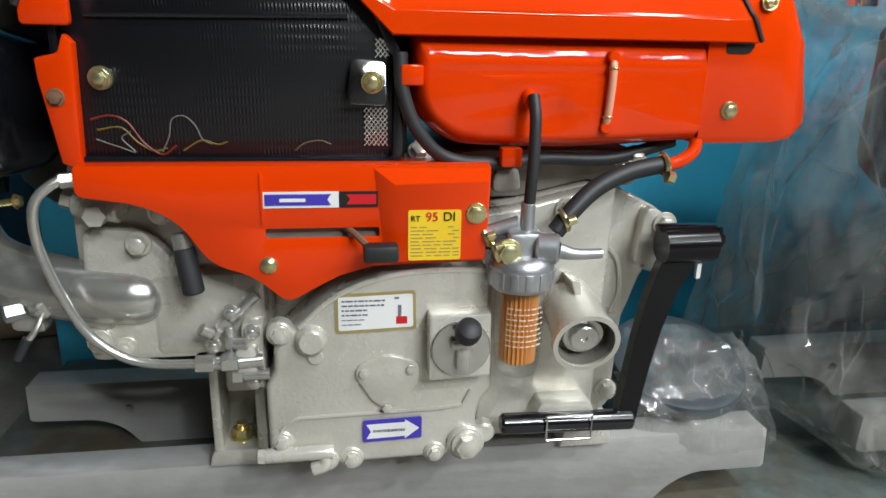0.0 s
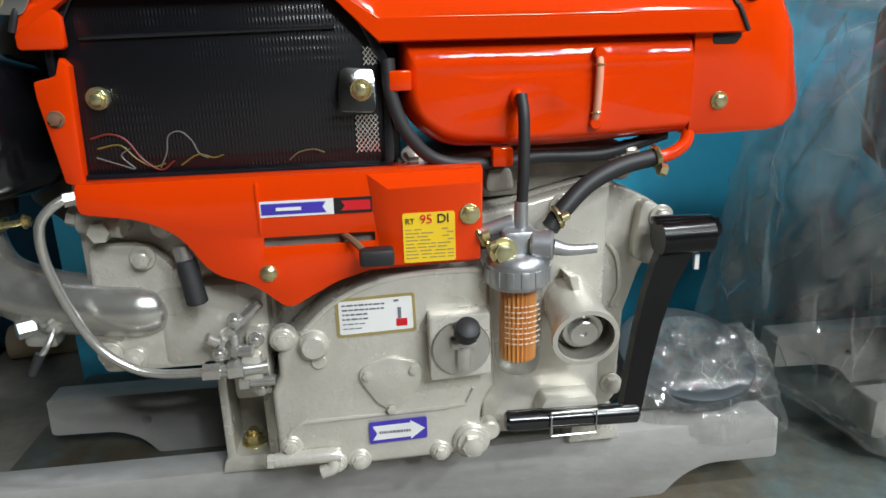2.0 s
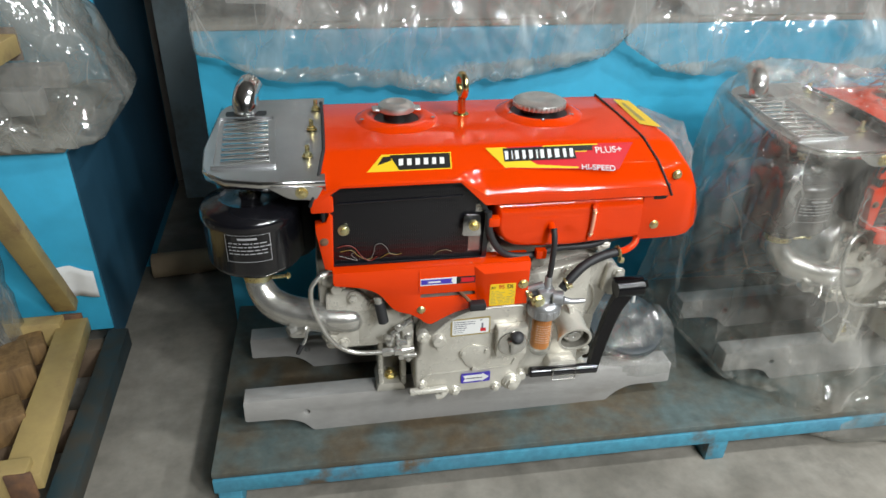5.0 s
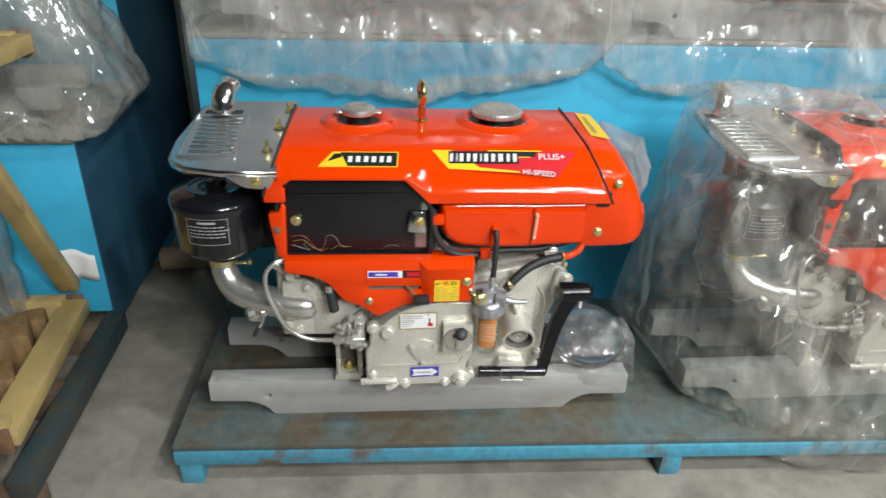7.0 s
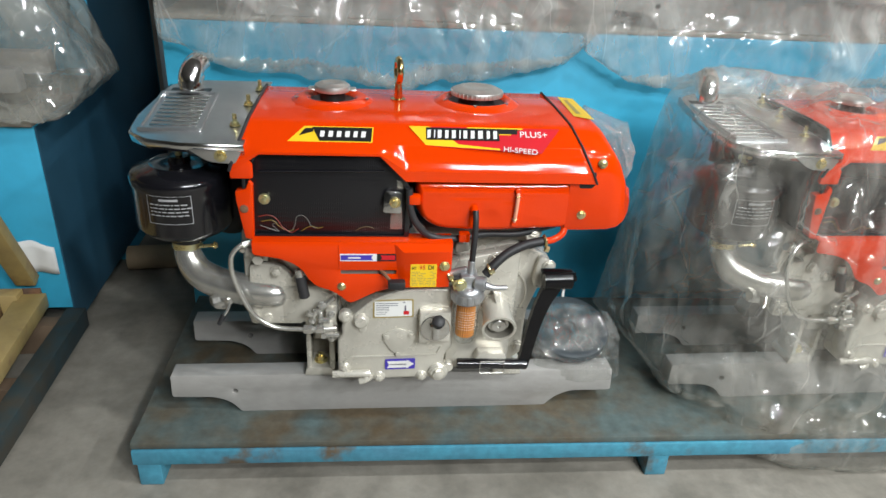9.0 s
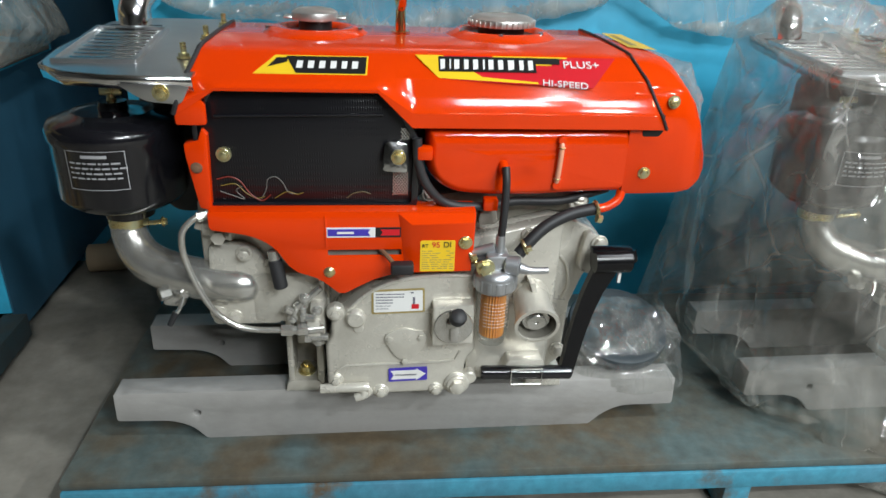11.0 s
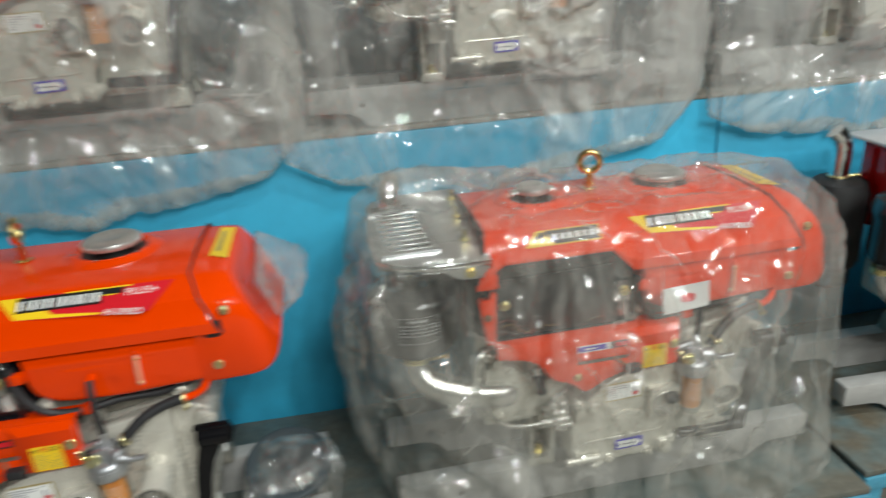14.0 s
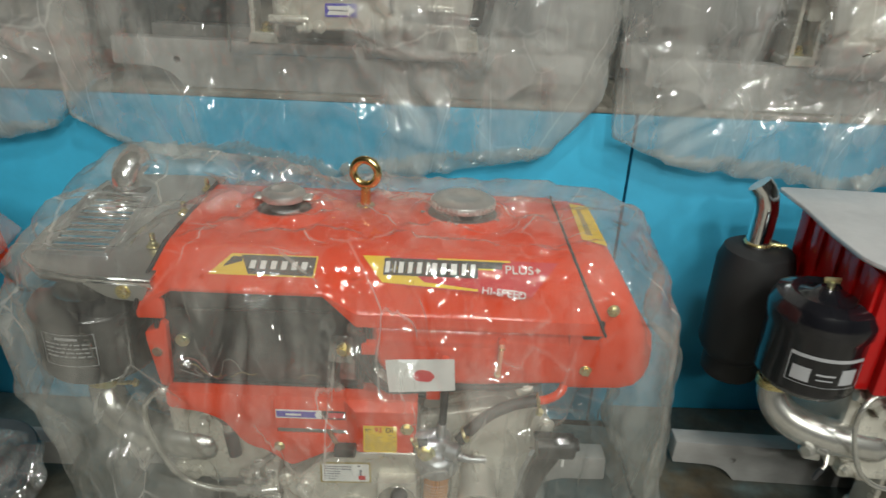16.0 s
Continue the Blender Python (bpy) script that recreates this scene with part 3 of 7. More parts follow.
def skid_beam(eng, y0, y1):
    pts = [(-0.412, 0.083, 0.003), (-0.413, 0.036, 0.006), (-0.335, 0.034, 0.02), (-0.308, 0.022, 0.012), (-0.290, 0.0, 0.004), (0.293, 0.0, 0.004),
           (0.312, 0.020, 0.012), (0.340, 0.034, 0.02), (0.424, 0.034, 0.006), (0.421, 0.083, 0.003)]
    bm = B()
    hole = [(-0.300 + 0.006 * math.cos(a), 0.047 + 0.006 * math.sin(a)) for a in [2 * math.pi * i / 12 for i in range(12)]]
    prism(bm, pts, y0, y1, 0.002, holes=[hole])
    return part("skid_beam", bm, M_beam, eng, "grey painted skid beam with cut-out ends")


COVER_R = [(-.050, .487), (-.0555, .4885), (-.0555, .506), (-.0530, .5095), (-.0470, .524), (-.0405, .5425), (-.022, .5535), (-.006, .5645), (.008, .5685), (.10, .5705), (.205, .5685), (.222, .5635), (.240, .535), (.246, .487)]
COVER_A = [(-.0475, .527), (-.0540, .528), (-.0545, .5320), (-.0525, .5352), (-.0475, .5385), (-.0405, .5425), (-.022, .5535), (-.006, .5645), (.008, .5685), (.10, .5705), (.205, .5685), (.222, .5635), (.240, .535), (.246, .487)]


def arch(x):
    """How far the bonnet's front edge is raised over the grille."""
    if x < -0.245 or x > 0.004:
        return 0.0
    if x < -0.215:
        return (x + 0.245) / 0.03
    if x > -0.036:
        return (0.004 - x) / 0.04
    return 1.0


def bonnet(eng, mat):
    bm = B()
    xs = [-0.235, -0.231, -0.225, -0.215, -0.212, -0.15, -0.09, -0.045, -0.036, -0.033, -0.015, 0.000, 0.004, 0.008, 0.06, 0.12, 0.18, 0.24, 0.262, 0.268]
    rings = []
    for x in xs:
        s = arch(x)
        ring = []
        for (ya, za), (yb, zb) in zip(COVER_R, COVER_A):
            y, z = lerp(ya, yb, s), lerp(za, zb, s)
            low = (0.5705 - z) / 0.08
            f = 0.0
            if x < -0.212:
                f = -0.030 * low * (-0.212 - x) / 0.023
            if x > 0.18:
                f = 0.040 * low * (x - 0.18) / 0.088
            ring.append(Vector((x + f, y, z)))
        rings.append(ring)
    loft(bm, rings, cap=False, closed=False)
    ob = part("bonnet", bm, mat, eng, "glossy orange sheet-metal bonnet", 28)
    md = ob.modifiers.new("thickness", "SOLIDIFY")
    md.thickness, md.offset = 0.0025, -1
    for ring, sx, r in ((rings[0], -0.0015, 0.0028), (rings[-1], 0.0015, 0.0019)):
        bm = B()
        tube(bm, [p + Vector((sx, -0.0006, 0.0004)) for p in ring[1:-1]], r, 8, 3)
        part("edge_trim", bm, M_rubber, ob, "black rubber edge trim")
    bv = ob.modifiers.new("edge", "BEVEL")
    bv.width, bv.segments, bv.limit_method, bv.angle_limit = 0.0012, 2, "ANGLE", radians(24)
    return ob


def tank(eng, mat):
    bm = B()
    pts = [(0.020, 0.496, 0.004), (0.020, 0.428, 0.035), (0.052, 0.400, 0.02), (0.150, 0.3955, 0.05), (0.268, 0.4035, 0.004), (0.268, 0.496, 0.004)]
    loop = fillet(pts, 6)
    cx, cz = 0.144, 0.446
    rings = []
    for f, y in [(0.0, 0.18)] + [(1 - math.cos(radians(a)), -0.016 - 0.034 * math.sin(radians(a))) for a in range(0, 91, 10)]:
        rings.append([Vector((p.x + 0.014 * f * max(0.0, (0.12 - p.x) / 0.1), y, p.y - 0.030 * f * max(0.0, (p.y - cz) / 0.05) + 0.014 * f * max(0.0, (cz - p.y) / 0.046))) for p in loop])
    flat_ring = rings[-1]
    for k in (0.8, 0.6, 0.4, 0.2, 0.06):
        rings.append([Vector((cx + (p.x - cx) * k, p.y - 0.0008 * (1 - k), cz + (p.z - cz) * k)) for p in flat_ring])
    for ring in rings[4:]:
        for p in ring:
            p.y += 0.0035 * noise.noise(p * 22.0) + 0.0015 * noise.noise(p * 60.0)
    loft(bm, rings)
    body = part("fuel_tank", bm, M_tank, eng, "glossy orange pressed fuel tank", 50)
    prof = [(-.044, .4035), (-.0475, .410), (-.0475, .50), (-.0465, .528), (-.039, .539), (-.022, .551), (-.006, .561), (.008, .5655), (.10, .5665), (.20, .5655), (.222, .560), (.236, .535), (.240, .50), (.240, .41), (.236, .4035), (.10, .400)]
    bm = B()
    rings = []
    for x, k in ((0.2685, 0), (0.30, 0), (0.342, 0.001), (0.360, 0.004), (0.373, 0.011), (0.381, 0.021), (0.386, 0.035), (0.388, 0.05)):
        ring = []
        for y, z in prof:
            cy, cz = 0.097, 0.484
            yy = y + (k if y < cy else -k)
            zz = z + (k if z < cz else -k)
            back = 0.045 * max(0.0, (z - 0.455) / 0.115) ** 1.6 * max(0, (x - 0.29) / 0.08)
            ring.append(Vector((x - back, yy, zz)))
        rings.append(ring)
    loft(bm, rings)
    part("tank_end", bm, mat, eng, "rounded orange tank end", 45)
    bm = B()
    prism(bm, [(0.284, 0.4785, 0.004), (0.305, 0.4785, 0.004), (0.3095, 0.4845), (0.3095, 0.506, 0.004), (0.3020, 0.506), (0.3020, 0.4900), (0.284, 0.4870)], -0.0482, -0.044, 0.0005)
    part("latch_slot", bm, M_ink, body, "dark slot under the bonnet edge")
    bm = B()
    prism(bm, [(0.2672, 0.404), (0.2682, 0.404), (0.2682, 0.482), (0.2672, 0.482)], -0.0445, -0.04)
    part("seam", bm, M_ink, body, "dark panel joint")
    bm = B()
    hexbolt(bm, (0.294, -0.0475, 0.432), r=0.0058, h=0.005)
    part("bolt", bm, M_zinc, body, "yellow zinc bolt")
    bm = B()
    hexbolt(bm, (0.317, -0.0475, 0.521), (0, -1, 0.2), r=0.0058, h=0.005)
    part("bolt", bm, M_zinc, body, "yellow zinc bolt")
    bm = B()
    tube(bm, [(0.184, -0.046, 0.474), (0.184, -0.054, 0.468), (0.183, -0.056, 0.446), (0.182, -0.054, 0.424), (0.182, -0.046, 0.418)], 0.0034, 10)
    part("sight_tube", bm, material("sight_tube_plastic", (0.78, 0.35, 0.22), 0.2), body, "pinkish level sight tube")
    for q in ((0.184, -0.0475, 0.4745), (0.182, -0.0475, 0.4175)):
        bm = B()
        cyl(bm, q, Vector(q) + Vector((0, -0.008, 0)), 0.0052, seg=12, edge=0.0008)
        part("tube_fitting", bm, mat, body)
    for q in ((0.184, -0.0548, 0.4655), (0.182, -0.0548, 0.4265)):
        bm = B()
        torus(bm, q, (0, 0.1, 1), 0.0038, 0.0009, 14, 6)
        part("tube_clip", bm, M_zinc, body)
    for hx, hz in ((0.019, 0.459), (0.102, 0.394)):
        bm = B()
        box(bm, hx - 0.009, hx + 0.009, -0.058, -0.044, hz - 0.009, hz + 0.007, 0.002)
        part("hose_hook", bm, mat, body)
    bm = B()
    cyl(bm, (0.115, -0.040, 0.447), (0.115, -0.060, 0.438), 0.006, edge=0.001)
    part("outlet", bm, mat, body)
    return body


def caps(eng, mat):
    for cx, cy, R, r, inner, lift, nm in ((-0.115, 0.118, 0.070, 0.030, 0.52, 0.005, "radiator_cap"), (0.134, 0.128, 0.076, 0.044, 0.63, 0.002, "fuel_cap")):
        bm = B()
        lathe(bm, [(R, 0), (R * 0.93, 0.003), (R * 0.80, 0.008), (R * (inner + 0.14), 0.0085), (R * (inner + 0.05), 0.006), (R * inner, 0.0005)], (cx, cy, 0.5695), seg=40)
        part("filler_dish", bm, mat, eng, "raised round dish round the filler")
        bm = B()
        cyl(bm, (cx, cy, 0.5702), (cx, cy, 0.5712), R * (inner + 0.015), seg=36)
        part("filler_hole", bm, M_ink, eng, "dark filler opening")
        bm = B()
        z = 0.572 + lift
        lathe(bm, [(r * 0.72, z + 0.008), (r, z + 0.009), (r * 1.02, z + 0.013), (r * 0.98, z + 0.018), (r * 0.82, z + 0.0215), (r * 0.55, z + 0.0230), (r * 0.50, z + 0.0220), (0, z + 0.0220)], (cx, cy, 0), seg=36)
        c = part(nm, bm, M_cap, eng, "bright metal screw cap")
        bm = B()
        cyl(bm, (cx, cy, 0.571), (cx, cy, z + 0.009), r * 0.72, seg=28)
        part("filler_neck", bm, M_ink, c, "dark filler neck")
        for k in range(36 if nm == "fuel_cap" else 0):
            a = 2 * math.pi * k / 36
            bm = B()
            box(bm, -0.0012, 0.0012, r * 1.0, r * 1.045, z + 0.009, z + 0.017, 0.0004, m=Matrix.Translation((cx, cy, 0)) @ Matrix.Rotation(a, 4, "Z"))
            part("knurl", bm, M_cap, c)
        if nm == "radiator_cap":
            for sx in (-1, 1):
                bm = B()
                box(bm, cx + sx * 0.034 - 0.006, cx + sx * 0.034 + 0.006, cy - 0.012, cy + 0.010, z + 0.010, z + 0.0135, 0.002)
                part("cap_ear", bm, M_cap, c)
            for sx in (-1, 1):
                bm = B()
                hexbolt(bm, (cx + sx * 0.058, cy - 0.022, 0.576), (0, 0, 1), 0.004, 0.003, False)
                part("screw", bm, M_chrome, eng)
        else:
            for k in range(3):
                a = math.radians(200 + 60 * k)
                bm = B()
                hexbolt(bm, (cx + 0.060 * math.cos(a), cy + 0.060 * math.sin(a), 0.5755), (0, 0, 1), 0.004, 0.003, False)
                part("screw", bm, M_chrome, eng)


def lifting_eye(eng, turn):
    bm = B()
    d = Vector((math.cos(turn), math.sin(turn), 0))
    torus(bm, (-0.003, 0.128, 0.6205), d, 0.018, 0.0058)
    cyl(bm, (-0.003, 0.128, 0.566), (-0.003, 0.128, 0.600), 0.0075, 0.0065, edge=0.001)
    cyl(bm, (-0.003, 0.128, 0.571), (-0.003, 0.128, 0.5722), 0.013)
    part("lifting_eye", bm, M_gold, eng, "gold-coloured lifting eye bolt")


def grille(eng):
    bm = B()
    outline = [(-0.247, 0.386, 0.01), (0.012, 0.383, 0.012), (0.014, 0.470, 0.01), (-0.018, 0.533, 0.01), (-0.222, 0.533, 0.01), (-0.247, 0.495, 0.01)]
    prism(bm, outline, -0.040, -0.010, 0.003)
    g = part("grille_panel", bm, M_mesh, eng, "black wire-mesh radiator screen")
    bm = B()
    cyl(bm, (-0.222, -0.0415, 0.497), (-0.03, -0.0415, 0.5005), 0.0018, seg=8)
    part("rib", bm, M_black, g)
    bm = B()
    inner = [(-0.241, 0.393, 0.006), (0.004, 0.391, 0.006), (0.006, 0.468, 0.006), (-0.024, 0.528, 0.006), (-0.219, 0.528, 0.006), (-0.241, 0.490, 0.006)]
    prism(bm, outline, -0.0455, -0.0395, 0.001, holes=[inner])
    part("screen_frame", bm, M_black, g, "glossy black screen frame")
    for bx, bz in ((-0.215, 0.452), (-0.012, 0.452)):
        bm = B()
        oy = -0.009 if bx > -0.1 else 0.0
        hexbolt(bm, (bx, -0.044 + oy, bz), r=0.0055, h=0.005)
        cyl(bm, (bx, -0.040, bz), (bx, -0.0442 + oy, bz), 0.0088, seg=20)
        part("bolt", bm, M_zinc, g, "yellow zinc bolt")
    bm = B()
    prism(bm, [(-0.032, 0.435, 0.006), (-0.001, 0.433, 0.006), (-0.001, 0.468, 0.006), (-0.028, 0.470, 0.006)], -0.0008, 0.0008, 0.0003)
    bm.transform(Matrix.Translation((0, -0.0490, 0.4515)) @ Matrix.Rotation(radians(-13), 4, "X") @ Matrix.Translation((0, 0, -0.4515)))
    part("bracket_plate", bm, M_bracket, g, "shiny bracket plate")
    bm = B()
    for x0, x1, z0, z1 in ((-0.0185, 0.0005, 0.401, 0.4315), (-0.0090, 0.0020, 0.4705, 0.485)):
        bm = B()
        for sgn in (-1, 1):
            for i in range(-6, 14):
                pts = []
                for x in (x0, x1):
                    z = z0 + i * 0.0046 + sgn * (x - x0) * 1.25 + (0.024 if sgn < 0 else 0)
                    pts.append((x, z))
                (xa, za), (xb, zb) = pts
                lo, hi = 0.0, 1.0
                for bound, up in ((z0, False), (z1, True)):
                    k = (bound - za) / (zb - za)
                    if (zb > za) == up:
                        hi = min(hi, k)
                    else:
                        lo = max(lo, k)
                if hi - lo > 0.02:
                    tube(bm, [(lerp(xa, xb, lo), -0.0412, lerp(za, zb, lo)), (lerp(xa, xb, hi), -0.0412, lerp(za, zb, hi))], 0.0006, 5, smooth=False)
        part("wire_lattice", bm, M_silver, g, "bare wire lattice strip")
    bm = B()
    prism(bm, [(-0.243, 0.3785), (-0.035, 0.3800), (-0.060, 0.3850), (-0.243, 0.3840)], -0.043, -0.015, 0.001)
    part("gasket_strip", bm, M_case, g, "pale strip under the screen")
    for c, r, run in (((0.16, 0.02, 0.012), 0.0010, ((-0.226, 0.421), (-0.212, 0.424), (-0.200, 0.419), (-0.189, 0.403), (-0.176, 0.394), (-0.165, 0.401))),
                      ((0.17, 0.12, 0.02), 0.0008, ((-0.222, 0.413), (-0.205, 0.415), (-0.194, 0.404), (-0.182, 0.397), (-0.172, 0.399))),
                      ((0.14, 0.14, 0.13), 0.0007, ((-0.176, 0.396), (-0.170, 0.408), (-0.167, 0.421), (-0.158, 0.424), (-0.150, 0.417), (-0.145, 0.406), (-0.138, 0.402))),
                      ((0.16, 0.11, 0.02), 0.0008, ((-0.160, 0.397), (-0.146, 0.405), (-0.134, 0.402), (-0.126, 0.404))),
                      ((0.13, 0.13, 0.12), 0.0007, ((-0.224, 0.406), (-0.208, 0.400), (-0.196, 0.396), (-0.205, 0.4065), (-0.198, 0.412))),
                      ((0.12, 0.10, 0.05), 0.0007, ((-0.074, 0.397), (-0.066, 0.403), (-0.054, 0.405), (-0.045, 0.402)))):
        bm = B()
        tube(bm, [(x, -0.0413, z) for x, z in run], r, 6)
        part("wire", bm, material("wire_colour", c, 0.4), g, "thin coloured wire")
    bm = B()
    box(bm, -0.25, 0.02, -0.009, 0.215, 0.385, 0.545, 0.004)
    part("radiator", bm, M_matt, eng, "black radiator body")
    return g


def front_post(eng, mat):
    bm = B()
    prism(bm, [(-0.2575, 0.466), (-0.241, 0.470), (-0.236, 0.484), (-0.230, 0.477), (-0.2335, 0.383), (-0.2475, 0.388), (-0.2570, 0.452)], -0.050, -0.03, 0.002)
    p = part("corner_post", bm, mat, eng, "narrow orange corner post")
    bm = B()
    hexbolt(bm, (-0.2455, -0.050, 0.438), r=0.005, h=0.004)
    part("screw", bm, M_rust, p)
    bm = B()
    prism(bm, [(-0.262, 0.489, 0.004), (-0.228, 0.489, 0.004), (-0.228, 0.512), (-0.236, 0.522, 0.01), (-0.252, 0.522, 0.01), (-0.262, 0.505, 0.006)], -0.0545, -0.046, 0.002)
    part("corner_bead", bm, mat, p)


def lower_panel(eng, mat):
    y = -0.066
    outer = [(-0.236, 0.389, 0.004), (-0.236, 0.366, 0.006), (-0.190, 0.359, 0.02), (-0.163, 0.345, 0.02), (-0.141, 0.309, 0.025), (-0.110, 0.300, 0.015), (-0.083, 0.275, 0.01),
             (-0.062, 0.287), (-0.040, 0.298), (-0.013, 0.3055), (0.079, 0.3075, 0.004), (0.082, 0.340), (0.083, 0.389, 0.004)]
    slot = [(-0.098, 0.3305, 0.002), (-0.008, 0.3305, 0.002), (-0.008, 0.3385, 0.002), (-0.098, 0.3385, 0.002)]
    bm = B()
    prism(bm, outer, y, y + 0.003, 0.0008, holes=[slot])
    p = part("side_panel", bm, mat, eng, "orange lower side panel")
    bm = B()
    box(bm, -0.236, 0.083, y + 0.0032, -0.03, 0.3865, 0.389, 0.001)
    part("top_flange", bm, mat, p)
    # the raised right field
    bm = B()
    a = [(-0.012, 0.3865), (0.081, 0.3865), (0.0805, 0.309), (-0.003, 0.309)]
    c = [(0.004, 0.375), (0.079, 0.377), (0.0785, 0.312), (0.009, 0.311)]
    loft(bm, [[Vector((u, y - 0.0002, v)) for u, v in a], [Vector((u, y - 0.009, v)) for u, v in c]])
    bevel_sharp(bm, bm.edges[:], 0.0015)
    part("raised_field", bm, mat, p)
    bm = B()
    prism(bm, [(-0.101, 0.384), (-0.0985, 0.384), (-0.0985, 0.342), (-0.101, 0.342)], y - 0.0012, y + 0.001, 0.0005)
    part("crease", bm, mat, p)
    bm = B()
    hexbolt(bm, (0.070, y - 0.009, 0.351), r=0.0065, h=0.005)
    part("bolt", bm, M_zinc, p, "yellow zinc bolt")
    bm = B()
    lathe(bm, [(0, 0.004), (0.003, 0.0038), (0.0065, 0.002), (0.0075, 0.0)], (-0.097, y, 0.308), (0, -1, 0), 18)
    part("rivet", bm, M_zinc, p)
    # backing behind the slot, its shade given by the darker casting colour
    bm = B()
    box(bm, -0.112, -0.002, -0.058, -0.054, 0.325, 0.345)
    part("slot_backing", bm, M_case_shaded, p)
    # throttle lever
    bm = B()
    tube(bm, [(-0.035, -0.060, 0.337), (-0.027, -0.072, 0.334), (-0.018, -0.082, 0.327)], 0.003, 8)
    lv = part("throttle_lever", bm, M_rust, p)
    bm = B()
    box(bm, -0.022, 0.006, -0.094, -0.078, 0.316, 0.330, 0.003)
    part("lever_grip", bm, M_rubber, lv, "black plastic lever grip")
    # coloured strip
    yy = y - 0.0004
    for nm, x0, x1, z0, z1, mm, dy, lab in (("strip_label", -0.099, -0.009, 0.3555, 0.3685, M_white, 0, "white and red direction strip"),):
        bm = B()
        box(bm, x0, -0.040, yy - 0.0006, yy, z0, z1)
        s = part(nm, bm, mm, p, lab)
        bm = B()
        prism(bm, [(x0 + 0.0015, z0 + 0.002), (-0.046, z0 + 0.002), (-0.049, 0.362), (-0.046, z1 - 0.002), (x0 + 0.0015, z1 - 0.002)], yy - 0.0010, yy - 0.0005)
        part("arrow", bm, M_blueink, s)
        bm = B()
        box(bm, -0.086, -0.066, yy - 0.0014, yy - 0.0009, 0.3605, 0.3632)
        part("text_bar", bm, M_white, s)
        bm = B()
        box(bm, -0.040, -0.009, yy - 0.0006, yy, z0, z1)
        part("black_field", bm, M_ink, s)
        bm = B()
        prism(bm, [(-0.034, z0 + 0.0025), (-0.0105, z0 + 0.0025), (-0.0105, z1 - 0.0025), (-0.034, z1 - 0.0025), (-0.031, 0.362)], yy - 0.0010, yy - 0.0005)
        part("red_arrow", bm, M_redink, s)
    # yellow data label
    yl = y - 0.0094
    bm = B()
    prism(bm, [(0.0145, 0.3125, 0.002), (0.0575, 0.3125, 0.002), (0.0575, 0.3545, 0.002), (0.0145, 0.3545, 0.002)], yl - 0.0006, yl)
    lab = part("data_label", bm, M_yellow, p, "yellow model label with black print")
    turn = lambda x, z, dy=0.0009: pose(x, yl - dy, z, 90, 0, 0)
    words("letters", "95", 0.0105, M_redink, lab, turn(0.0285, 0.3455), "red figures 95")
    words("letters", "DI", 0.0105, M_ink, lab, turn(0.0425, 0.3455), "black letters DI")
    words("letters", "RT", 0.0065, M_ink, lab, turn(0.0165, 0.3455), "black letters RT")
    rnd = random.Random(3)
    bm = B()
    for i in range(9):
        z = 0.3405 - i * 0.0030
        x = 0.0165
        while x < 0.053:
            w = rnd.uniform(0.003, 0.011)
            if not (i < 4 and 0.030 < x < 0.045):
                box(bm, x, min(x + w, 0.056), yl - 0.0009, yl - 0.0005, z - 0.0005, z + 0.0004)
            x += w + rnd.uniform(0.001, 0.003)
    part("fine_print", bm, M_goldink, lab, "rows of fine dark print")
    return p


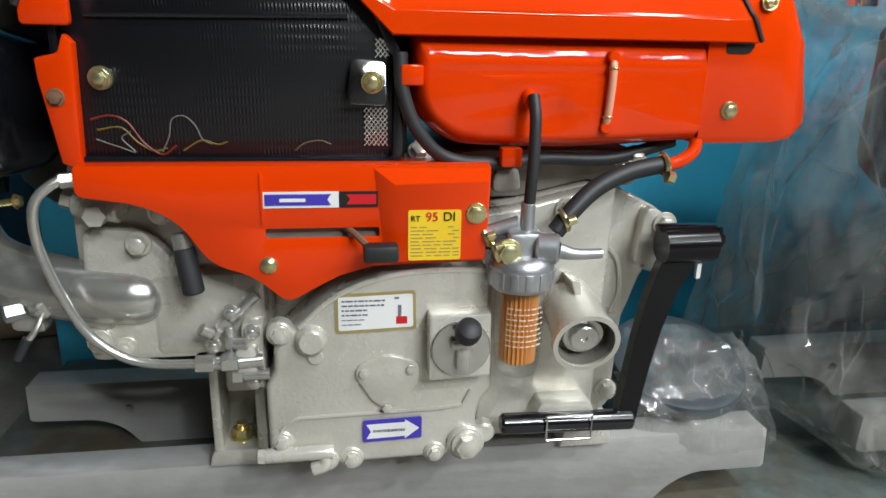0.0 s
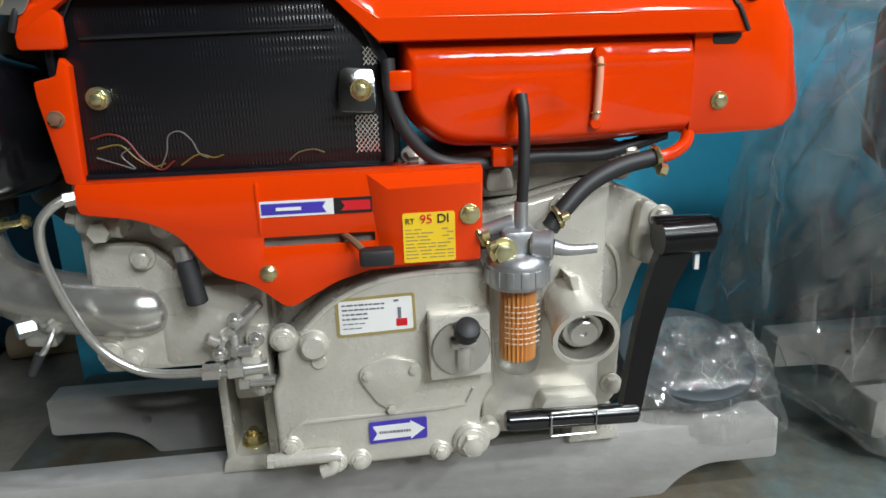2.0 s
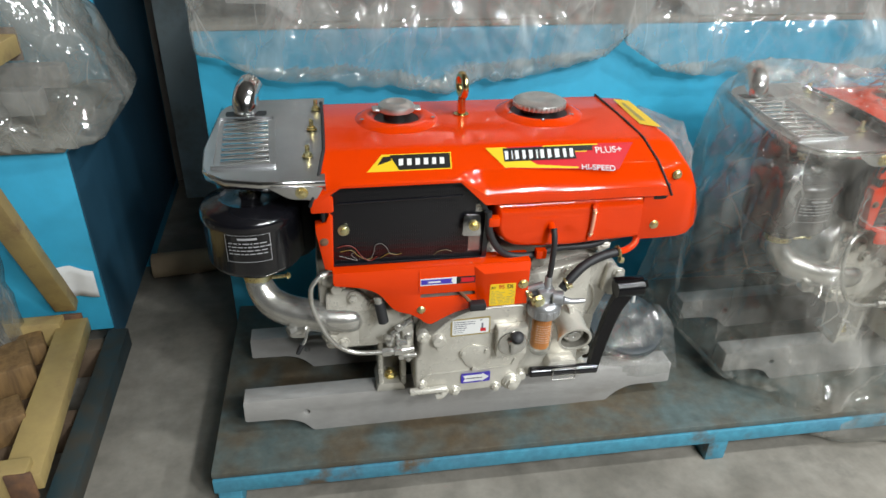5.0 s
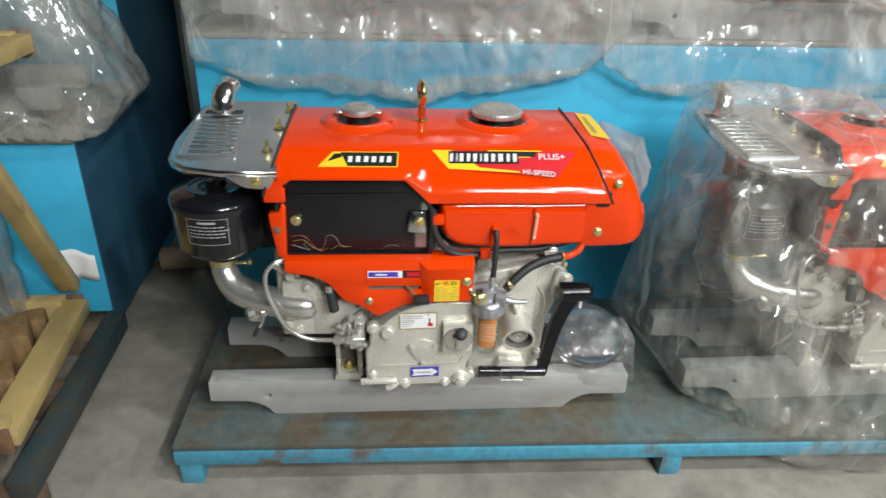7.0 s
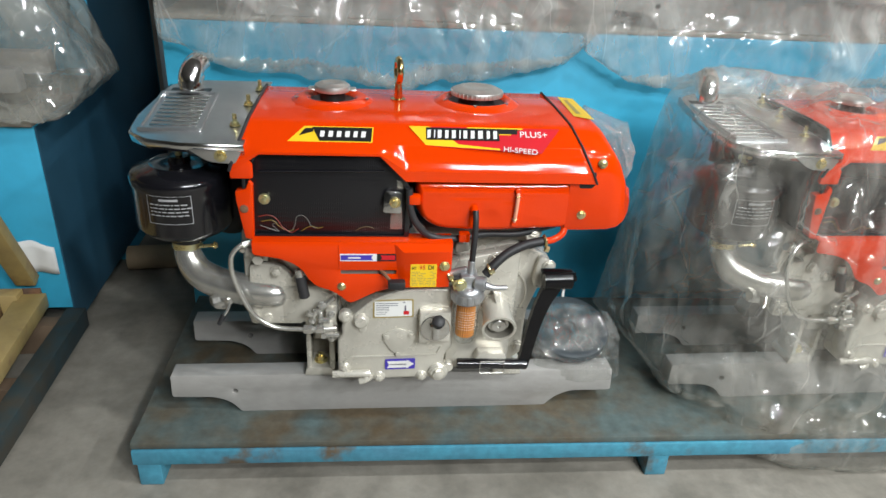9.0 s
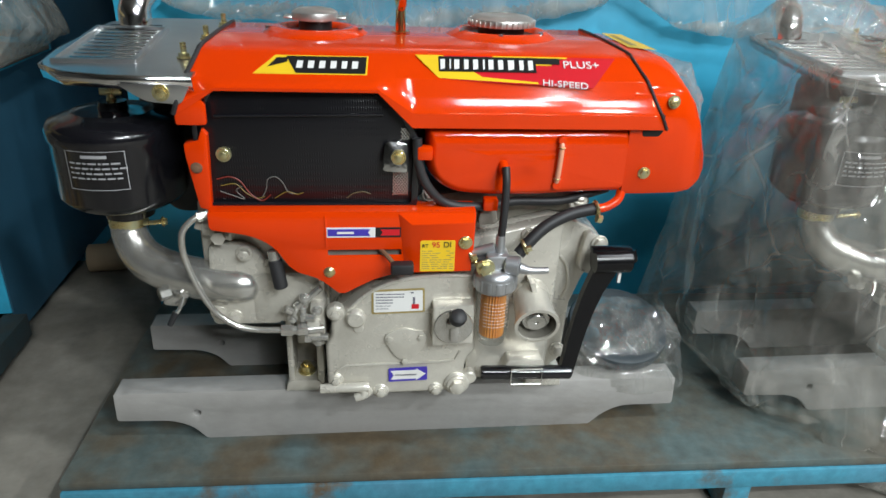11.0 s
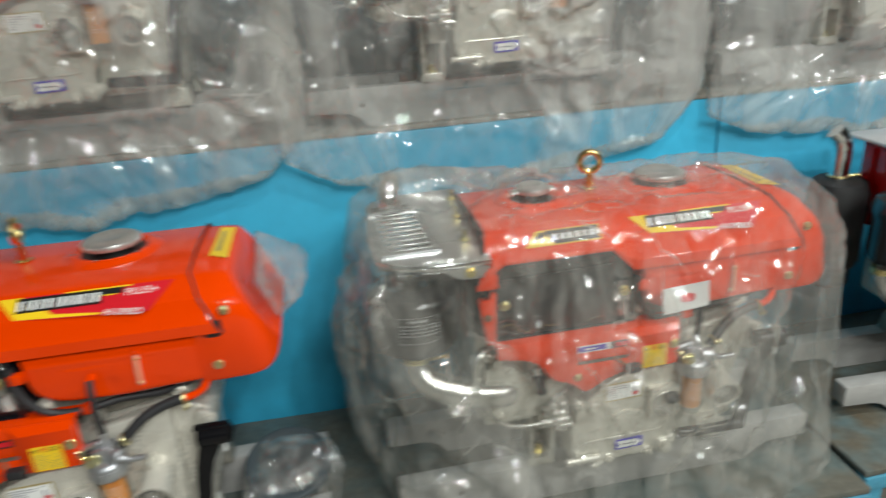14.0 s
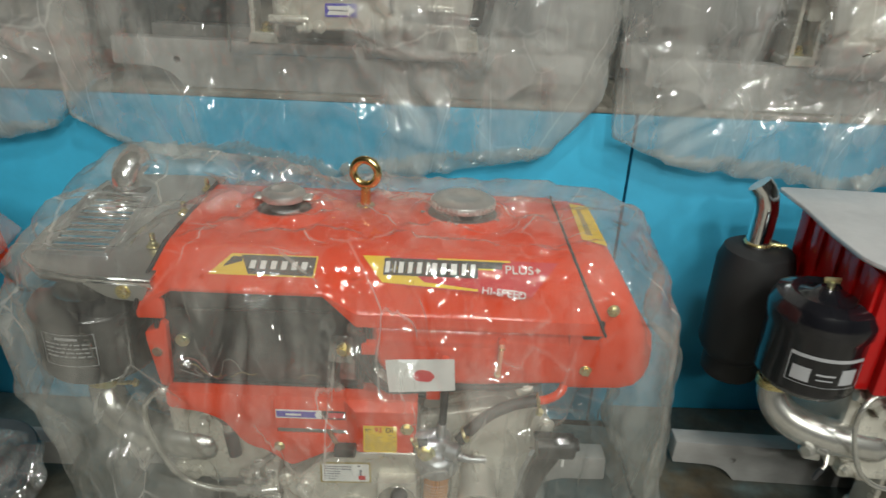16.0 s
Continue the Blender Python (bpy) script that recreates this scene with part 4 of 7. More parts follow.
def gear_case(eng):
    bm = B()
    outer = [(-0.105, 0.122, 0.006), (-0.106, 0.196, 0.006), (-0.098, 0.212), (-0.098, 0.236, 0.01), (-0.076, 0.252), (-0.048, 0.277), (-0.013, 0.2935), (0.030, 0.3005), (0.084, 0.300, 0.006), (0.090, 0.288, 0.004), (0.090, 0.262), (0.093, 0.185), (0.082, 0.170, 0.01), (0.079, 0.150), (0.088, 0.128, 0.01), (0.072, 0.118), (-0.03, 0.116)]
    prism(bm, outer, -0.0615, 0.0, 0.005, seg=3)
    c = part("gear_case", bm, M_case, eng, "champagne-silver cast gear case")
    bm = B()
    tube(bm, [(-0.104, -0.0615, 0.135), (-0.092, -0.0622, 0.158), (-0.080, -0.0622, 0.1655), (0.045, -0.0622, 0.1675), (0.066, -0.0622, 0.1700), (0.073, -0.0622, 0.185)], 0.0018, 8, smooth=False)
    part("rib", bm, M_case, c)
    bm = B()
    tube(bm, [(-0.076, -0.060, 0.2495), (-0.048, -0.060, 0.2745), (-0.013, -0.060, 0.2905), (0.030, -0.060, 0.2975), (0.083, -0.060, 0.297)], 0.0028, 8)
    part("rim", bm, M_case, c)
    for bx, bz, r in ((-0.055, 0.121, 0.006), (-0.034, 0.122, 0.0065), (0.041, 0.123, 0.006), (-0.094, 0.143, 0.006), (-0.092, 0.246, 0.0065)):
        bm = B()
        cyl(bm, (bx, -0.048, bz), (bx, -0.0635, bz), r * 1.7, edge=0.0015)
        b = part("bolt_boss", bm, M_case, c)
        bm = B()
        hexbolt(bm, (bx, -0.0635, bz), r=r * 0.95, h=0.006)
        part("bolt", bm, M_case, b)
    bm = B()
    cyl(bm, (0.070, -0.050, 0.132), (0.070, -0.0665, 0.132), 0.0175, edge=0.002)
    d = part("drain_boss", bm, M_case, c)
    bm = B()
    hexbolt(bm, (0.070, -0.0665, 0.132), r=0.0105, h=0.010)
    part("drain_plug", bm, M_case, d)
    bm = B()
    cyl(bm, (0.088, -0.045, 0.137), (0.088, -0.0605, 0.137), 0.010, edge=0.002)
    part("boss", bm, M_case, c)
    bm = B()
    cyl(bm, (-0.066, -0.058, 0.240), (-0.066, -0.071, 0.240), 0.0135, 0.0125, edge=0.003)
    part("core_plug", bm, M_case, c)
    bm = B()
    cyl(bm, (-0.063, -0.058, 0.2235), (-0.063, -0.064, 0.2235), 0.0068, edge=0.001)
    part("boss", bm, M_case, c)
    # drain pipe
    bm = B()
    tube(bm, [(-0.108, -0.066, 0.132), (-0.085, -0.067, 0.133), (-0.060, -0.067, 0.1335), (-0.051, -0.066, 0.1325)], 0.0068, 12)
    hexbolt(bm, (-0.106, -0.066, 0.132), (-1, 0, 0), 0.007, 0.009, False)
    tube(bm, [(-0.057, -0.066, 0.130), (-0.058, -0.068, 0.121), (-0.068, -0.068, 0.117)], 0.0065, 10)
    part("drain_pipe", bm, M_case, c)
    # shield-shaped cover plate
    bm = B()
    sh = [(-0.030, 0.206, 0.004), (-0.027, 0.214, 0.004), (-0.004, 0.2245, 0.01), (0.024, 0.216, 0.004), (0.0275, 0.208, 0.004), (0.0245, 0.196), (0.010, 0.176, 0.012), (-0.001, 0.171, 0.006), (-0.014, 0.178, 0.012), (-0.026, 0.198)]
    prism(bm, sh, -0.0655, -0.060, 0.0015)
    s = part("cover_plate", bm, M_case, c)
    for bx, bz in ((-0.022, 0.208), (0.019, 0.210), (-0.002, 0.173)):
        bm = B()
        hexbolt(bm, (bx, -0.0655, bz), r=0.0045, h=0.003, washer=False)
        part("bolt", bm, M_case, s)
    # stickers
    y = -0.0618
    bm = B()
    prism(bm, [(-0.0455, 0.2440, 0.003), (0.0235, 0.2460, 0.003), (0.0225, 0.2815, 0.003), (-0.0455, 0.2795, 0.003)], y - 0.0006, y)
    st = part("instruction_label", bm, M_goldink, c, "white instruction label with gold border")
    bm = B()
    prism(bm, [(-0.0428, 0.2468, 0.002), (0.0208, 0.2486, 0.002), (0.0200, 0.2788, 0.002), (-0.0428, 0.2770, 0.002)], y - 0.0010, y - 0.0005)
    part("field", bm, M_white, st)
    bm = B()
    rnd = random.Random(8)
    for i in range(6):
        x, z = -0.040, 0.2735 - i * 0.0042
        end = -0.004 if i < 2 else -0.012 - 0.003 * i
        while x < end:
            w = rnd.uniform(0.002, 0.006)
            box(bm, x, x + w, y - 0.0013, y - 0.0009, z - 0.0007, z + (0.0007 if i < 4 else 0.0002))
            x += w + 0.0009
    part("fine_print", bm, M_greyink, st, "rows of fine print")
    bm = B()
    box(bm, 0.006, 0.0155, y - 0.0013, y - 0.0009, 0.2518, 0.2585)
    part("red_block", bm, M_redink, st)
    bm = B()
    box(bm, 0.0075, 0.0105, y - 0.0013, y - 0.0009, 0.2588, 0.2690)
    box(bm, 0.0045, 0.0085, y - 0.0013, y - 0.0009, 0.2745, 0.2762)
    part("pictogram", bm, M_greyink, st)
    bm = B()
    prism(bm, [(-0.0235, 0.1385, 0.002), (0.0290, 0.1400, 0.002), (0.0290, 0.1615, 0.002), (-0.0235, 0.1600, 0.002)], y - 0.0024, y - 0.0014)
    st = part("arrow_label", bm, M_blueink, c, "blue label with a white arrow")
    bm = B()
    prism(bm, [(-0.0205, 0.1420), (0.0140, 0.1430), (0.0140, 0.1405), (0.0268, 0.1503), (0.0140, 0.1595), (0.0140, 0.1570), (-0.0205, 0.1562), (-0.0165, 0.1490)], y - 0.0028, y - 0.0023)
    part("arrow", bm, M_white, st)
    bm = B()
    rnd = random.Random(4)
    x = -0.0145
    while x < 0.013:
        w = rnd.uniform(0.001, 0.003)
        box(bm, x, x + w, y - 0.0031, y - 0.0027, 0.1483, 0.1508)
        x += w + 0.0006
    part("fine_print", bm, M_greyink, st, "fine print")
    # oil knob
    bm = B()
    prism(bm, [(0.0325, 0.2045, 0.003), (0.0865, 0.2065, 0.003), (0.0855, 0.2650, 0.003), (0.0325, 0.2635, 0.003)], -0.080, -0.055, 0.003)
    k = part("regulator_block", bm, M_case, c, "square cast block with round dial")
    bm = B()
    cyl(bm, (0.0595, -0.080, 0.2345), (0.0595, -0.0828, 0.2345), 0.0255, edge=0.001, seg=32)
    part("dial", bm, M_silver, k)
    bm = B()
    box(bm, 0.0545, 0.0665, -0.090, -0.081, 0.216, 0.240, 0.0025)
    box(bm, 0.0495, 0.0735, -0.090, -0.081, 0.236, 0.245, 0.003)
    cyl(bm, (0.061, -0.081, 0.242), (0.062, -0.093, 0.252), 0.0070, edge=0.001)
    part("knob_stem", bm, M_silver, k)
    bm = B()
    lathe(bm, [(0.0075, 0), (0.0105, 0.002), (0.0112, 0.009), (0.010, 0.014), (0.006, 0.0165), (0, 0.017)], (0.0622, -0.090, 0.2500), (0.08, -0.62, 0.78), 20)
    part("knob", bm, M_rubber, k, "black rubber knob")
    return c


def crankcase(eng):
    bm = B()
    pts = [(0.083, 0.118, 0.004), (0.205, 0.118, 0.01), (0.228, 0.132, 0.01), (0.232, 0.228), (0.246, 0.27), (0.262, 0.296, 0.01), (0.264, 0.334, 0.012), (0.222, 0.356, 0.015), (0.190, 0.362, 0.01), (0.115, 0.344, 0.012), (0.083, 0.340)]
    prism(bm, pts, -0.012, 0.20, 0.008, seg=3)
    c = part("crankcase", bm, M_case, eng, "champagne-silver cast crankcase")
    bm = B()
    prism(bm, [(0.086, 0.118, 0.004), (0.196, 0.120, 0.012), (0.200, 0.150), (0.205, 0.36), (0.190, 0.362), (0.115, 0.344), (0.086, 0.340)], -0.034, -0.010, 0.006, seg=3)
    part("flange", bm, M_case, c)
    bm = B()
    tube(bm, [(0.208, -0.013, 0.305), (0.222, -0.014, 0.285), (0.226, -0.014, 0.255), (0.219, -0.014, 0.235)], 0.0022, 8)
    part("rib", bm, M_case, c)
    bm = B()
    prism(bm, [(0.232, 0.285, 0.012), (0.262, 0.275, 0.016), (0.268, 0.330, 0.014), (0.240, 0.345, 0.012)], -0.026, -0.010, 0.003)
    lug = part("lug", bm, M_case, c)
    for bx, by, bz, par in ((0.258, -0.026, 0.326, lug), (0.160, -0.034, 0.343, c), (0.222, -0.012, 0.150, c)):
        bm = B()
        hexbolt(bm, (bx, by, bz), r=0.0085, h=0.009)
        part("bolt", bm, M_case, par)
    # oil filler spout
    a, d = Vector((0.170, -0.015, 0.258)), Vector((0.167, -0.092, 0.2385))
    n = (d - a).normalized()
    h = (d - a).length
    bm = B()
    lathe(bm, [(0.024, 0), (0.0255, h * 0.6), (0.027, h - 0.008), (0.0295, h - 0.006), (0.0295, h), (0.0250, h), (0.0243, h - 0.020), (0.0242, h - 0.022), (0, h - 0.022)], a, n, 32)
    sp = part("oil_spout", bm, M_case, c, "round cast spout")
    bm = B()
    lathe(bm, [(0.0190, 0), (0.0190, 0.008), (0.0175, 0.010), (0.0130, 0.010), (0.0130, 0.014), (0.0120, 0.015), (0.003, 0.014), (0.002, 0.0125), (0, 0.0125)], d - n * 0.021, n, 28)
    part("plug", bm, M_silver, sp)
    # added ring whose dark grey paints the shade inside the spout
    bm = B()
    lathe(bm, [(0.0242, 0.019), (0.0240, 0.0), (0.0160, 0.0)], d - n * 0.0212, n, 28)
    part("shade_ring", bm, M_case_shaded, sp, "inside of the spout, grey darkened for shade")
    bm = B()
    prism(bm, [(0.160, 0.285), (0.168, 0.285), (0.1745, 0.248), (0.171, 0.248)], -0.062, -0.034, 0.001)
    part("gusset", bm, M_case, sp)
    # rear half of the block
    bm = B()
    box(bm, -0.105, 0.228, 0.002, 0.215, 0.12, 0.335, 0.008)
    part("block", bm, M_case, eng, "cast engine block")
    # brackets below the tank, painted as dark as the shade there
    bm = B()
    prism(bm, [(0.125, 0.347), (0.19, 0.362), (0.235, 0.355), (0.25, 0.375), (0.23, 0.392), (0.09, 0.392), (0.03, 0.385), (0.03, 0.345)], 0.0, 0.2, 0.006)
    part("tank_bracket", bm, M_case_shaded, eng, "cast brackets under the tank, coloured dark for shade")
    for px, pz in ((0.030, 0.392), (0.225, 0.388)):
        bm = B()
        hexbolt(bm, (px, -0.02, pz), (0, -0.7, 0.7), r=0.008, h=0.008)
        cyl(bm, (px - 0.012, -0.015, pz - 0.012), (px + 0.010, -0.015, pz - 0.004), 0.010, edge=0.002)
        part("bracket_bolt", bm, M_case, eng)
    bm = B()
    prism(bm, [(0.088, 0.36, 0.01), (0.115, 0.362, 0.006), (0.112, 0.382, 0.006), (0.092, 0.385, 0.01)], -0.045, -0.025, 0.003)
    part("filter_bracket", bm, M_case_shaded, eng)
    return c


def head(eng):
    bm = B()
    box(bm, -0.262, -0.100, -0.012, 0.19, 0.215, 0.385, 0.008)
    h = part("cylinder_head", bm, M_case, eng, "champagne-silver cast cylinder head")
    bm = B()
    prism(bm, [(-0.255, 0.212, 0.01), (-0.165, 0.212, 0.006), (-0.165, 0.285, 0.01), (-0.20, 0.33, 0.02), (-0.25, 0.33, 0.01)], -0.028, -0.010, 0.004)
    part("flange", bm, M_case, h)
    for bx, bz in ((-0.172, 0.300), (-0.205, 0.318), (-0.225, 0.225), (-0.185, 0.345), (-0.245, 0.232)):
        bm = B()
        hexbolt(bm, (bx, -0.028, bz), r=0.008, h=0.010)
        part("bolt", bm, M_case, h)
    bm = B()
    cyl(bm, (-0.252, -0.02, 0.352), (-0.215, -0.03, 0.346), 0.012, 0.010, edge=0.002)
    cyl(bm, (-0.262, -0.02, 0.356), (-0.25, -0.02, 0.352), 0.0085, seg=6)
    cyl(bm, (-0.232, -0.045, 0.345), (-0.232, -0.02, 0.345), 0.009, seg=6)
    part("injector", bm, M_case, h)
    bm = B()
    cyl(bm, (-0.166, -0.052, 0.333), (-0.164, -0.054, 0.318), 0.0075, edge=0.001)
    part("breather_stub", bm, M_silver, h)
    bm = B()
    cyl(bm, (-0.164, -0.054, 0.321), (-0.158, -0.058, 0.283), 0.0088, edge=0.0015)
    part("breather_hose", bm, M_rubber, h, "short black rubber hose")
    # intake elbow
    bm = B()
    tube(bm, [(-0.358, 0.025, 0.350), (-0.3575, 0.020, 0.326), (-0.346, 0.010, 0.303), (-0.325, 0.001, 0.288), (-0.288, -0.008, 0.277), (-0.245, -0.014, 0.271), (-0.214, -0.016, 0.268), (-0.199, -0.014, 0.267), (-0.190, -0.012, 0.267)], 0.026, 22, 8,
         radii=[0.0215, 0.0225, 0.0245, 0.0265, 0.0275, 0.0278, 0.0262, 0.0215, 0.010])
    e = part("intake_elbow", bm, M_silver, eng, "smooth silver intake elbow")
    bm = B()
    lathe(bm, [(0.0228, 0), (0.0245, 0.001), (0.0245, 0.013), (0.0228, 0.014)], (-0.358, 0.025, 0.336), (0, 0, 1), 26)
    part("clamp_band", bm, M_zinc, e, "yellow zinc hose clamp")
    bm = B()
    cyl(bm, (-0.335, 0.010, 0.343), (-0.310, 0.006, 0.347), 0.003)
    hexbolt(bm, (-0.310, 0.006, 0.347), (1, 0, 0.1), 0.005, 0.005)
    part("clamp_screw", bm, M_zinc, e)
    for x in (-0.30, -0.245):
        bm = B()
        prism(bm, [(x - 0.014, 0.244, 0.006), (x + 0.014, 0.241, 0.006), (x + 0.012, 0.258), (x - 0.012, 0.260)], -0.03, -0.008, 0.003)
        part("web", bm, M_silver, e)
    # drain cock below the elbow
    bm = B()
    cyl(bm, (-0.302, -0.018, 0.263), (-0.282, -0.036, 0.264), 0.0075, edge=0.0015)
    cyl(bm, (-0.304, -0.026, 0.262), (-0.315, -0.034, 0.262), 0.0085, seg=6)
    tube(bm, [(-0.284, -0.037, 0.262), (-0.288, -0.046, 0.250), (-0.294, -0.050, 0.242)], 0.0026, 8)
    k = part("drain_cock", bm, M_silver, h)
    bm = B()
    cyl(bm, (-0.293, -0.049, 0.245), (-0.302, -0.052, 0.228), 0.0042, 0.0036)
    part("cock_grip", bm, M_rubber, k)
    # injection pipe
    bm = B()
    tube(bm, [(-0.240, -0.040, 0.375), (-0.254, -0.046, 0.374), (-0.267, -0.052, 0.364), (-0.272, -0.055, 0.350), (-0.271, -0.055, 0.322), (-0.258, -0.056, 0.279), (-0.242, -0.056, 0.248), (-0.220, -0.056, 0.229), (-0.195, -0.056, 0.221), (-0.155, -0.056, 0.219)], 0.0040, 12)
    ip = part("injection_pipe", bm, M_silver, eng, "bent steel injection pipe")
    bm = B()
    cyl(bm, (-0.254, -0.045, 0.374), (-0.241, -0.038, 0.375), 0.0062, seg=6)
    cyl(bm, (-0.240, -0.038, 0.375), (-0.232, -0.034, 0.375), 0.0062)
    part("pipe_nut", bm, M_silver, ip)
    bm = B()
    cyl(bm, (-0.162, -0.056, 0.219), (-0.147, -0.056, 0.219), 0.0080, seg=6)
    cyl(bm, (-0.147, -0.056, 0.219), (-0.141, -0.056, 0.219), 0.0058)
    cyl(bm, (-0.141, -0.056, 0.219), (-0.128, -0.055, 0.219), 0.0084, seg=6)
    cyl(bm, (-0.128, -0.055, 0.219), (-0.108, -0.052, 0.219), 0.0068)
    part("pipe_nut", bm, M_silver, ip)
    return h


def pump(eng):
    bm = B()
    box(bm, -0.150, -0.104, 0.000, 0.03, 0.160, 0.205, 0.005)
    box(bm, -0.126, -0.106, -0.048, 0.0, 0.188, 0.250, 0.005)
    box(bm, -0.130, -0.112, -0.058, -0.04, 0.208, 0.232, 0.004)
    p = part("fuel_pump", bm, M_case, eng, "small cast fuel pump body")
    for a, c, r in (((-0.148, -0.050, 0.243), (-0.157, -0.053, 0.250), 0.0055), ((-0.134, -0.045, 0.254), (-0.110, -0.045, 0.276), 0.0048), ((-0.131, -0.054, 0.236), (-0.118, -0.056, 0.236), 0.0052), ((-0.134, -0.050, 0.228), (-0.134, -0.050, 0.250), 0.0046), ((-0.125, -0.052, 0.205), (-0.102, -0.052, 0.205), 0.0055)):
        bm = B()
        cyl(bm, a, c, r, seg=10, edge=0.001)
        cyl(bm, a, Vector(a) + (Vector(a) - Vector(c)) * 0.35, r * 1.35, seg=6)
        part("fitting", bm, M_silver, p)
    for bx, bz in ((-0.116, 0.243), (-0.116, 0.196), (-0.132, 0.262), (-0.148, 0.232)):
        bm = B()
        hexbolt(bm, (bx, -0.047, bz), r=0.0052, h=0.007)
        part("bolt", bm, M_silver, p)
    bm = B()
    box(bm, -0.200, -0.105, -0.03, 0.01, 0.215, 0.290, 0.006)
    part("pump_body", bm, M_case, p)
    # mounting foot
    bm = B()
    prism(bm, [(-0.170, 0.083, 0.003), (-0.116, 0.083, 0.003), (-0.120, 0.101, 0.008), (-0.166, 0.101, 0.008)], -0.004, 0.060, 0.004)
    f = part("mounting_foot", bm, M_case, eng, "cast mounting foot bolted to the skid")
    for x0, x1, zt in ((-0.165, -0.156, 0.205), (-0.124, -0.114, 0.166)):
        bm = B()
        prism(bm, [(x0, 0.093), (x1, 0.093), (x1, zt, 0.003), (x0, zt, 0.003)], -0.001, 0.052, 0.0025)
        part("web", bm, M_case, f)
    # back of the foot's recess, shade painted in
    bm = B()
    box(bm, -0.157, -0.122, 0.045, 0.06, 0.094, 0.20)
    part("web", bm, M_case_shaded, f)
    bm = B()
    cyl(bm, (-0.141, 0.020, 0.100), (-0.141, 0.020, 0.103), 0.0125)
    cyl(bm, (-0.141, 0.020, 0.103), (-0.141, 0.020, 0.112), 0.0092, seg=6)
    cyl(bm, (-0.141, 0.020, 0.112), (-0.141, 0.020, 0.117), 0.0052)
    part("foot_bolt", bm, M_zinc, f, "yellow zinc foot bolt")
    bm = B()
    prism(bm, [(0.180, 0.083, 0.003), (0.236, 0.083, 0.003), (0.230, 0.118), (0.19, 0.130)], -0.01, 0.05, 0.004)
    part("mounting_foot", bm, M_case, eng)
    # rear foot: the same casting as the front one, coloured as shaded
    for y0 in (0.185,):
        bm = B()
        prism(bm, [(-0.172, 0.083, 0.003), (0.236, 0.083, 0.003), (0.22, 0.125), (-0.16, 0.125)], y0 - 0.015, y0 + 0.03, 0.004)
        part("mounting_foot", bm, M_case_shaded, eng)
    # sump in the darkened casting, standing for the shade beneath the engine
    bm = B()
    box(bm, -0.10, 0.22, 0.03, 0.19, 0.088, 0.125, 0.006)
    part("sump", bm, M_case_shaded, eng, "sump underside, coloured dark for shade")


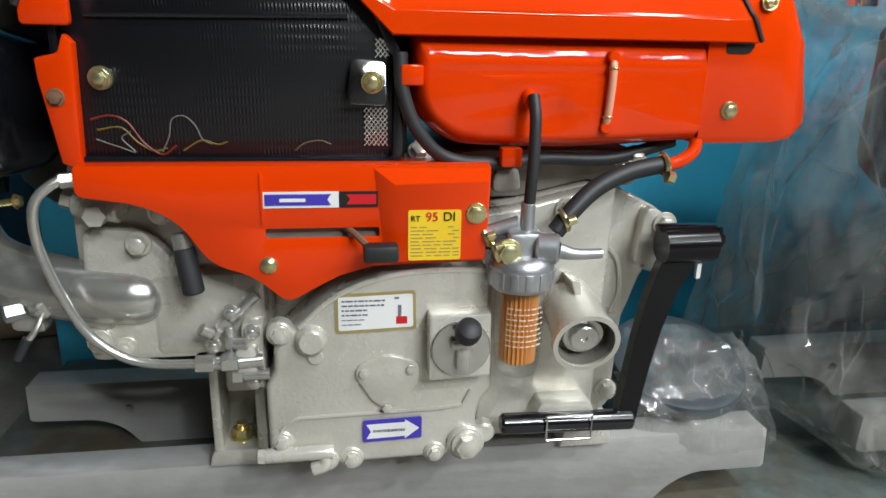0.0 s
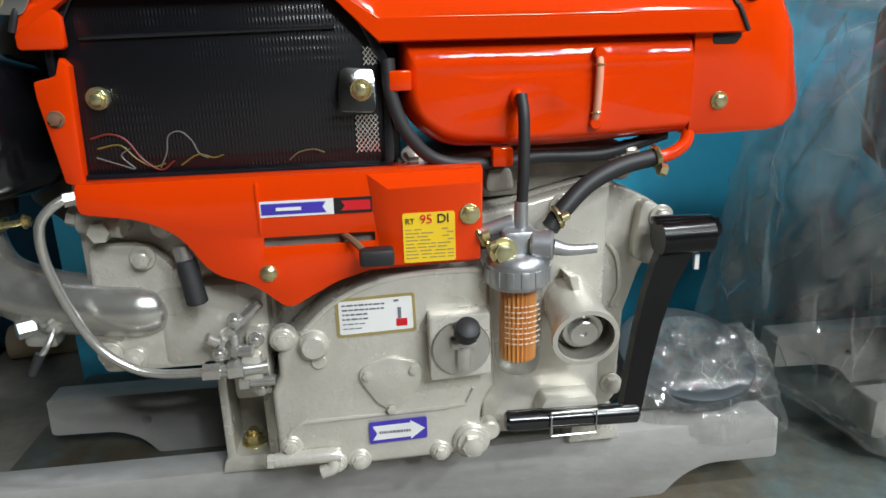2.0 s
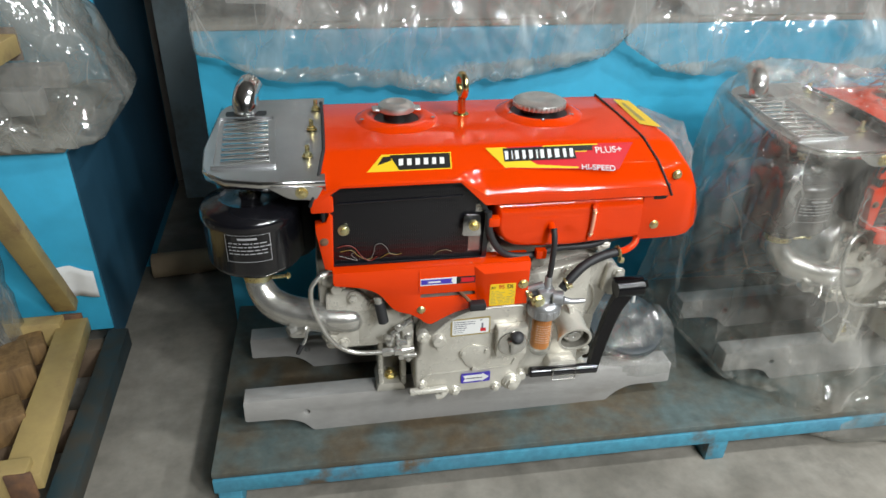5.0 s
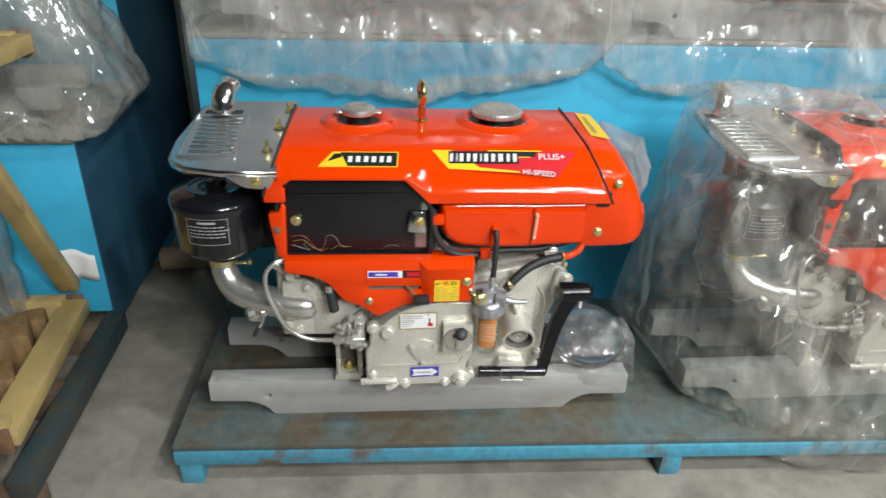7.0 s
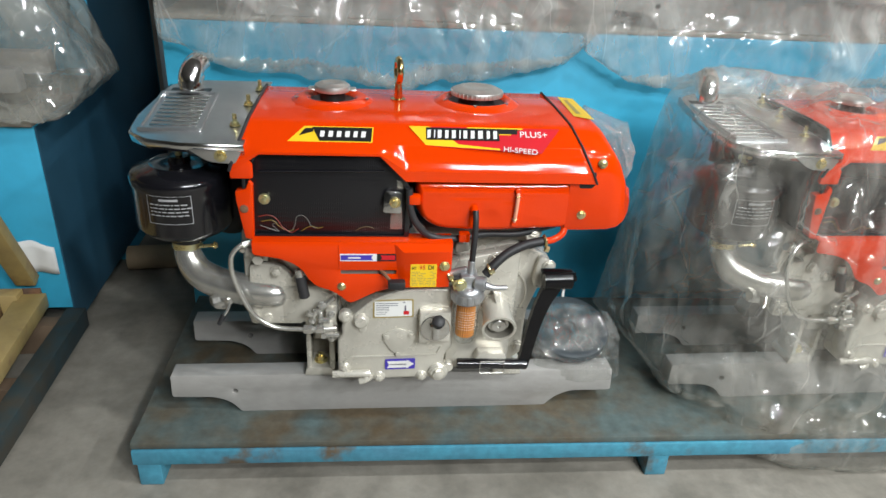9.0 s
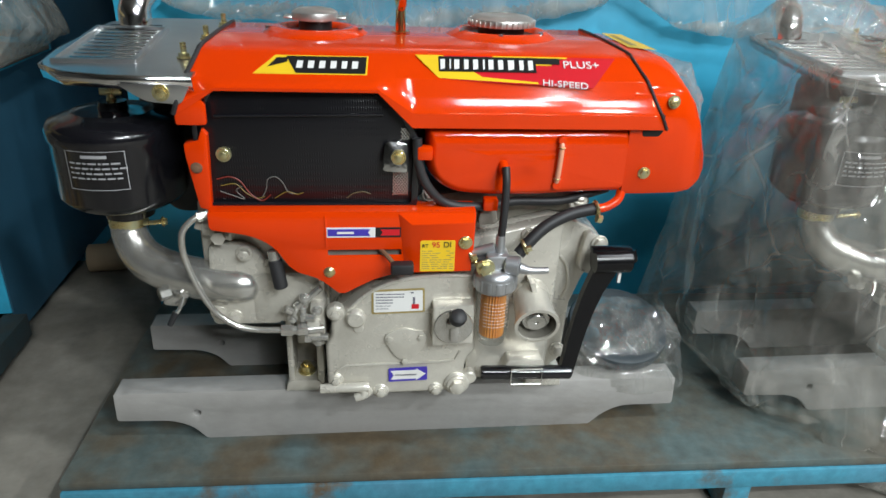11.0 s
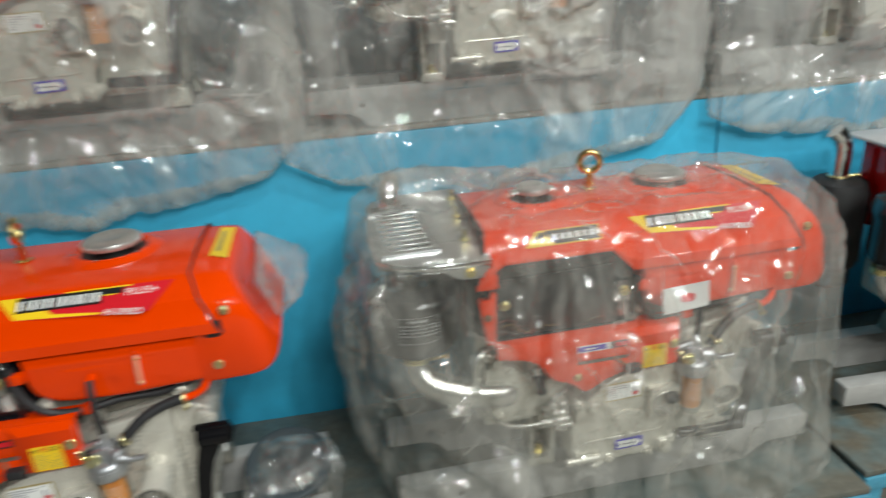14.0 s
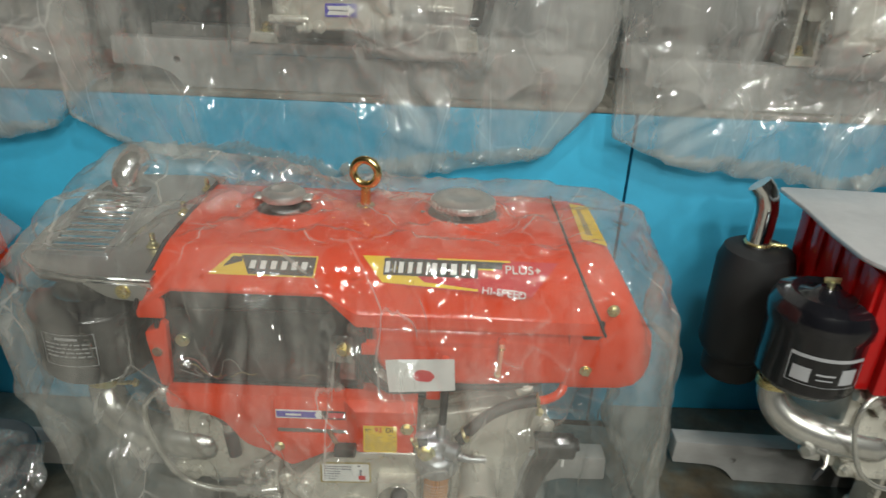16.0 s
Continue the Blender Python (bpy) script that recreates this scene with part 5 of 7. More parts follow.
def fuel_filter(eng):
    x, y = 0.111, -0.072
    bm = B()
    lathe(bm, [(0.0, 0.316), (0.020, 0.3155), (0.0255, 0.312), (0.0275, 0.307), (0.0275, 0.3065), (0.0275, 0.290), (0.025, 0.2865), (0.0, 0.2865)], (x, y, 0), (0, 0, 1), 28)
    f = part("fuel_filter", bm, M_alu, eng, "die-cast fuel filter with glass bowl")
    bm = B()
    lathe(bm, [(0.0268, 0.2905), (0.0278, 0.2905), (0.0278, 0.304), (0.0268, 0.304)], (x, y, 0), (0, 0, 1), 28)
    nut = part("ring_nut", bm, M_alu, f)
    for i in range(14):
        bm = B()
        box(bm, -0.0035, 0.0035, 0.0265, 0.0285, 0.290, 0.3045, 0.001, m=Matrix.Translation((x, y, 0)) @ Matrix.Rotation(2 * math.pi * i / 14, 4, "Z"))
        part("rib", bm, M_alu, nut)
    bm = B()
    lathe(bm, [(0.0215, 0.2875), (0.0212, 0.235), (0.0195, 0.216), (0.0175, 0.2085), (0.0125, 0.2055), (0.0, 0.2045)], (x, y, 0), (0, 0, 1), 28)
    part("glass_bowl", bm, M_glass, f, "clear glass bowl")
    bm = B()
    ring = [Vector(((0.0163 if i % 2 else 0.0142) * math.cos(math.pi * i / 26), (0.0163 if i % 2 else 0.0142) * math.sin(math.pi * i / 26), 0)) for i in range(52)]
    loft(bm, [[Vector((x, y, z)) + q for q in ring] for z in (0.219, 0.286)])
    part("filter_element", bm, M_element, f, "orange paper element")
    bm = B()
    rnd = random.Random(2)
    for i in range(8):
        z = 0.272 - i * 0.0048
        a = -0.75
        while a < 0.75:
            w = rnd.uniform(0.08, 0.28)
            pts = [(x + 0.0217 * math.sin(b), y - 0.0217 * math.cos(b)) for b in (a, a + w / 2, a + w)]
            for p0, p1 in zip(pts, pts[1:]):
                vs = [bm.verts.new((*p0, z)), bm.verts.new((*p1, z)), bm.verts.new((*p1, z + 0.0011)), bm.verts.new((*p0, z + 0.0011))]
                bm.faces.new(vs)
            a += w + 0.06
    part("fine_print", bm, M_bowlprint, f, "pale print on the bowl")
    # valve body and fittings
    bm = B()
    box(bm, x - 0.014, x + 0.016, y - 0.010, y + 0.022, 0.307, 0.335, 0.004)
    cyl(bm, (x + 0.004, y + 0.004, 0.33), (x + 0.004, y + 0.004, 0.358), 0.006, edge=0.001)
    cyl(bm, (x - 0.040, y + 0.012, 0.327), (x - 0.002, y + 0.006, 0.340), 0.0065, edge=0.001)
    cyl(bm, (x + 0.010, y - 0.006, 0.322), (x + 0.028, y - 0.012, 0.322), 0.0125, edge=0.002)
    part("valve_body", bm, M_alu, f)
    bm = B()
    tube(bm, [(x + 0.026, y - 0.016, 0.322), (x + 0.040, y - 0.018, 0.319), (x + 0.062, y - 0.019, 0.3195)], 0.0042, 10, radii=[0.007, 0.005, 0.0042])
    part("tap_lever", bm, M_alu, f, "cast tap lever")
    bm = B()
    hexbolt(bm, (x - 0.015, y - 0.010, 0.3195), r=0.0088, h=0.008)
    part("banjo_bolt", bm, M_zinc, f, "yellow zinc banjo bolt")
    for q in ((x - 0.032, y + 0.004, 0.330), (x - 0.026, y + 0.000, 0.322), (x + 0.034, y + 0.0, 0.343)):
        bm = B()
        torus(bm, q, (0.9, 0, 0.4), 0.0086, 0.0024, 18, 6)
        cyl(bm, Vector(q) + Vector((0, -0.012, 0.002)), Vector(q) + Vector((0.006, -0.012, 0.004)), 0.0038)
        cyl(bm, Vector(q) + Vector((0.002, -0.013, 0.002)), Vector(q) + Vector((0.002, -0.007, 0.001)), 0.002)
        part("hose_clamp", bm, M_zinc, f)
    bm = B()
    tube(bm, [(x - 0.055, y + 0.02, 0.316), (x - 0.035, y + 0.008, 0.323), (x - 0.012, y, 0.325)], 0.0062, 12)
    part("hose_stub", bm, M_rubber, f)
    bm = B()
    tube(bm, [(0.116, -0.062, 0.444), (0.1165, -0.070, 0.425), (0.116, -0.072, 0.39), (0.1155, -0.069, 0.358)], 0.0049, 12)
    part("fuel_hose", bm, M_rubber, eng, "upright black fuel hose")
    bm = B()
    tube(bm, [(0.138, -0.074, 0.334), (0.152, -0.070, 0.350), (0.175, -0.062, 0.368), (0.205, -0.055, 0.380), (0.236, -0.052, 0.386)], 0.0078, 14)
    part("fuel_hose", bm, M_rubber, eng, "curved black fuel hose")
    bm = B()
    tube(bm, [(0.232, -0.052, 0.385), (0.252, -0.050, 0.388), (0.268, -0.045, 0.398), (0.270, -0.035, 0.412), (0.258, -0.02, 0.415)], 0.0058, 12)
    part("tank_pipe", bm, M_orange, eng, "orange tank outlet pipe")
    bm = B()
    torus(bm, (0.238, -0.052, 0.3862), (0.95, 0, 0.2), 0.0088, 0.0026, 18, 6)
    cyl(bm, (0.236, -0.064, 0.378), (0.242, -0.064, 0.376), 0.0055, seg=6)
    part("hose_clamp", bm, M_zinc, eng, "yellow zinc hose clamp")
    bm = B()
    tube(bm, [(0.010, -0.050, 0.475), (0.012, -0.052, 0.445), (0.024, -0.052, 0.415), (0.048, -0.048, 0.392), (0.09, -0.044, 0.386), (0.14, -0.03, 0.388), (0.20, -0.025, 0.387), (0.26, -0.02, 0.402)], 0.0058, 12)
    part("return_hose", bm, M_rubber, eng, "long black hose under the tank")


def starting_handle(eng):
    y = -0.055
    bm = B()
    lathe(bm, [(0.0, 0), (0.0165, 0), (0.0165, 0.048), (0.0135, 0.050), (0.0125, 0.036), (0, 0.034)], (0.243, y, 0.314), (1, 0, 0.02), 24)
    box(bm, 0.238, 0.292, y - 0.006, y + 0.008, 0.327, 0.333, 0.002)
    cyl(bm, (0.292, y - 0.004, 0.331), (0.293, y - 0.006, 0.323), 0.0045)
    prism(bm, [(0.284, 0.326), (0.297, 0.326), (0.299, 0.318, 0.002), (0.295, 0.314, 0.002), (0.293, 0.322), (0.284, 0.322)], y - 0.010, y + 0.004, 0.001)
    h = part("starting_handle", bm, M_satin, eng, "black enamelled starting handle")
    bm = B()
    rings = []
    for x, z, w in ((0.262, 0.312, 0.016), (0.256, 0.292, 0.0170), (0.246, 0.266, 0.0140), (0.2375, 0.230, 0.0120), (0.2310, 0.190, 0.0108), (0.2265, 0.155, 0.0102), (0.2240, 0.136, 0.0100)):
        rings.append([Vector((x - w, y - 0.006, z - 0.003)), Vector((x + w, y - 0.006, z + 0.003)), Vector((x + w, y + 0.006, z + 0.003)), Vector((x - w, y + 0.006, z - 0.003))])
    loft(bm, rings)
    bevel_sharp(bm, bm.edges[:], 0.002)
    part("crank_arm", bm, M_satin, h)
    bm = B()
    cyl(bm, (0.103, y - 0.004, 0.146), (0.232, y - 0.004, 0.1425), 0.0098, seg=24, edge=0.0025)
    part("grip_rod", bm, M_black, h)
    bm = B()
    z0, z1, x0, x1, yy = 0.1325, 0.1565, 0.144, 0.187, y - 0.0155
    tube(bm, [(x0, yy, z0), (x1, yy, z0), (x1, yy, z1), (x0, yy, z1), (x0, yy, z0)], 0.0014, 8, smooth=False)
    part("wire_clip", bm, M_silver, h, "bent wire clip")
    bm = B()
    prism(bm, [(0.135, 0.148), (0.196, 0.148), (0.190, 0.163, 0.004), (0.142, 0.163, 0.004)], y - 0.002, -0.03, 0.002)
    part("rest_bracket", bm, M_case, h)
    bm = B()
    box(bm, 0.278, 0.282, y - 0.004, y, 0.283, 0.297)
    part("tag", bm, M_white, h)


def air_cleaner(eng):
    c = Vector((-0.355, 0.028, 0))
    bm = B()
    lathe(bm, [(0.0, 0.350), (0.030, 0.350), (0.032, 0.366), (0.060, 0.371), (0.070, 0.377), (0.0765, 0.387), (0.0765, 0.455), (0.079, 0.459), (0.079, 0.470), (0.074, 0.477), (0.052, 0.484), (0.047, 0.487), (0.040, 0.484), (0.018, 0.487), (0.016, 0.497), (0, 0.498)], c, (0, 0, 1), 40)
    a = part("air_cleaner", bm, M_black, eng, "glossy black round air cleaner")
    bm = B()
    cyl(bm, c + Vector((0, 0, 0.497)), c + Vector((0, 0, 0.506)), 0.006, 0.004)
    box(bm, c.x - 0.013, c.x + 0.013, c.y - 0.0025, c.y + 0.0025, 0.503, 0.512, 0.002)
    part("wing_nut", bm, M_zinc, a, "yellow zinc wing nut")
    # printed label round the body
    def curved(bm, a0, a1, z0, z1, r, n=8):
        for i in range(n):
            b0, b1 = lerp(a0, a1, i / n), lerp(a0, a1, (i + 1) / n)
            p = [(c.x + r * math.sin(b), c.y - r * math.cos(b)) for b in (b0, b1)]
            bm.faces.new([bm.verts.new((*p[0], z0)), bm.verts.new((*p[1], z0)), bm.verts.new((*p[1], z1)), bm.verts.new((*p[0], z1))])
    bm = B()
    lo, hi, z0, z1, r = -0.50, 0.40, 0.409, 0.456, 0.0769
    for args in ((lo, hi, z0, z0 + 0.0009), (lo, hi, z1 - 0.0009, z1), (lo, lo + 0.012, z0, z1), (hi - 0.012, hi, z0, z1)):
        curved(bm, *args, r)
    part("label_border", bm, M_print, a, "thin white printed border")
    bm = B()
    curved(bm, -0.24, 0.14, 0.4475, 0.4512, r)
    rnd = random.Random(9)
    for i in range(4):
        x = -0.44
        while x < 0.30:
            w = rnd.uniform(0.04, 0.14)
            curved(bm, x, x + w, 0.4405 - i * 0.006, 0.4425 - i * 0.006, r, 2)
            x += w + 0.025
        if i == 3:
            break
    part("fine_print", bm, M_print, a, "rows of white print")
    # dark silencer behind
    bm = B()
    lathe(bm, [(0, 0.318), (0.030, 0.322), (0.052, 0.345), (0.055, 0.36), (0.055, 0.505), (0.045, 0.522), (0, 0.526)], (-0.300, 0.135, 0), (0, 0, 1), 30)
    part("silencer", bm, M_matt, eng, "matt black silencer")


def guard_plate(eng):
    def zp(y):
        return 0.541 + 0.075 * (y + 0.06)
    bm = B()
    out = [(-0.238, -0.058), (-0.330, -0.052), (-0.380, -0.040, 0.02), (-0.412, -0.012, 0.03), (-0.418, 0.06, 0.03), (-0.405, 0.22, 0.04), (-0.36, 0.245, 0.02), (-0.232, 0.248)]
    slots = []
    for i in range(9):
        f = i / 8
        xa, xb, y = lerp(-0.391, -0.398, f), lerp(-0.318, -0.326, f), lerp(0.006, 0.150, f)
        slots.append([(xa, y - 0.0045, 0.003), (xb, y - 0.0045, 0.003), (xb, y + 0.0045, 0.003), (xa, y + 0.0045, 0.003)])
    prism(bm, out, 0.0, 0.0025, 0.0, axis="z", holes=slots)
    for v in bm.verts:
        v.co.z += zp(v.co.y)
    g = part("guard_plate", bm, M_brushed, eng, "bright slotted steel guard plate")
    bm = B()
    prism(bm, [(x, y, 0.002) for x, y in ((-0.402, -0.008), (-0.308, -0.008), (-0.314, 0.166), (-0.408, 0.166))], 0.0, 0.006, axis="z",
          holes=[[(-0.398, -0.004), (-0.312, -0.004), (-0.318, 0.162), (-0.404, 0.162)]])
    for v in bm.verts:
        v.co.z += zp(v.co.y) + 0.0015
    part("embossed_rim", bm, M_brushed, g)
    bm = B()
    for i in range(9):
        f = i / 8
        xa, xb, y = lerp(-0.390, -0.397, f), lerp(-0.319, -0.327, f), lerp(0.012, 0.156, f)
        box(bm, xa, xb, y, y + 0.006, zp(y) + 0.002, zp(y) + 0.0045, 0.001)
    part("louvre", bm, M_chrome, g)
    bm = B()
    pts = [(-0.238, -0.0595), (-0.330, -0.0535), (-0.381, -0.0415), (-0.413, -0.013), (-0.4195, 0.06), (-0.407, 0.22)]
    for (xa, ya), (xb, yb) in zip(pts, pts[1:]):
        vs = [bm.verts.new((xa, ya, zp(ya) + 0.002)), bm.verts.new((xb, yb, zp(yb) + 0.002)), bm.verts.new((xb * 0.995, yb + 0.003, zp(yb) - 0.013)), bm.verts.new((xa * 0.995, ya + 0.003, zp(ya) - 0.013))]
        bm.faces.new(vs)
    bmesh.ops.remove_doubles(bm, verts=bm.verts, dist=0.0004)
    rim = part("rolled_rim", bm, M_chrome, g, "rolled bright rim", 60)
    rim.modifiers.new("thickness", "SOLIDIFY").thickness = 0.002
    bm = B()
    prism(bm, [(-0.240, 0.535), (-0.318, 0.535), (-0.290, 0.516, 0.01), (-0.252, 0.513, 0.006)], -0.057, -0.0545, 0.0006)
    t = part("front_tab", bm, M_brushed, g)
    bm = B()
    hexbolt(bm, (-0.272, -0.057, 0.526), r=0.007, h=0.005)
    part("bolt", bm, M_zinc, t, "yellow zinc bolt")
    for bx, by in ((-0.262, 0.020), (-0.255, 0.115), (-0.247, 0.195)):
        bm = B()
        z = zp(by) + 0.003
        hexbolt(bm, (bx, by, z), (0, 0, 1), 0.0065, 0.006)
        cyl(bm, (bx, by, z), (bx, by, z + 0.018), 0.0035)
        part("bolt", bm, M_zinc, g, "yellow zinc bolt")
    bm = B()
    cyl(bm, (-0.364, 0.190, zp(0.19) + 0.0022), (-0.364, 0.190, zp(0.19) + 0.0032), 0.034, seg=30)
    part("pipe_hole", bm, M_ink, g)
    bm = B()
    tube(bm, [(-0.364, 0.190, 0.535), (-0.364, 0.190, 0.566), (-0.364, 0.194, 0.582), (-0.360, 0.206, 0.595), (-0.355, 0.224, 0.601)], 0.0215, 22)
    part("exhaust_elbow", bm, M_chrome, eng, "chromed exhaust elbow")
    return g


def bonnet_stickers(eng):
    # the sloping flank of the bonnet
    p0, p1 = Vector((0, -0.040, 0.541)), Vector((0, -0.006, 0.5645))
    n = Vector((0, -(p1.z - p0.z), (p1.y - p0.y))).normalized()

    def quad(bm, pts, lift):
        bm.faces.new([bm.verts.new(p0 + (p1 - p0) * v + Vector((u, 0, 0)) + n * lift) for u, v in pts])

    def shape(name, pts, mat, lift, par, label=""):
        bm = B()
        quad(bm, pts, lift)
        ob = part(name, bm, mat, par, label)
        return ob
    a = shape("maker_sticker", [(-0.176, 0.10), (-0.048, 0.10), (-0.046, 0.82), (-0.152, 0.82)], M_yellow, 0.0016, eng, "yellow and black maker's sticker")
    shape("black_field", [(-0.128, 0.14), (-0.050, 0.14), (-0.048, 0.78), (-0.140, 0.78)], M_ink, 0.0020, a)
    shape("black_wedge", [(-0.160, 0.36), (-0.138, 0.56), (-0.138, 0.72), (-0.150, 0.72)], M_ink, 0.0020, a)
    x = -0.128
    for w in (0.010, 0.010, 0.010, 0.010, 0.009, 0.010):
        shape("letter_bar", [(x, 0.32), (x + w * 0.68, 0.32), (x + w * 0.68 + 0.001, 0.60), (x + 0.001, 0.60)], M_white, 0.0024, a)
        x += w + 0.0027
    b = shape("model_sticker", [(0.008, 0.92), (0.036, 0.02), (0.10, -0.10), (0.215, -0.26), (0.250, 0.92)], M_redink, 0.0016, eng, "red, yellow and black model sticker")
    shape("yellow_flash", [(0.008, 0.92), (0.034, 0.04), (0.150, -0.14), (0.150, -0.07), (0.085, 0.10), (0.066, 0.50), (0.040, 0.92)], M_yellow, 0.0020, b)
    shape("yellow_line", [(0.10, 0.86), (0.19, 0.86), (0.19, 0.92), (0.10, 0.92)], M_yellow, 0.0020, b)
    shape("yellow_line", [(0.13, 0.58), (0.17, 0.58), (0.17, 0.64), (0.13, 0.64)], M_yellow, 0.0020, b)
    shape("black_line", [(0.05, 0.66), (0.17, 0.66), (0.185, 0.84), (0.05, 0.84)], M_ink, 0.0020, b)
    shape("name_field", [(0.046, 0.62), (0.180, 0.62), (0.180, 0.86), (0.040, 0.86)], M_ink, 0.0024, b)
    x = 0.036
    for w in (0.008, 0.003, 0.009, 0.008, 0.009, 0.004, 0.009, 0.009, 0.011, 0.008, 0.009):
        shape("letter_back", [(x - 0.0012, 0.28), (x + w + 0.0012, 0.28), (x + w + 0.0016, 0.86), (x - 0.0006, 0.86)], M_ink, 0.0027, b)
        shape("letter_bar", [(x + 0.0006, 0.35), (x + w * 0.72, 0.38), (x + w * 0.72 + 0.001, 0.74), (x + 0.0014, 0.74)], M_white, 0.0031, b)
        x += w + 0.0026
    slope = math.degrees(math.atan2(p1.z - p0.z, p1.y - p0.y))
    at = lambda x, v, l=0.0026: Matrix.Translation(p0 + (p1 - p0) * v + Vector((x, 0, 0)) + n * l) @ pose(0, 0, 0, slope, 0, 0)
    words("letters", "PLUS+", 0.0165, M_white, b, at(0.183, 0.48), "white word PLUS+")
    words("letters", "HI-SPEED", 0.0135, M_white, b, at(0.154, -0.20) @ Matrix(((1, 0.28, 0, 0), (0, 1, 0, 0), (0, 0, 1, 0), (0, 0, 0, 1))), "white word HI-SPEED")
    # warning label on the tank's crown
    bm = B()
    for pts in (((0.292, 0.060), (0.322, 0.040), (0.322, 0.180), (0.296, 0.190)),):
        bm.faces.new([bm.verts.new((x, y, 0.5675)) for x, y in pts])
    w = part("warning_label", bm, M_yellow, eng, "yellow warning label on the tank crown")
    bm = B()
    bm.faces.new([bm.verts.new((x, y, 0.568)) for x, y in ((0.300, 0.075), (0.308, 0.072), (0.308, 0.165), (0.302, 0.168))])
    part("fine_print", bm, M_goldink, w)


def engine(m, label, group="diesel engines", turn=0.12):
    e = thing("diesel_engine", label, "engine", None, group)
    skid_beam(e, 0.0, 0.038)
    skid_beam(e, 0.185, 0.223)
    bonnet(e, M_orange)
    tank(e, M_orange)
    caps(e, M_orange)
    lifting_eye(e, turn)
    grille(e)
    front_post(e, M_orange)
    lower_panel(e, M_orange)
    gear_case(e)
    crankcase(e)
    head(e)
    pump(e)
    fuel_filter(e)
    starting_handle(e)
    air_cleaner(e)
    guard_plate(e)
    bonnet_stickers(e)
    e.matrix_world = m
    return e


main_engine = engine(pose(-0.044, 0.577, PALLET_Z, 0, 0, -1.2), "orange single-cylinder diesel engine on grey skid beams, unwrapped")
wrapped = copy_thing(main_engine, pose(0.916, 0.573, PALLET_Z, 0, 0, -0.4))
tagged(wrapped, "orange diesel engine under clear plastic, on the pallet")
for x, yaw in ((-0.030, 0), (0.845, -0.5), (1.797, 0)):
    e = copy_thing(main_engine, pose(x, 1.045, SHELF_Z + 0.009, 0, 0, yaw))
    tagged(e, "orange diesel engine under clear plastic, on the bench")


# ---- plastic covers ----
def hull_planes(points):
    b = B()
    for p in points:
        b.verts.new(p)
    bmesh.ops.convex_hull(b, input=b.verts[:])
    bmesh.ops.recalc_face_normals(b, faces=b.faces)
    b.normal_update()
    nrm = np.array([f.normal[:] for f in b.faces if f.calc_area() > 1e-8])
    off = np.array([f.normal.dot(f.verts[0].co) for f in b.faces if f.calc_area() > 1e-8])
    b.free()
    return nrm, off


ENGINE_BLOCKS = ((-0.262, 0.388, -0.056, 0.245, 0.385, 0.577), (-0.42, -0.235, -0.06, 0.25, 0.525, 0.562), (-0.39, -0.338, 0.165, 0.246, 0.50, 0.620), (-0.435, -0.275, -0.052, 0.11, 0.345, 0.512),
                 (-0.17, 0.24, -0.105, 0.22, 0.083, 0.37), (-0.385, -0.17, -0.055, 0.10, 0.235, 0.36), (-0.415, 0.425, -0.002, 0.225, 0.0, 0.085),
                 (-0.245, 0.09, -0.074, 0.0, 0.27, 0.395), (0.22, 0.298, -0.078, 0.0, 0.13, 0.337))


def push_out(X, solids, gap):
    """Moves points that lie inside a solid block to its nearest face."""
    hit = np.zeros(len(X), bool)
    for inv, mat4, lo, hi in solids:
        Q = X @ inv[:3, :3].T + inv[:3, 3]
        low, high = Q - (lo - gap), (hi + gap) - Q
        depth = np.minimum(low, high)
        inside = np.flatnonzero((depth > 0).all(1))
        if not len(inside):
            continue
        ax = depth[inside].argmin(1)
        q = Q[inside]
        k = np.arange(len(inside))
        q[k, ax] = np.where(low[inside][k, ax] < high[inside][k, ax], (lo - gap)[ax], (hi + gap)[ax])
        X[inside] = q @ mat4[:3, :3].T + mat4[:3, 3]
        hit[inside] = True
    return hit


def engine_solids(m):
    mat4 = np.array(m)
    inv = np.linalg.inv(mat4)
    return [(inv, mat4, np.array(b[0::2]), np.array(b[1::2])) for b in ENGINE_BLOCKS]


def plain_solid(x0, x1, y0, y1, z0, z1):
    return np.eye(4), np.eye(4), np.array((x0, y0, z0)), np.array((x1, y1, z1))


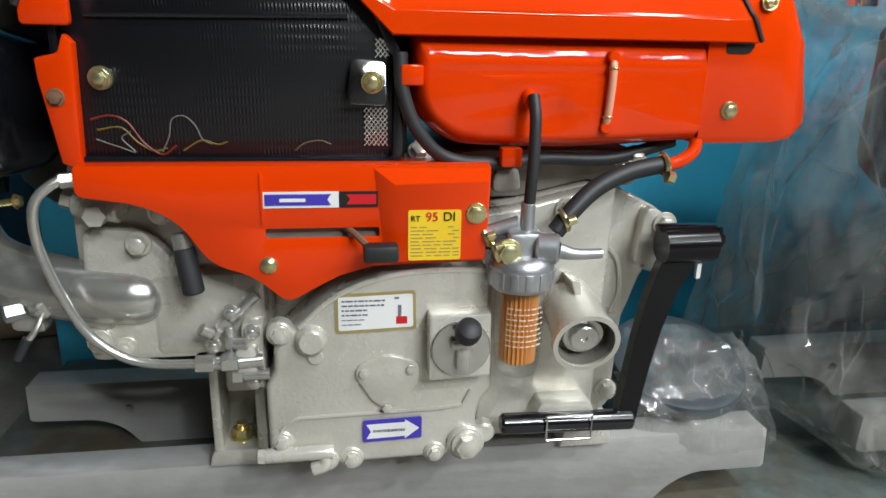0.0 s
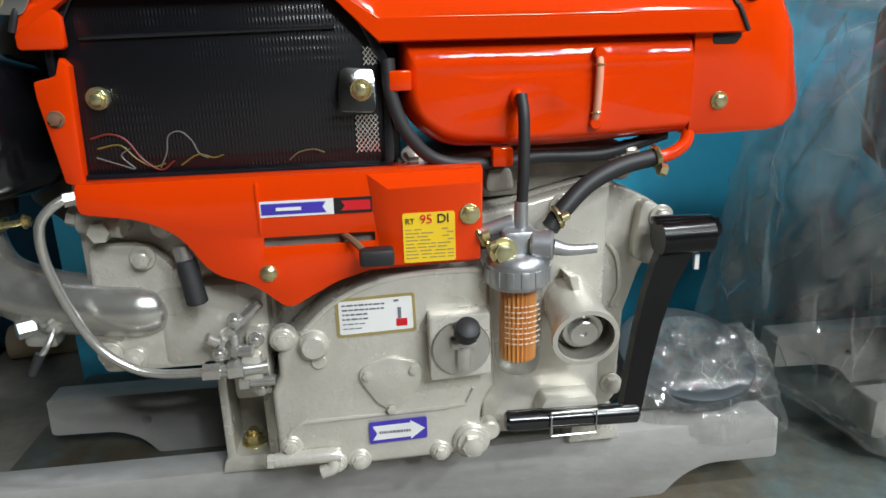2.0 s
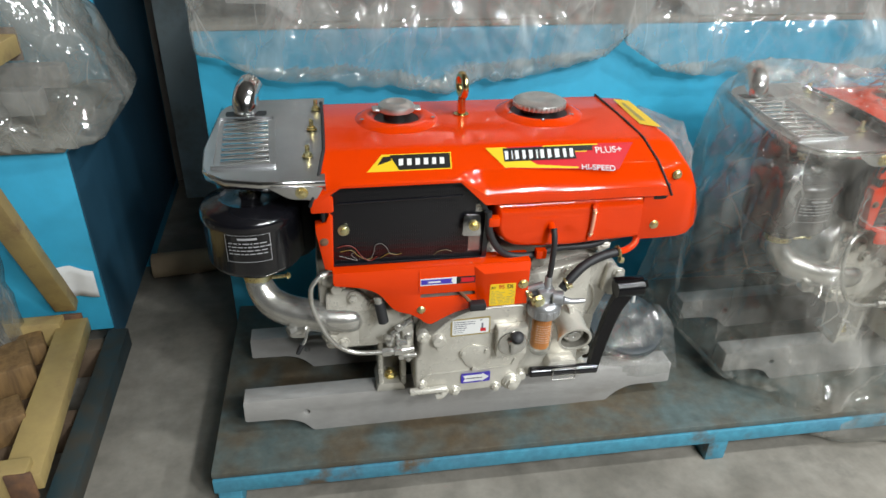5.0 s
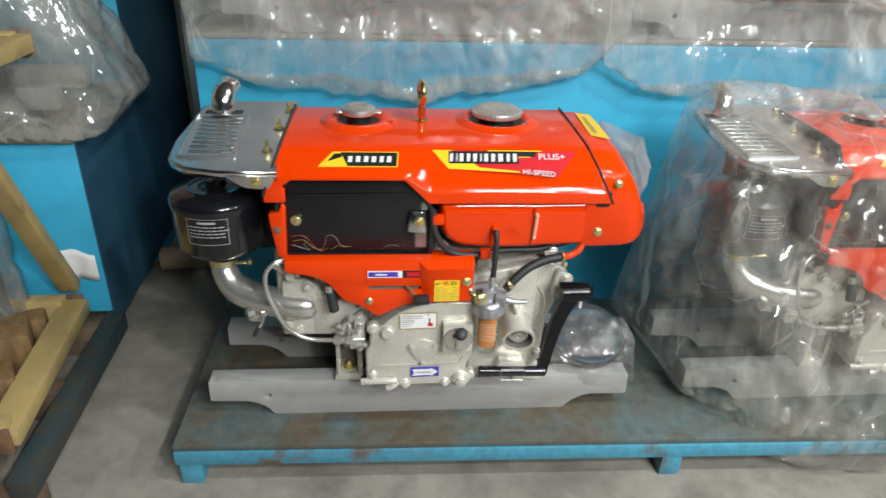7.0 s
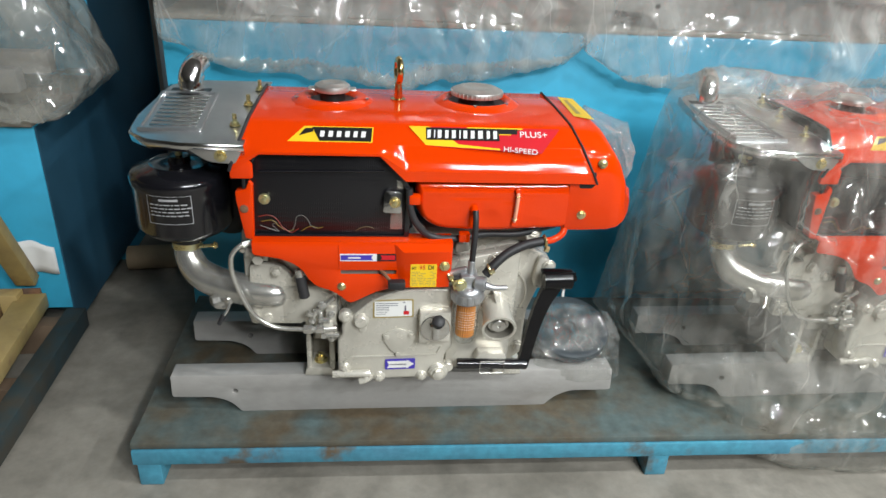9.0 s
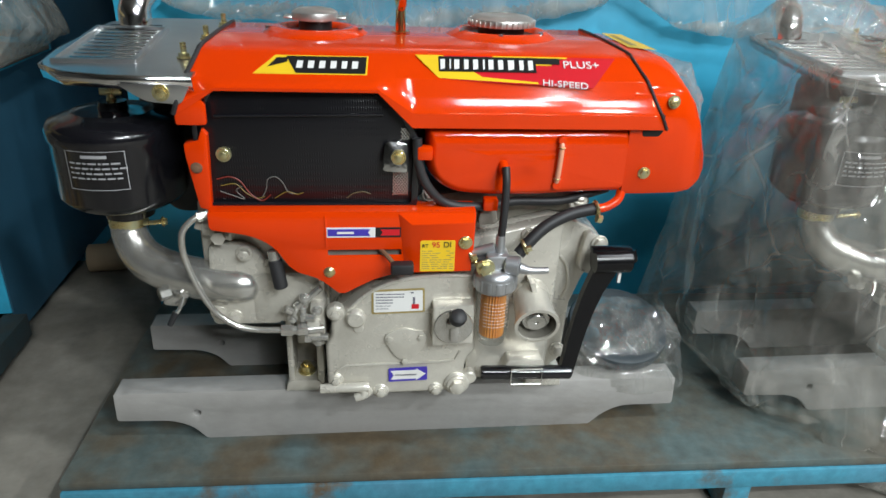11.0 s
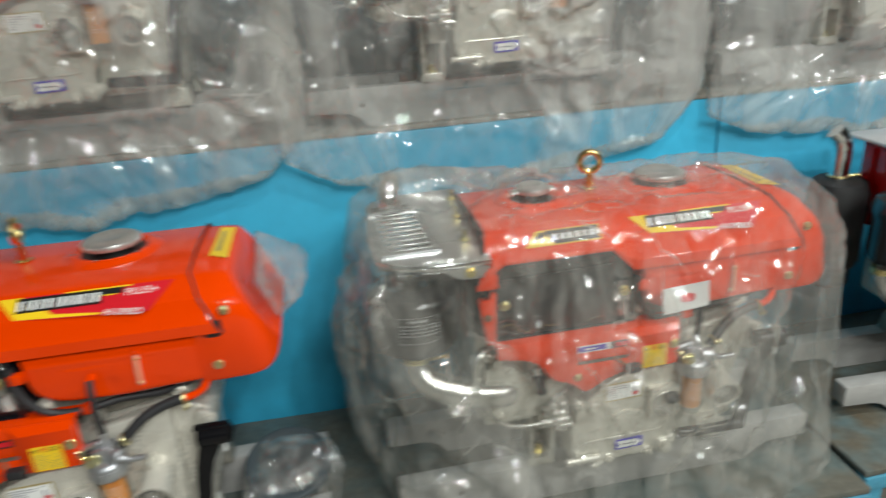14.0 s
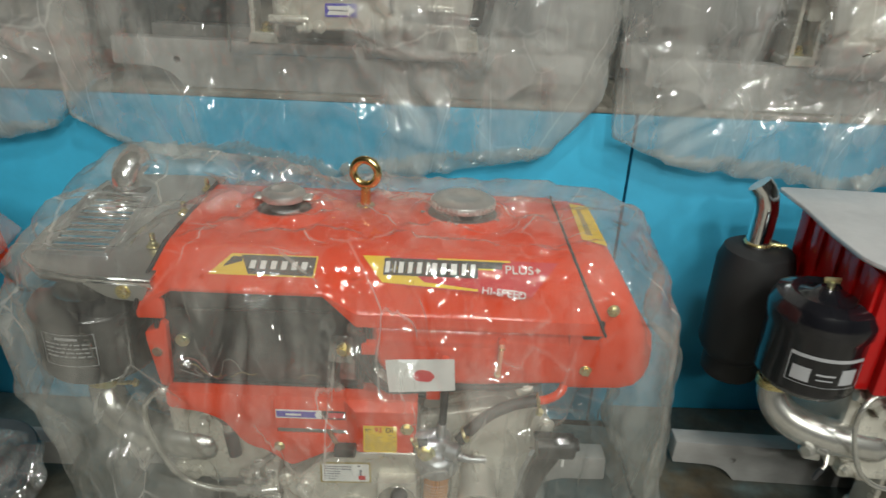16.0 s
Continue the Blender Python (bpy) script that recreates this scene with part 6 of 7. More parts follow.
def settle(start, slack, solids, rnd, steps, hold, fall, gap, patchy, pins, outer, bend):
    """Lets a slightly oversize sheet of film buckle and hang: a grid of points (rows, round, 3) whose threads
    are longer than the shape that it covers, with gravity and solid blocks."""
    nv, nu = start.shape[:2]
    idx = np.arange(nv * nu).reshape(nv, nu)
    P0 = start.reshape(-1, 3).copy()
    ph = Vector(rnd.uniform(0, 40, 3))
    field = np.array([noise.noise((Vector(p) + ph) * 6.0) for p in P0])
    both = (slack[0] + slack[1]) / 2
    sets = []
    for du, dv, stretch, stiff in ((1, 0, slack[0], 1.0), (0, 1, slack[1], 1.0), (1, 1, both, 0.7), (-1, 1, both, 0.7), (3, 0, slack[0] * 0.8, bend), (0, 3, slack[1] * 0.8, bend)):
        B2 = np.roll(idx, -du, axis=1)
        A2, B2 = idx[:nv - dv], B2[dv:]
        n = 2 if abs(du) + dv < 3 else 6
        for c in range(n):
            sel = (np.arange(nu) % n == c) if du else (np.arange(nv - dv) % n == c)
            ia, ib = (A2[:, sel], B2[:, sel]) if du else (A2[sel], B2[sel])
            ia, ib = ia.ravel(), ib.ravel()
            rest = np.linalg.norm(P0[ia] - P0[ib], axis=1) * (1 + stretch + patchy * field[ia])
            sets.append((ia, ib, rest, stiff * 0.5))
    Y = P0 + rnd.normal(size=P0.shape) * 0.0015
    last = Y.copy()
    held = [(np.flatnonzero((np.hypot(P0[:, 0] - x, P0[:, 1] - y) < r) & (P0[:, 2] > z - 0.1)), z) for x, y, z, r in pins]
    for it in range(steps):
        vel = (Y - last) * 0.90
        last = Y.copy()
        Y = Y + vel
        Y[:, 2] -= fall
        Y += hold * (P0 - Y)
        for ia, ib, rest, stiff in sets:
            d = Y[ib] - Y[ia]
            L = np.sqrt(np.einsum("ij,ij->i", d, d)) + 1e-9
            d *= (stiff * (L - rest) / L)[:, None]
            Y[ia] += d
            Y[ib] -= d
        for k, z in held:
            Y[k, 2] += (z - Y[k, 2]) * min(1.0, it / 30)
        if it % 2 or it > steps - 4:
            over = (Y - outer[2]) @ outer[0].T - outer[1]
            k = over.argmax(1)
            far = np.flatnonzero(over[np.arange(len(Y)), k] > 0)
            Y[far] -= outer[0][k[far]] * over[far, k[far]][:, None]
            hit = push_out(Y, solids, gap)
            last[hit] = last[hit] * 0.3 + Y[hit] * 0.7
    return Y.reshape(nv, nu, 3)


def refine(G, nv, nu):
    """The grid of offsets G on a finer grid of nv by nu points; it closes on itself along the second axis."""
    v, u = np.linspace(0, G.shape[0] - 1, nv), np.arange(nu) * G.shape[1] / nu
    i, j = np.minimum(v.astype(int), G.shape[0] - 2), u.astype(int)
    fv, fu = (v - i)[:, None, None], (u - j)[None, :, None]
    j2 = (j + 1) % G.shape[1]
    return (G[i][:, j] * (1 - fu) + G[i][:, j2] * fu) * (1 - fv) + (G[i + 1][:, j] * (1 - fu) + G[i + 1][:, j2] * fu) * fv


def plastic_cover(name, points, centre, label, mat, keep, seed=0, nu=240, nv=120, slack=(0.10, 0.06), sharp=60.0, group="plastic covers", solids=(), hold=0.012, steps=100, gap=0.004, patchy=0.05, pins=(), hem=2, coarse=4, creases=170, crease_size=1.0):
    """A thin film tented over the given outer points and left to buckle; keep(x, y, z) tells which of it is there."""
    nrm, off = hull_planes(points)
    c = np.array(centre)
    off = off - nrm @ c + 0.006
    rnd = np.random.RandomState(seed)

    def tent(rows, round_):
        U, V = np.meshgrid(np.linspace(0, 2 * np.pi, round_, endpoint=False), np.linspace(0.02, np.pi - 0.05, rows))
        D = np.stack([np.sin(V) * np.cos(U), np.sin(V) * np.sin(U), np.cos(V)], -1)
        inv = np.zeros(D.shape[:2])
        for n, o in zip(nrm, off):
            inv += np.clip(D @ n / o, 0, None) ** sharp
        return D, c + D / (inv ** (1.0 / sharp))[..., None]

    # large folds first, then smaller ones on them
    shift, rows, round_ = None, nv // coarse, nu // coarse
    for k, (sl, st, hd) in enumerate(((1.0, steps, hold), (0.5, steps // 2, 0.02), (0.35, 14, 0.05))):
        D, P = tent(rows, round_)
        start = P if shift is None else P + refine(shift, rows, round_)
        Y = settle(start, (slack[0] * sl, slack[1] * sl), solids, rnd, st, hd, 0.0001 if k == 0 else 0.00003, gap, patchy * sl, pins, (nrm, off + 0.003, c), (0.5, 0.2, 0.05)[k])
        shift = Y - P
        rows, round_ = (rows * 2, round_ * 2) if k == 0 and coarse > 2 else (nv, nu)
    ok = np.array([bool(keep(*p)) for p in P.reshape(-1, 3)])
    V3, D = Y.reshape(-1, 3), D.reshape(-1, 3)
    # straight sharp creases pressed into the film
    H = np.zeros(len(V3))
    pick = np.flatnonzero(ok)
    for k in range(creases):
        a = V3[rnd.choice(pick)]
        t = rnd.normal(size=3) * (1.0, 0.6, 1.0) + (0, 0, -0.8 if k % 3 else 0)
        span = crease_size * (0.05 + 0.32 * rnd.uniform() ** 2.5)
        w = max(0.007, span * rnd.uniform(0.05, 0.16))
        t = t / np.linalg.norm(t)
        n = np.cross(a - c, t)
        n = n / (np.linalg.norm(n) + 1e-9)
        q = V3 - a
        along = (q @ t) / span
        side = q @ n / w
        # one flank steep, the other wide
        side = np.where(side > 0, side * 2.0, -side)
        near = (side < 1) & (np.abs(along) < 1) & (np.einsum("ij,j->i", q, a - c) > -0.5 * np.dot(a - c, a - c))
        H[near] += rnd.choice((-1, -1, 1)) * rnd.uniform(0.18, 0.45) * w * (1 - side[near]) * (1 - along[near] ** 2)
    V3 = V3 + D * H[:, None]
    push_out(V3, solids, gap)
    idx = np.arange(nu * nv).reshape(nv, nu)
    nxt = np.roll(idx, -1, axis=1)
    quads = np.stack([idx[:-1], nxt[:-1], nxt[1:], idx[1:]], -1).reshape(-1, 4)
    quads = quads[ok[quads].all(1)]
    used = np.unique(quads)
    remap = np.full(nu * nv, -1)
    remap[used] = np.arange(len(used))
    verts = [tuple(v) for v in V3[used]] + [tuple(V3[:nu].mean(0))]
    faces = [tuple(f) for f in remap[quads].tolist()] + [(len(used), int(remap[k]), int(remap[(k + 1) % nu])) for k in range(nu)]
    me = bpy.data.meshes.new(name)
    me.from_pydata(verts, [], faces)
    me.shade_smooth()
    me.materials.append(mat)
    ob = tagged(new(name, me), label, "plastic cover", group)
    if hem:
        # the doubled edge along the mouth of the bag
        core = ok.reshape(nv, nu)
        for k in range(hem):
            core = core & np.roll(core, 1, 1) & np.roll(core, -1, 1) & np.vstack([core[1:], core[-1:]])
        rim = quads[~core.reshape(-1)[quads].all(1)]
        used = np.unique(rim)
        remap[used] = np.arange(len(used))
        h = bpy.data.meshes.new("hem")
        h.from_pydata([tuple(v) for v in V3[used] + D[used] * 0.0015], [], [tuple(f) for f in remap[rim].tolist()])
        h.shade_smooth()
        h.materials.append(mat)
        e = new("hem", h)
        e.parent = ob
        tagged(e, "doubled film edge at the bag's mouth")
    return ob


def in_engine(m, pts):
    return [m @ Vector(p) for p in pts]


ENGINE_TOPS = [(-0.245, -0.052, 0.549), (0.285, -0.052, 0.549), (0.01, -0.062, 0.545), (0.04, -0.10, 0.36), (-0.372, 0.19, 0.612), (-0.335, 0.215, 0.619), (-0.225, -0.012, 0.578), (-0.26, -0.068, 0.500), (0.265, -0.012, 0.580), (0.315, -0.066, 0.505), (0.27, 0.23, 0.580), (0.335, 0.10, 0.578), (0.335, 0.22, 0.572), (-0.22, 0.25, 0.575),
               (0.385, -0.045, 0.470), (0.385, 0.235, 0.490), (-0.428, -0.035, 0.545), (-0.452, 0.03, 0.470), (-0.425, -0.055, 0.440), (-0.43, 0.20, 0.575),
               (0.400, -0.03, 0.500), (0.400, 0.10, 0.530), (0.400, -0.02, 0.42), (0.10, -0.128, 0.37), (0.10, -0.128, 0.24), (0.13, -0.125, 0.30), (0.375, 0.0, 0.548), (0.375, 0.15, 0.565)]

m2 = wrapped.matrix_basis.copy()
for ch in wrapped.children:
    if ch.name.startswith("lifting_eye"):
        ch.matrix_basis = Matrix.Translation((-0.003, 0.128, 0)) @ Matrix.Rotation(radians(68), 4, "Z") @ Matrix.Translation((0.003, -0.128, 0.004))
pts = in_engine(m2, ENGINE_TOPS) + [Vector(p) for p in (
    (0.435, 0.66, 0.48), (0.440, 0.66, 0.33), (0.455, 0.66, 0.22), (0.50, 0.61, 0.13), (0.46, 0.90, 0.12), (0.47, 0.80, 0.40), (0.60, 0.505, 0.07),
    (0.71, 0.465, -0.010), (0.785, 0.445, -0.022), (0.915, 0.440, -0.024), (1.10, 0.446, -0.02), (1.26, 0.468, 0.03), (1.375, 0.60, 0.15), (1.365, 0.60, 0.20),
    (1.372, 0.65, 0.45), (1.335, 0.70, 0.585), (1.36, 0.85, 0.45), (1.34, 0.51, 0.10), (1.36, 0.97, 0.10), (0.55, 0.97, 0.09), (1.2, 0.985, 0.09))]
plastic_cover("plastic_cover", pts, (0.90, 0.72, 0.26), "crumpled clear plastic bag over the wrapped orange engine", M_film,
              lambda x, y, z: z > (0.088 if y > 0.50 else FLOOR_Z + 0.006), 3, 420, 210, (0.10, 0.05), hold=0.009, creases=200, pins=((0.913, 0.700, 0.656, 0.014),),
              solids=engine_solids(m2) + [plain_solid(-0.5, 1.385, 0.50, 1.02, -0.02, PALLET_Z), plain_solid(-1, 3, 1.022, 1.6, 0, 0.7), plain_solid(-1, 3, -1, 1, -0.2, FLOOR_Z)])
bm = B()
prism(bm, [(0.957, 0.538), (1.041, 0.542), (1.044, 0.496), (0.962, 0.490)], 0.496, 0.4965)
tag = thing("paper_tag", "white card tag with a small red emblem, stuck on the plastic", "tag")
part("card", bm, M_paper, tag)
bm = B()
prism(bm, [(0.990, 0.517, 0.004), (0.998, 0.526, 0.004), (1.012, 0.524, 0.004), (1.019, 0.516, 0.004), (1.012, 0.508), (0.996, 0.509)], 0.4952, 0.4958)
part("emblem", bm, M_redink, tag)

for x, low, seed in ((-0.030, 0.612, 5), (0.845, 0.603, 7), (1.797, 0.615, 9)):
    me = pose(x, 1.045, SHELF_Z + 0.009)
    pts = in_engine(me, ENGINE_TOPS) + [Vector((x + a, b, c)) for a, b, c in (
        (-0.475, 0.985, 0.88), (-0.465, 0.990, 0.70), (-0.36, 0.992, low + 0.035), (-0.20, 0.990, low + 0.008), (0.0, 0.985, low), (0.20, 0.988, low + 0.010), (0.36, 0.992, low + 0.06), (0.445, 0.990, 0.76), (0.455, 0.985, 0.92),
        (0.0, 0.945, 0.90), (0.1, 0.935, 1.0), (-0.3, 0.955, 1.05), (-0.47, 1.30, 0.75), (0.44, 1.30, 0.75), (-0.49, 1.10, 1.1), (0.43, 1.1, 1.2))]
    plastic_cover("plastic_cover", pts, (x, 1.10, 1.0), "clear plastic bag over an engine, hanging over the bench edge", M_film_bench,
                  lambda X, Y, Z: Y < 1.022 and Z > 0.4 or Z > SHELF_Z + 0.015, seed, 300, 150, (0.06, 0.07), hold=0.008, creases=220, solids=engine_solids(me) + [plain_solid(-1, 4, 1.022, 1.75, 0, SHELF_Z + 0.010)])

# wrapped machine on the cabinet ledge
left = copy_thing(main_engine, pose(-1.245, 1.05, 0.5215, 0, 0, 2))
tagged(left, "orange diesel engine under cloudy plastic, on the cabinet ledge")
ml = left.matrix_basis.copy()
pts = in_engine(ml, ENGINE_TOPS) + [Vector(p) for p in ((-0.655, 0.975, 0.615), (-0.655, 1.05, 0.60), (-0.70, 0.965, 0.545), (-0.76, 0.962, 0.528), (-0.95, 0.955, 0.53), (-1.7, 0.955, 0.53), (-1.7, 1.34, 0.53), (-0.70, 1.30, 0.56), (-0.80, 0.96, 0.78), (-0.80, 1.3, 0.85))]
plastic_cover("plastic_cover", pts, (-1.15, 1.15, 0.72), "cloudy grey plastic bag over an engine on the cabinet ledge", M_film_thick,
              lambda X, Y, Z: Z > 0.526, 12, 220, 100, (0.14, 0.10), solids=engine_solids(ml))


# flywheel disc wrapped in film on the skid
m1 = main_engine.matrix_basis.copy()
disc = thing("flywheel_disc", "dark round disc in crumpled plastic film, lying on the skid end", "disc", m1 @ pose(0.350, 0.089, 0.112, 19, 0, 0))
bm = B()
lathe(bm, [(0, 0.001), (0.074, 0.001), (0.079, 0.004), (0.080, 0.016), (0.078, 0.020), (0.073, 0.022), (0.064, 0.020), (0.034, 0.020), (0.031, 0.022), (0.012, 0.022), (0.010, 0.019), (0, 0.019)], (0, 0, 0), (0, 0, 1), 40)
part("disc", bm, material("grey_plastic_disc", (0.040, 0.052, 0.060), 0.5, color2=(0.030, 0.040, 0.046), scale=18), disc, "dark grey round disc")
wrap_pts = [((0.083 + 0.005 * math.sin(3 * a)) * math.cos(a), 0.084 * math.sin(a), z) for a in [2 * math.pi * i / 14 for i in range(14)] for z in (-0.004, 0.023)] + [(-0.075, -0.075, -0.008), (0.078, -0.080, -0.006), (0.0, -0.098, -0.012), (0.06, -0.098, -0.014), (0.096, 0.0, 0.010), (0.066, 0.066, 0.030)]
film = plastic_cover("film_wrap", [Vector(p) for p in wrap_pts], (0, 0, 0.010), "", M_film_wrap, lambda x, y, z: z > -0.012, 21, 150, 80, (0.004, 0.004), patchy=0.02, creases=70, crease_size=0.22, solids=[plain_solid(-0.057, 0.057, -0.057, 0.057, -0.05, 0.023)], gap=0.001, steps=60, hem=0)
del film["category"], film["group"]
film.parent = disc
tagged(film, "crumpled clear film")

# loose film behind the tank end
pts = [m1 @ Vector(p) for p in ((0.365, 0.05, 0.520), (0.36, 0.19, 0.540), (0.385, 0.12, 0.445), (0.388, 0.05, 0.465), (0.424, 0.12, 0.492), (0.414, 0.09, 0.47), (0.418, 0.15, 0.525), (0.372, 0.19, 0.455), (0.428, 0.17, 0.500))]
plastic_cover("plastic_scrap", pts, tuple(m1 @ Vector((0.395, 0.12, 0.48))), "crumpled scrap of clear film on the tank end", M_film_scrap, lambda x, y, z: True, 31, 90, 50, (0.10, 0.10), steps=60, hem=0, creases=40, crease_size=0.2)


# ---- the red engine ----
def red_engine(m):
    e = thing("diesel_engine", "red diesel engine with grey top plate on skid beams, unwrapped", "engine", None, "diesel engines")
    skid_beam(e, 0.0, 0.038)
    skid_beam(e, 0.185, 0.223)
    head(e)
    pump(e)
    gear_case(e)
    crankcase(e)
    lower_panel(e, M_red)
    bm = B()
    box(bm, -0.285, 0.30, -0.035, 0.225, 0.375, 0.565, 0.006)
    hood = part("hood", bm, M_red, e, "red ribbed sheet-metal hood")
    for i in range(5):
        y = -0.012 + i * 0.052
        bm = B()
        prism(bm, [(y - 0.014, 0.382), (y + 0.014, 0.382), (y + 0.014, 0.552), (y - 0.014, 0.552)], -0.291, -0.283, 0.003, axis="x")
        part("rib", bm, M_red, hood)
    bm = B()
    box(bm, -0.262, -0.228, -0.050, -0.034, 0.378, 0.556, 0.003)
    part("corner_post", bm, M_red, hood)
    bm = B()
    box(bm, -0.226, 0.03, -0.048, -0.034, 0.392, 0.545, 0.003)
    g = part("grille_panel", bm, M_mesh, e, "black mesh screen")
    bm = B()
    hexbolt(bm, (-0.200, -0.048, 0.450), r=0.007, h=0.005)
    part("bolt", bm, M_zinc, g)
    bm = B()
    out = [(-0.322, 0.245, 0.01), (-0.318, 0.16, 0.02), (-0.322, 0.05), (-0.318, -0.035, 0.03), (-0.285, -0.068, 0.02), (0.05, -0.066), (0.05, -0.03, 0.02), (-0.10, -0.02, 0.02), (-0.165, 0.05, 0.03), (-0.165, 0.15, 0.03), (-0.10, 0.21, 0.02), (-0.08, 0.245)]
    prism(bm, out, 0.5665, 0.5745, 0.003, axis="z")
    part("top_plate", bm, M_plate, e, "grey cast top plate")
    bm = B()
    box(bm, -0.16, 0.30, -0.030, 0.222, 0.5655, 0.572, 0.003)
    part("hood_top", bm, M_red, hood)
    bm = B()
    lathe(bm, [(0.060, 0), (0.056, 0.004), (0.045, 0.006), (0.040, 0.001)], (-0.085, 0.11, 0.5742), (0, 0, 1), 36)
    part("filler_dish", bm, M_red, e)
    bm = B()
    lathe(bm, [(0.022, 0.575), (0.024, 0.584), (0.035, 0.585), (0.036, 0.592), (0.030, 0.597), (0.016, 0.598), (0, 0.597)], (-0.085, 0.11, 0), (0, 0, 1), 30)
    part("radiator_cap", bm, M_chrome, e, "bright metal cap")
    # air cleaner
    c = Vector((-0.322, 0.020, 0))
    bm = B()
    lathe(bm, [(0, 0.352), (0.040, 0.352), (0.060, 0.356), (0.068, 0.366), (0.068, 0.372), (0.0702, 0.376), (0.0702, 0.452), (0.073, 0.457), (0.073, 0.476), (0.066, 0.491), (0.048, 0.499), (0.038, 0.494), (0.020, 0.498), (0.012, 0.507), (0, 0.508)], c, (0, 0, 1), 40)
    a = part("air_cleaner", bm, M_black, e, "glossy black round air cleaner")
    bm = B()
    cyl(bm, c + Vector((0, 0, 0.507)), c + Vector((0, 0, 0.515)), 0.005)
    box(bm, c.x - 0.012, c.x + 0.012, c.y - 0.002, c.y + 0.002, 0.512, 0.522, 0.002)
    part("wing_nut", bm, M_zinc, a)

    def curved(bm, a0, a1, z0, z1, r=0.0706, n=8):
        for i in range(n):
            p = [(c.x + r * math.sin(b), c.y - r * math.cos(b)) for b in (lerp(a0, a1, i / n), lerp(a0, a1, (i + 1) / n))]
            bm.faces.new([bm.verts.new((*p[0], z0)), bm.verts.new((*p[1], z0)), bm.verts.new((*p[1], z1)), bm.verts.new((*p[0], z1))])
    bm = B()
    for args in ((-0.85, 0.60, 0.385, 0.3858), (-0.85, -0.835, 0.385, 0.432), (0.585, 0.60, 0.385, 0.432)):
        curved(bm, *args)
    part("label_border", bm, M_print, a)
    bm = B()
    curved(bm, -0.85, 0.60, 0.4265, 0.432)
    part("label_heading", bm, M_print, a, "white printed heading band")
    for a0, a1, z0, z1 in ((-0.76, -0.42, 0.390, 0.412), (0.14, 0.46, 0.391, 0.416), (-0.32, 0.04, 0.4035, 0.4065), (-0.30, 0.02, 0.396, 0.398)):
        bm = B()
        curved(bm, a0, a1, z0, z1, n=5)
        part("pictogram", bm, M_print, a)
    # silencer with chromed elbow
    bm = B()
    lathe(bm, [(0, 0.235), (0.042, 0.235), (0.048, 0.242), (0.048, 0.275), (0.056, 0.285), (0.062, 0.298), (0.062, 0.455), (0.055, 0.477), (0.045, 0.483), (0, 0.484)], (-0.345, 0.205, 0), (0, 0, 1), 32)
    part("silencer", bm, M_matt, e, "matt black round silencer")
    bm = B()
    tube(bm, [(-0.350, 0.205, 0.48), (-0.350, 0.205, 0.53), (-0.351, 0.205, 0.552), (-0.357, 0.208, 0.574), (-0.368, 0.212, 0.588)], 0.0195, 20)
    el = part("exhaust_elbow", bm, M_chrome, e, "chromed exhaust elbow")
    bm = B()
    torus(bm, (-0.350, 0.205, 0.489), (0, 0, 1), 0.0195, 0.003, 24, 8)
    cyl(bm, (-0.332, 0.198, 0.489), (-0.310, 0.19, 0.491), 0.004)
    part("clamp", bm, M_zinc, el)
    e.matrix_world = m
    return e


red = red_engine(pose(1.885, 0.600, PALLET_Z, 0, 0, -3.0))


# ---- crate and odds beside the cabinet ----
lp = thing("pallet", "dirty dark timber pallet under the crate", "pallet", None, "floor pallets")
for i in range(8):
    x1 = -0.872 - i * 0.13
    bm = B()
    box(bm, x1 - 0.105, x1, 0.44, 0.975, 0.058, 0.078, 0.002)
    part("plank", bm, M_shelf if i % 3 == 1 else M_darkwood, lp)
for y in (0.445, 0.70, 0.93):
    bm = B()
    box(bm, -1.9, -0.787 if y > 0.5 else -0.744, y, y + 0.04, FLOOR_Z, 0.0575 if y > 0.5 else 0.0295, 0.002)
    part("runner", bm, M_darkwood, lp)
bm = B()
box(bm, -0.785, -0.7425, 0.438, 0.975, 0.030, 0.078, 0.002)
part("edge_strip", bm, material("dull_blue_rail", (0.018, 0.040, 0.048), 0.6, color2=(0.045, 0.04, 0.03), scale=12), lp, "dull blue side rail")

crate = thing("crate_frame", "open crate frame of yellow-painted bars with rusty ends", "crate")
M_yellowbar = material("yellow_bar_paint", (0.42, 0.31, 0.12), 0.5, color2=(0.33, 0.24, 0.10), scale=9, bump=0.2, grime=(0.22, 0.14, 0.07), gscale=14, gcut=(0.58, 0.75))


def bar(a, b, w, h, name="rail", mat=None):
    a, b = Vector(a), Vector(b)
    bm = B()
    box(bm, -w / 2, w / 2, -h / 2, h / 2, 0, (b - a).length, 0.003)
    q = (b - a).to_track_quat("Z", "Y").to_matrix().to_4x4()
    bm.transform(Matrix.Translation(a) @ q)
    return part(name, bm, mat or M_yellowbar, crate)


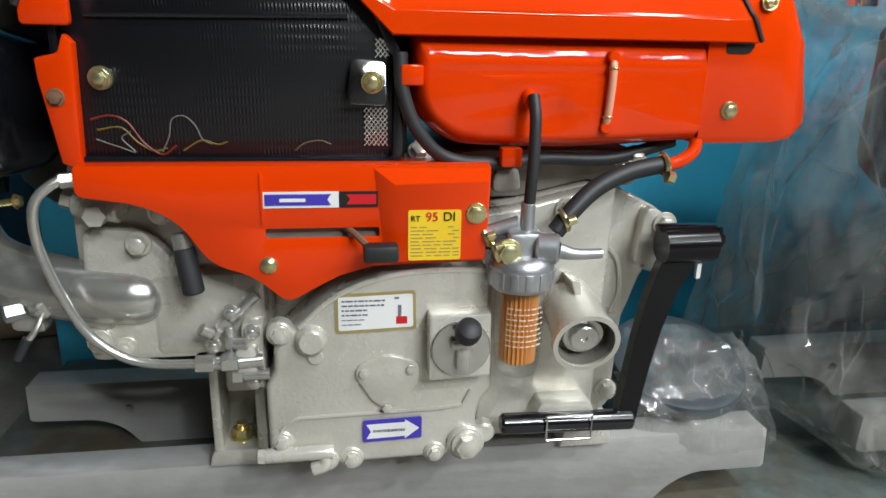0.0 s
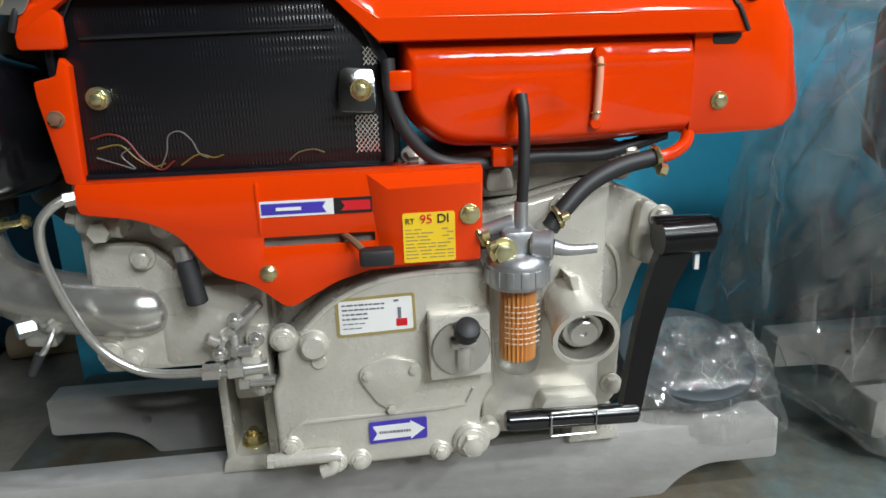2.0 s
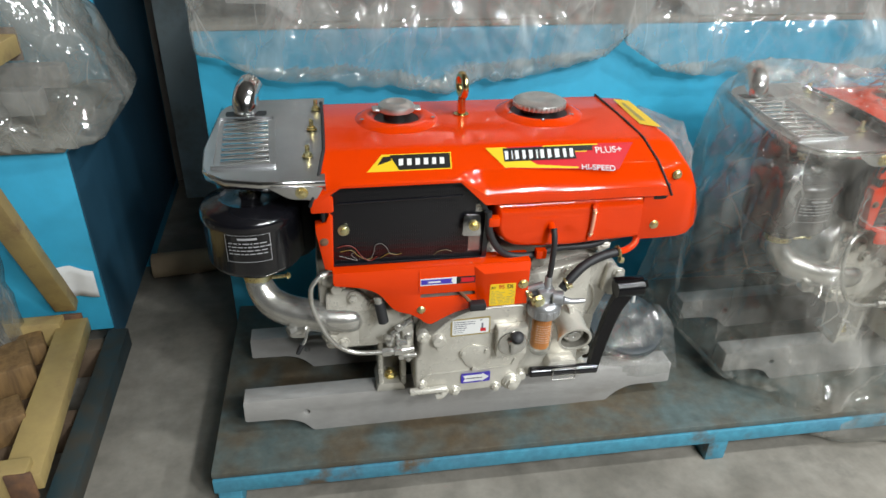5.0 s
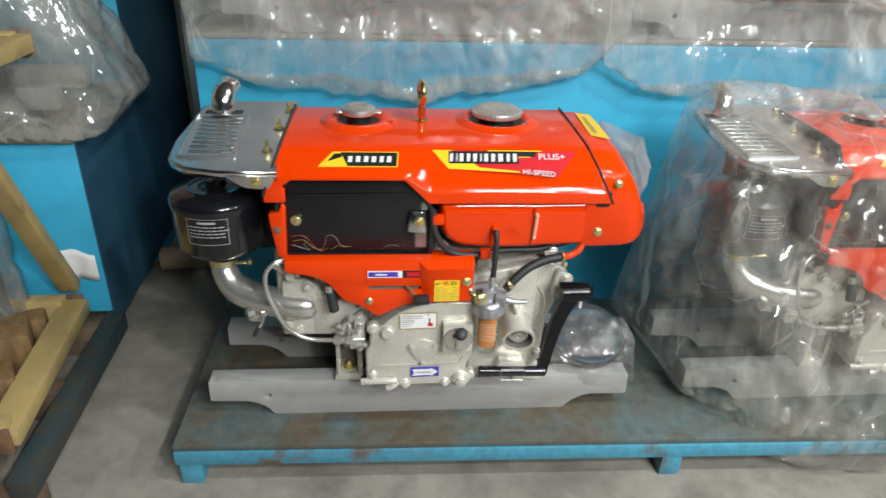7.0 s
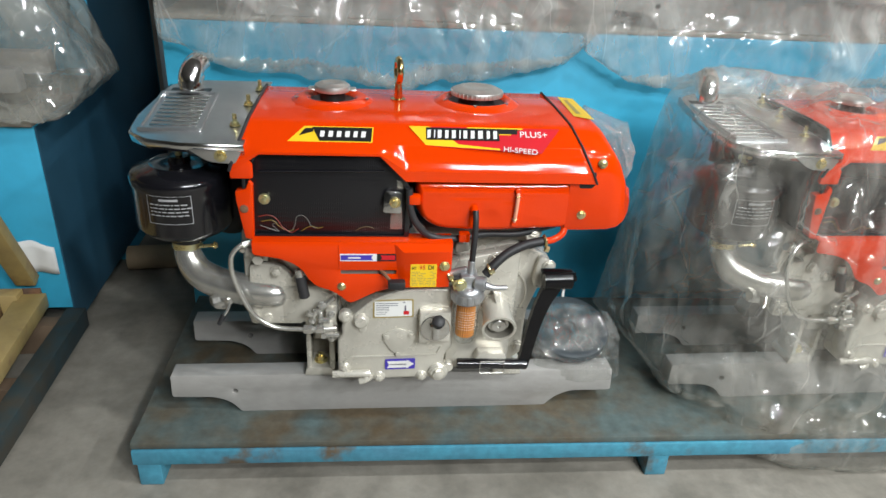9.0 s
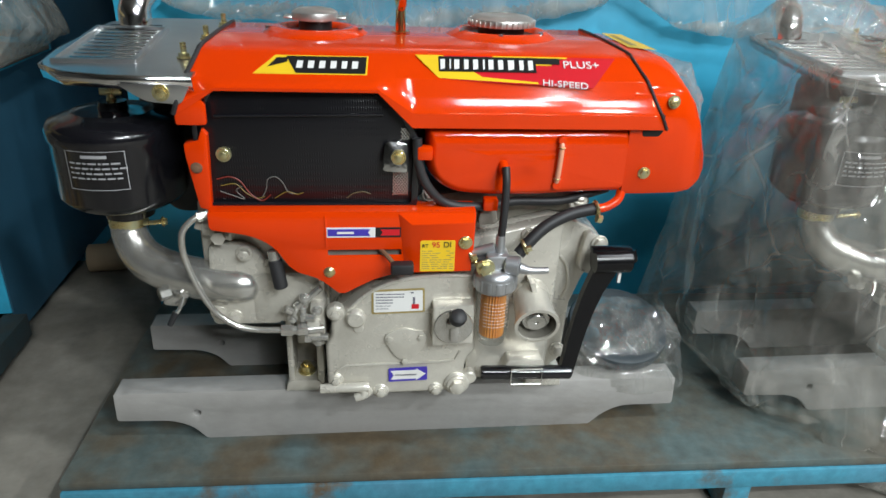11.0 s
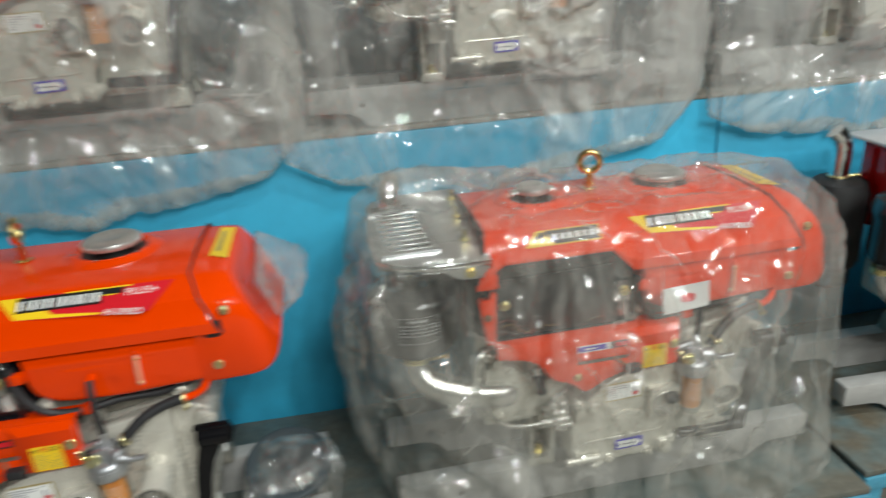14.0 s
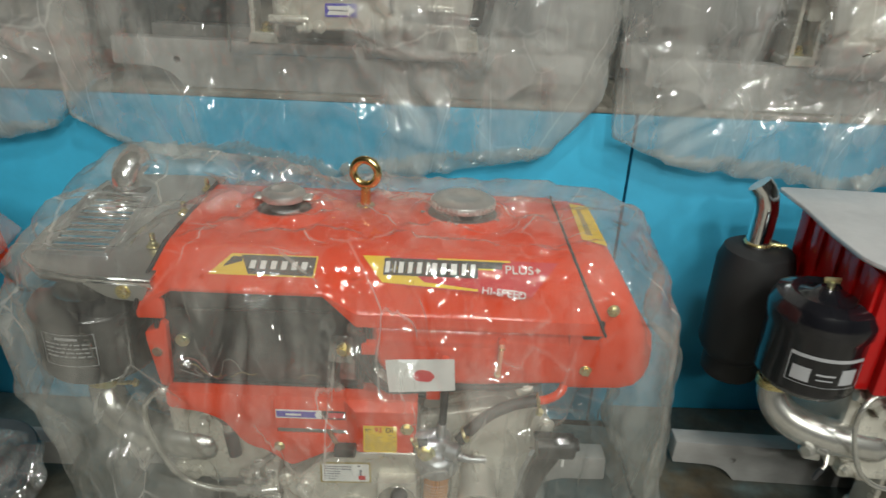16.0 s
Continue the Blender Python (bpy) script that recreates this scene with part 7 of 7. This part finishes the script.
bar((-0.842, 0.955, 0.112), (-0.812, 0.505, 0.112), 0.060, 0.035)
bar((-0.800, 0.520, 0.112), (-1.75, 0.520, 0.112), 0.035, 0.060)
bar((-0.86, 0.94, 0.112), (-1.75, 0.94, 0.112), 0.035, 0.060)
bar((-0.855, 0.975, 0.150), (-0.862, 0.690, 0.745), 0.045, 0.028, "brace")
bar((-0.815, 0.955, 0.725), (-0.850, 0.530, 0.725), 0.045, 0.035)
bar((-0.820, 0.945, 0.725), (-1.75, 0.945, 0.725), 0.035, 0.045)
for x, y, z in ((-0.812, 0.502, 0.112), (-0.8135, 0.957, 0.725), (-0.844, 0.958, 0.112)):
    bm = B()
    box(bm, x - 0.022, x + 0.020, y - 0.004, y + 0.004, z - 0.030, z + 0.028, 0.002)
    part("end_plate", bm, M_rust, crate, "rusty end plate")
for x, y, w, d, h in ((-0.905, 0.66, 0.10, 0.07, 0.06), (-0.92, 0.80, 0.08, 0.10, 0.08), (-1.03, 0.58, 0.12, 0.06, 0.05), (-0.93, 0.885, 0.09, 0.06, 0.05)):
    bm = B()
    box(bm, -w / 2, w / 2, -d / 2, d / 2, 0, h, 0.006)
    solo("wooden_block", bm, M_wood, "rough brown wooden block lying in the crate", "block", "blocks in the crate", m=pose(x, y, 0.0785, 0, 0, 17 * x * 10 % 60))
bm = B()
box(bm, -1.65, -0.955, 0.56, 0.92, 0.0785, 0.56, 0.03, 3)
solo("wrapped_machine", bm, M_matt, "dark machine body standing in the crate under plastic", "machine")
pts = [Vector(p) for p in ((-0.94, 0.545, 0.10), (-0.94, 0.93, 0.10), (-1.67, 0.545, 0.10), (-1.67, 0.93, 0.10), (-0.945, 0.55, 0.54), (-0.945, 0.925, 0.54), (-1.66, 0.55, 0.56), (-1.66, 0.925, 0.57), (-1.3, 0.74, 0.60))]
plastic_cover("plastic_cover", pts, (-1.3, 0.74, 0.33), "dull grey plastic bag over the machine in the crate", M_film_thick, lambda x, y, z: z > 0.09, 17, 160, 90, steps=60)
bm = B()
n = 14
rings = []
for i in range(n + 1):
    u = i / n
    rings.append([Vector((-0.885 + 0.10 * u, 0.984 - 0.006 * math.sin(u * 9) * 0.5 - 0.003, z + 0.006 * math.sin(3 * u + z * 30) - 0.02 * abs(u - 0.55))) for z in (0.246, 0.225, 0.205, 0.185, 0.168)])
loft(bm, rings, cap=False, closed=False)
p = solo("paper_sheet", bm, M_paper, "crumpled white paper stuck on the blue cabinet", "paper")
p.modifiers.new("thickness", "SOLIDIFY").thickness = 0.0008
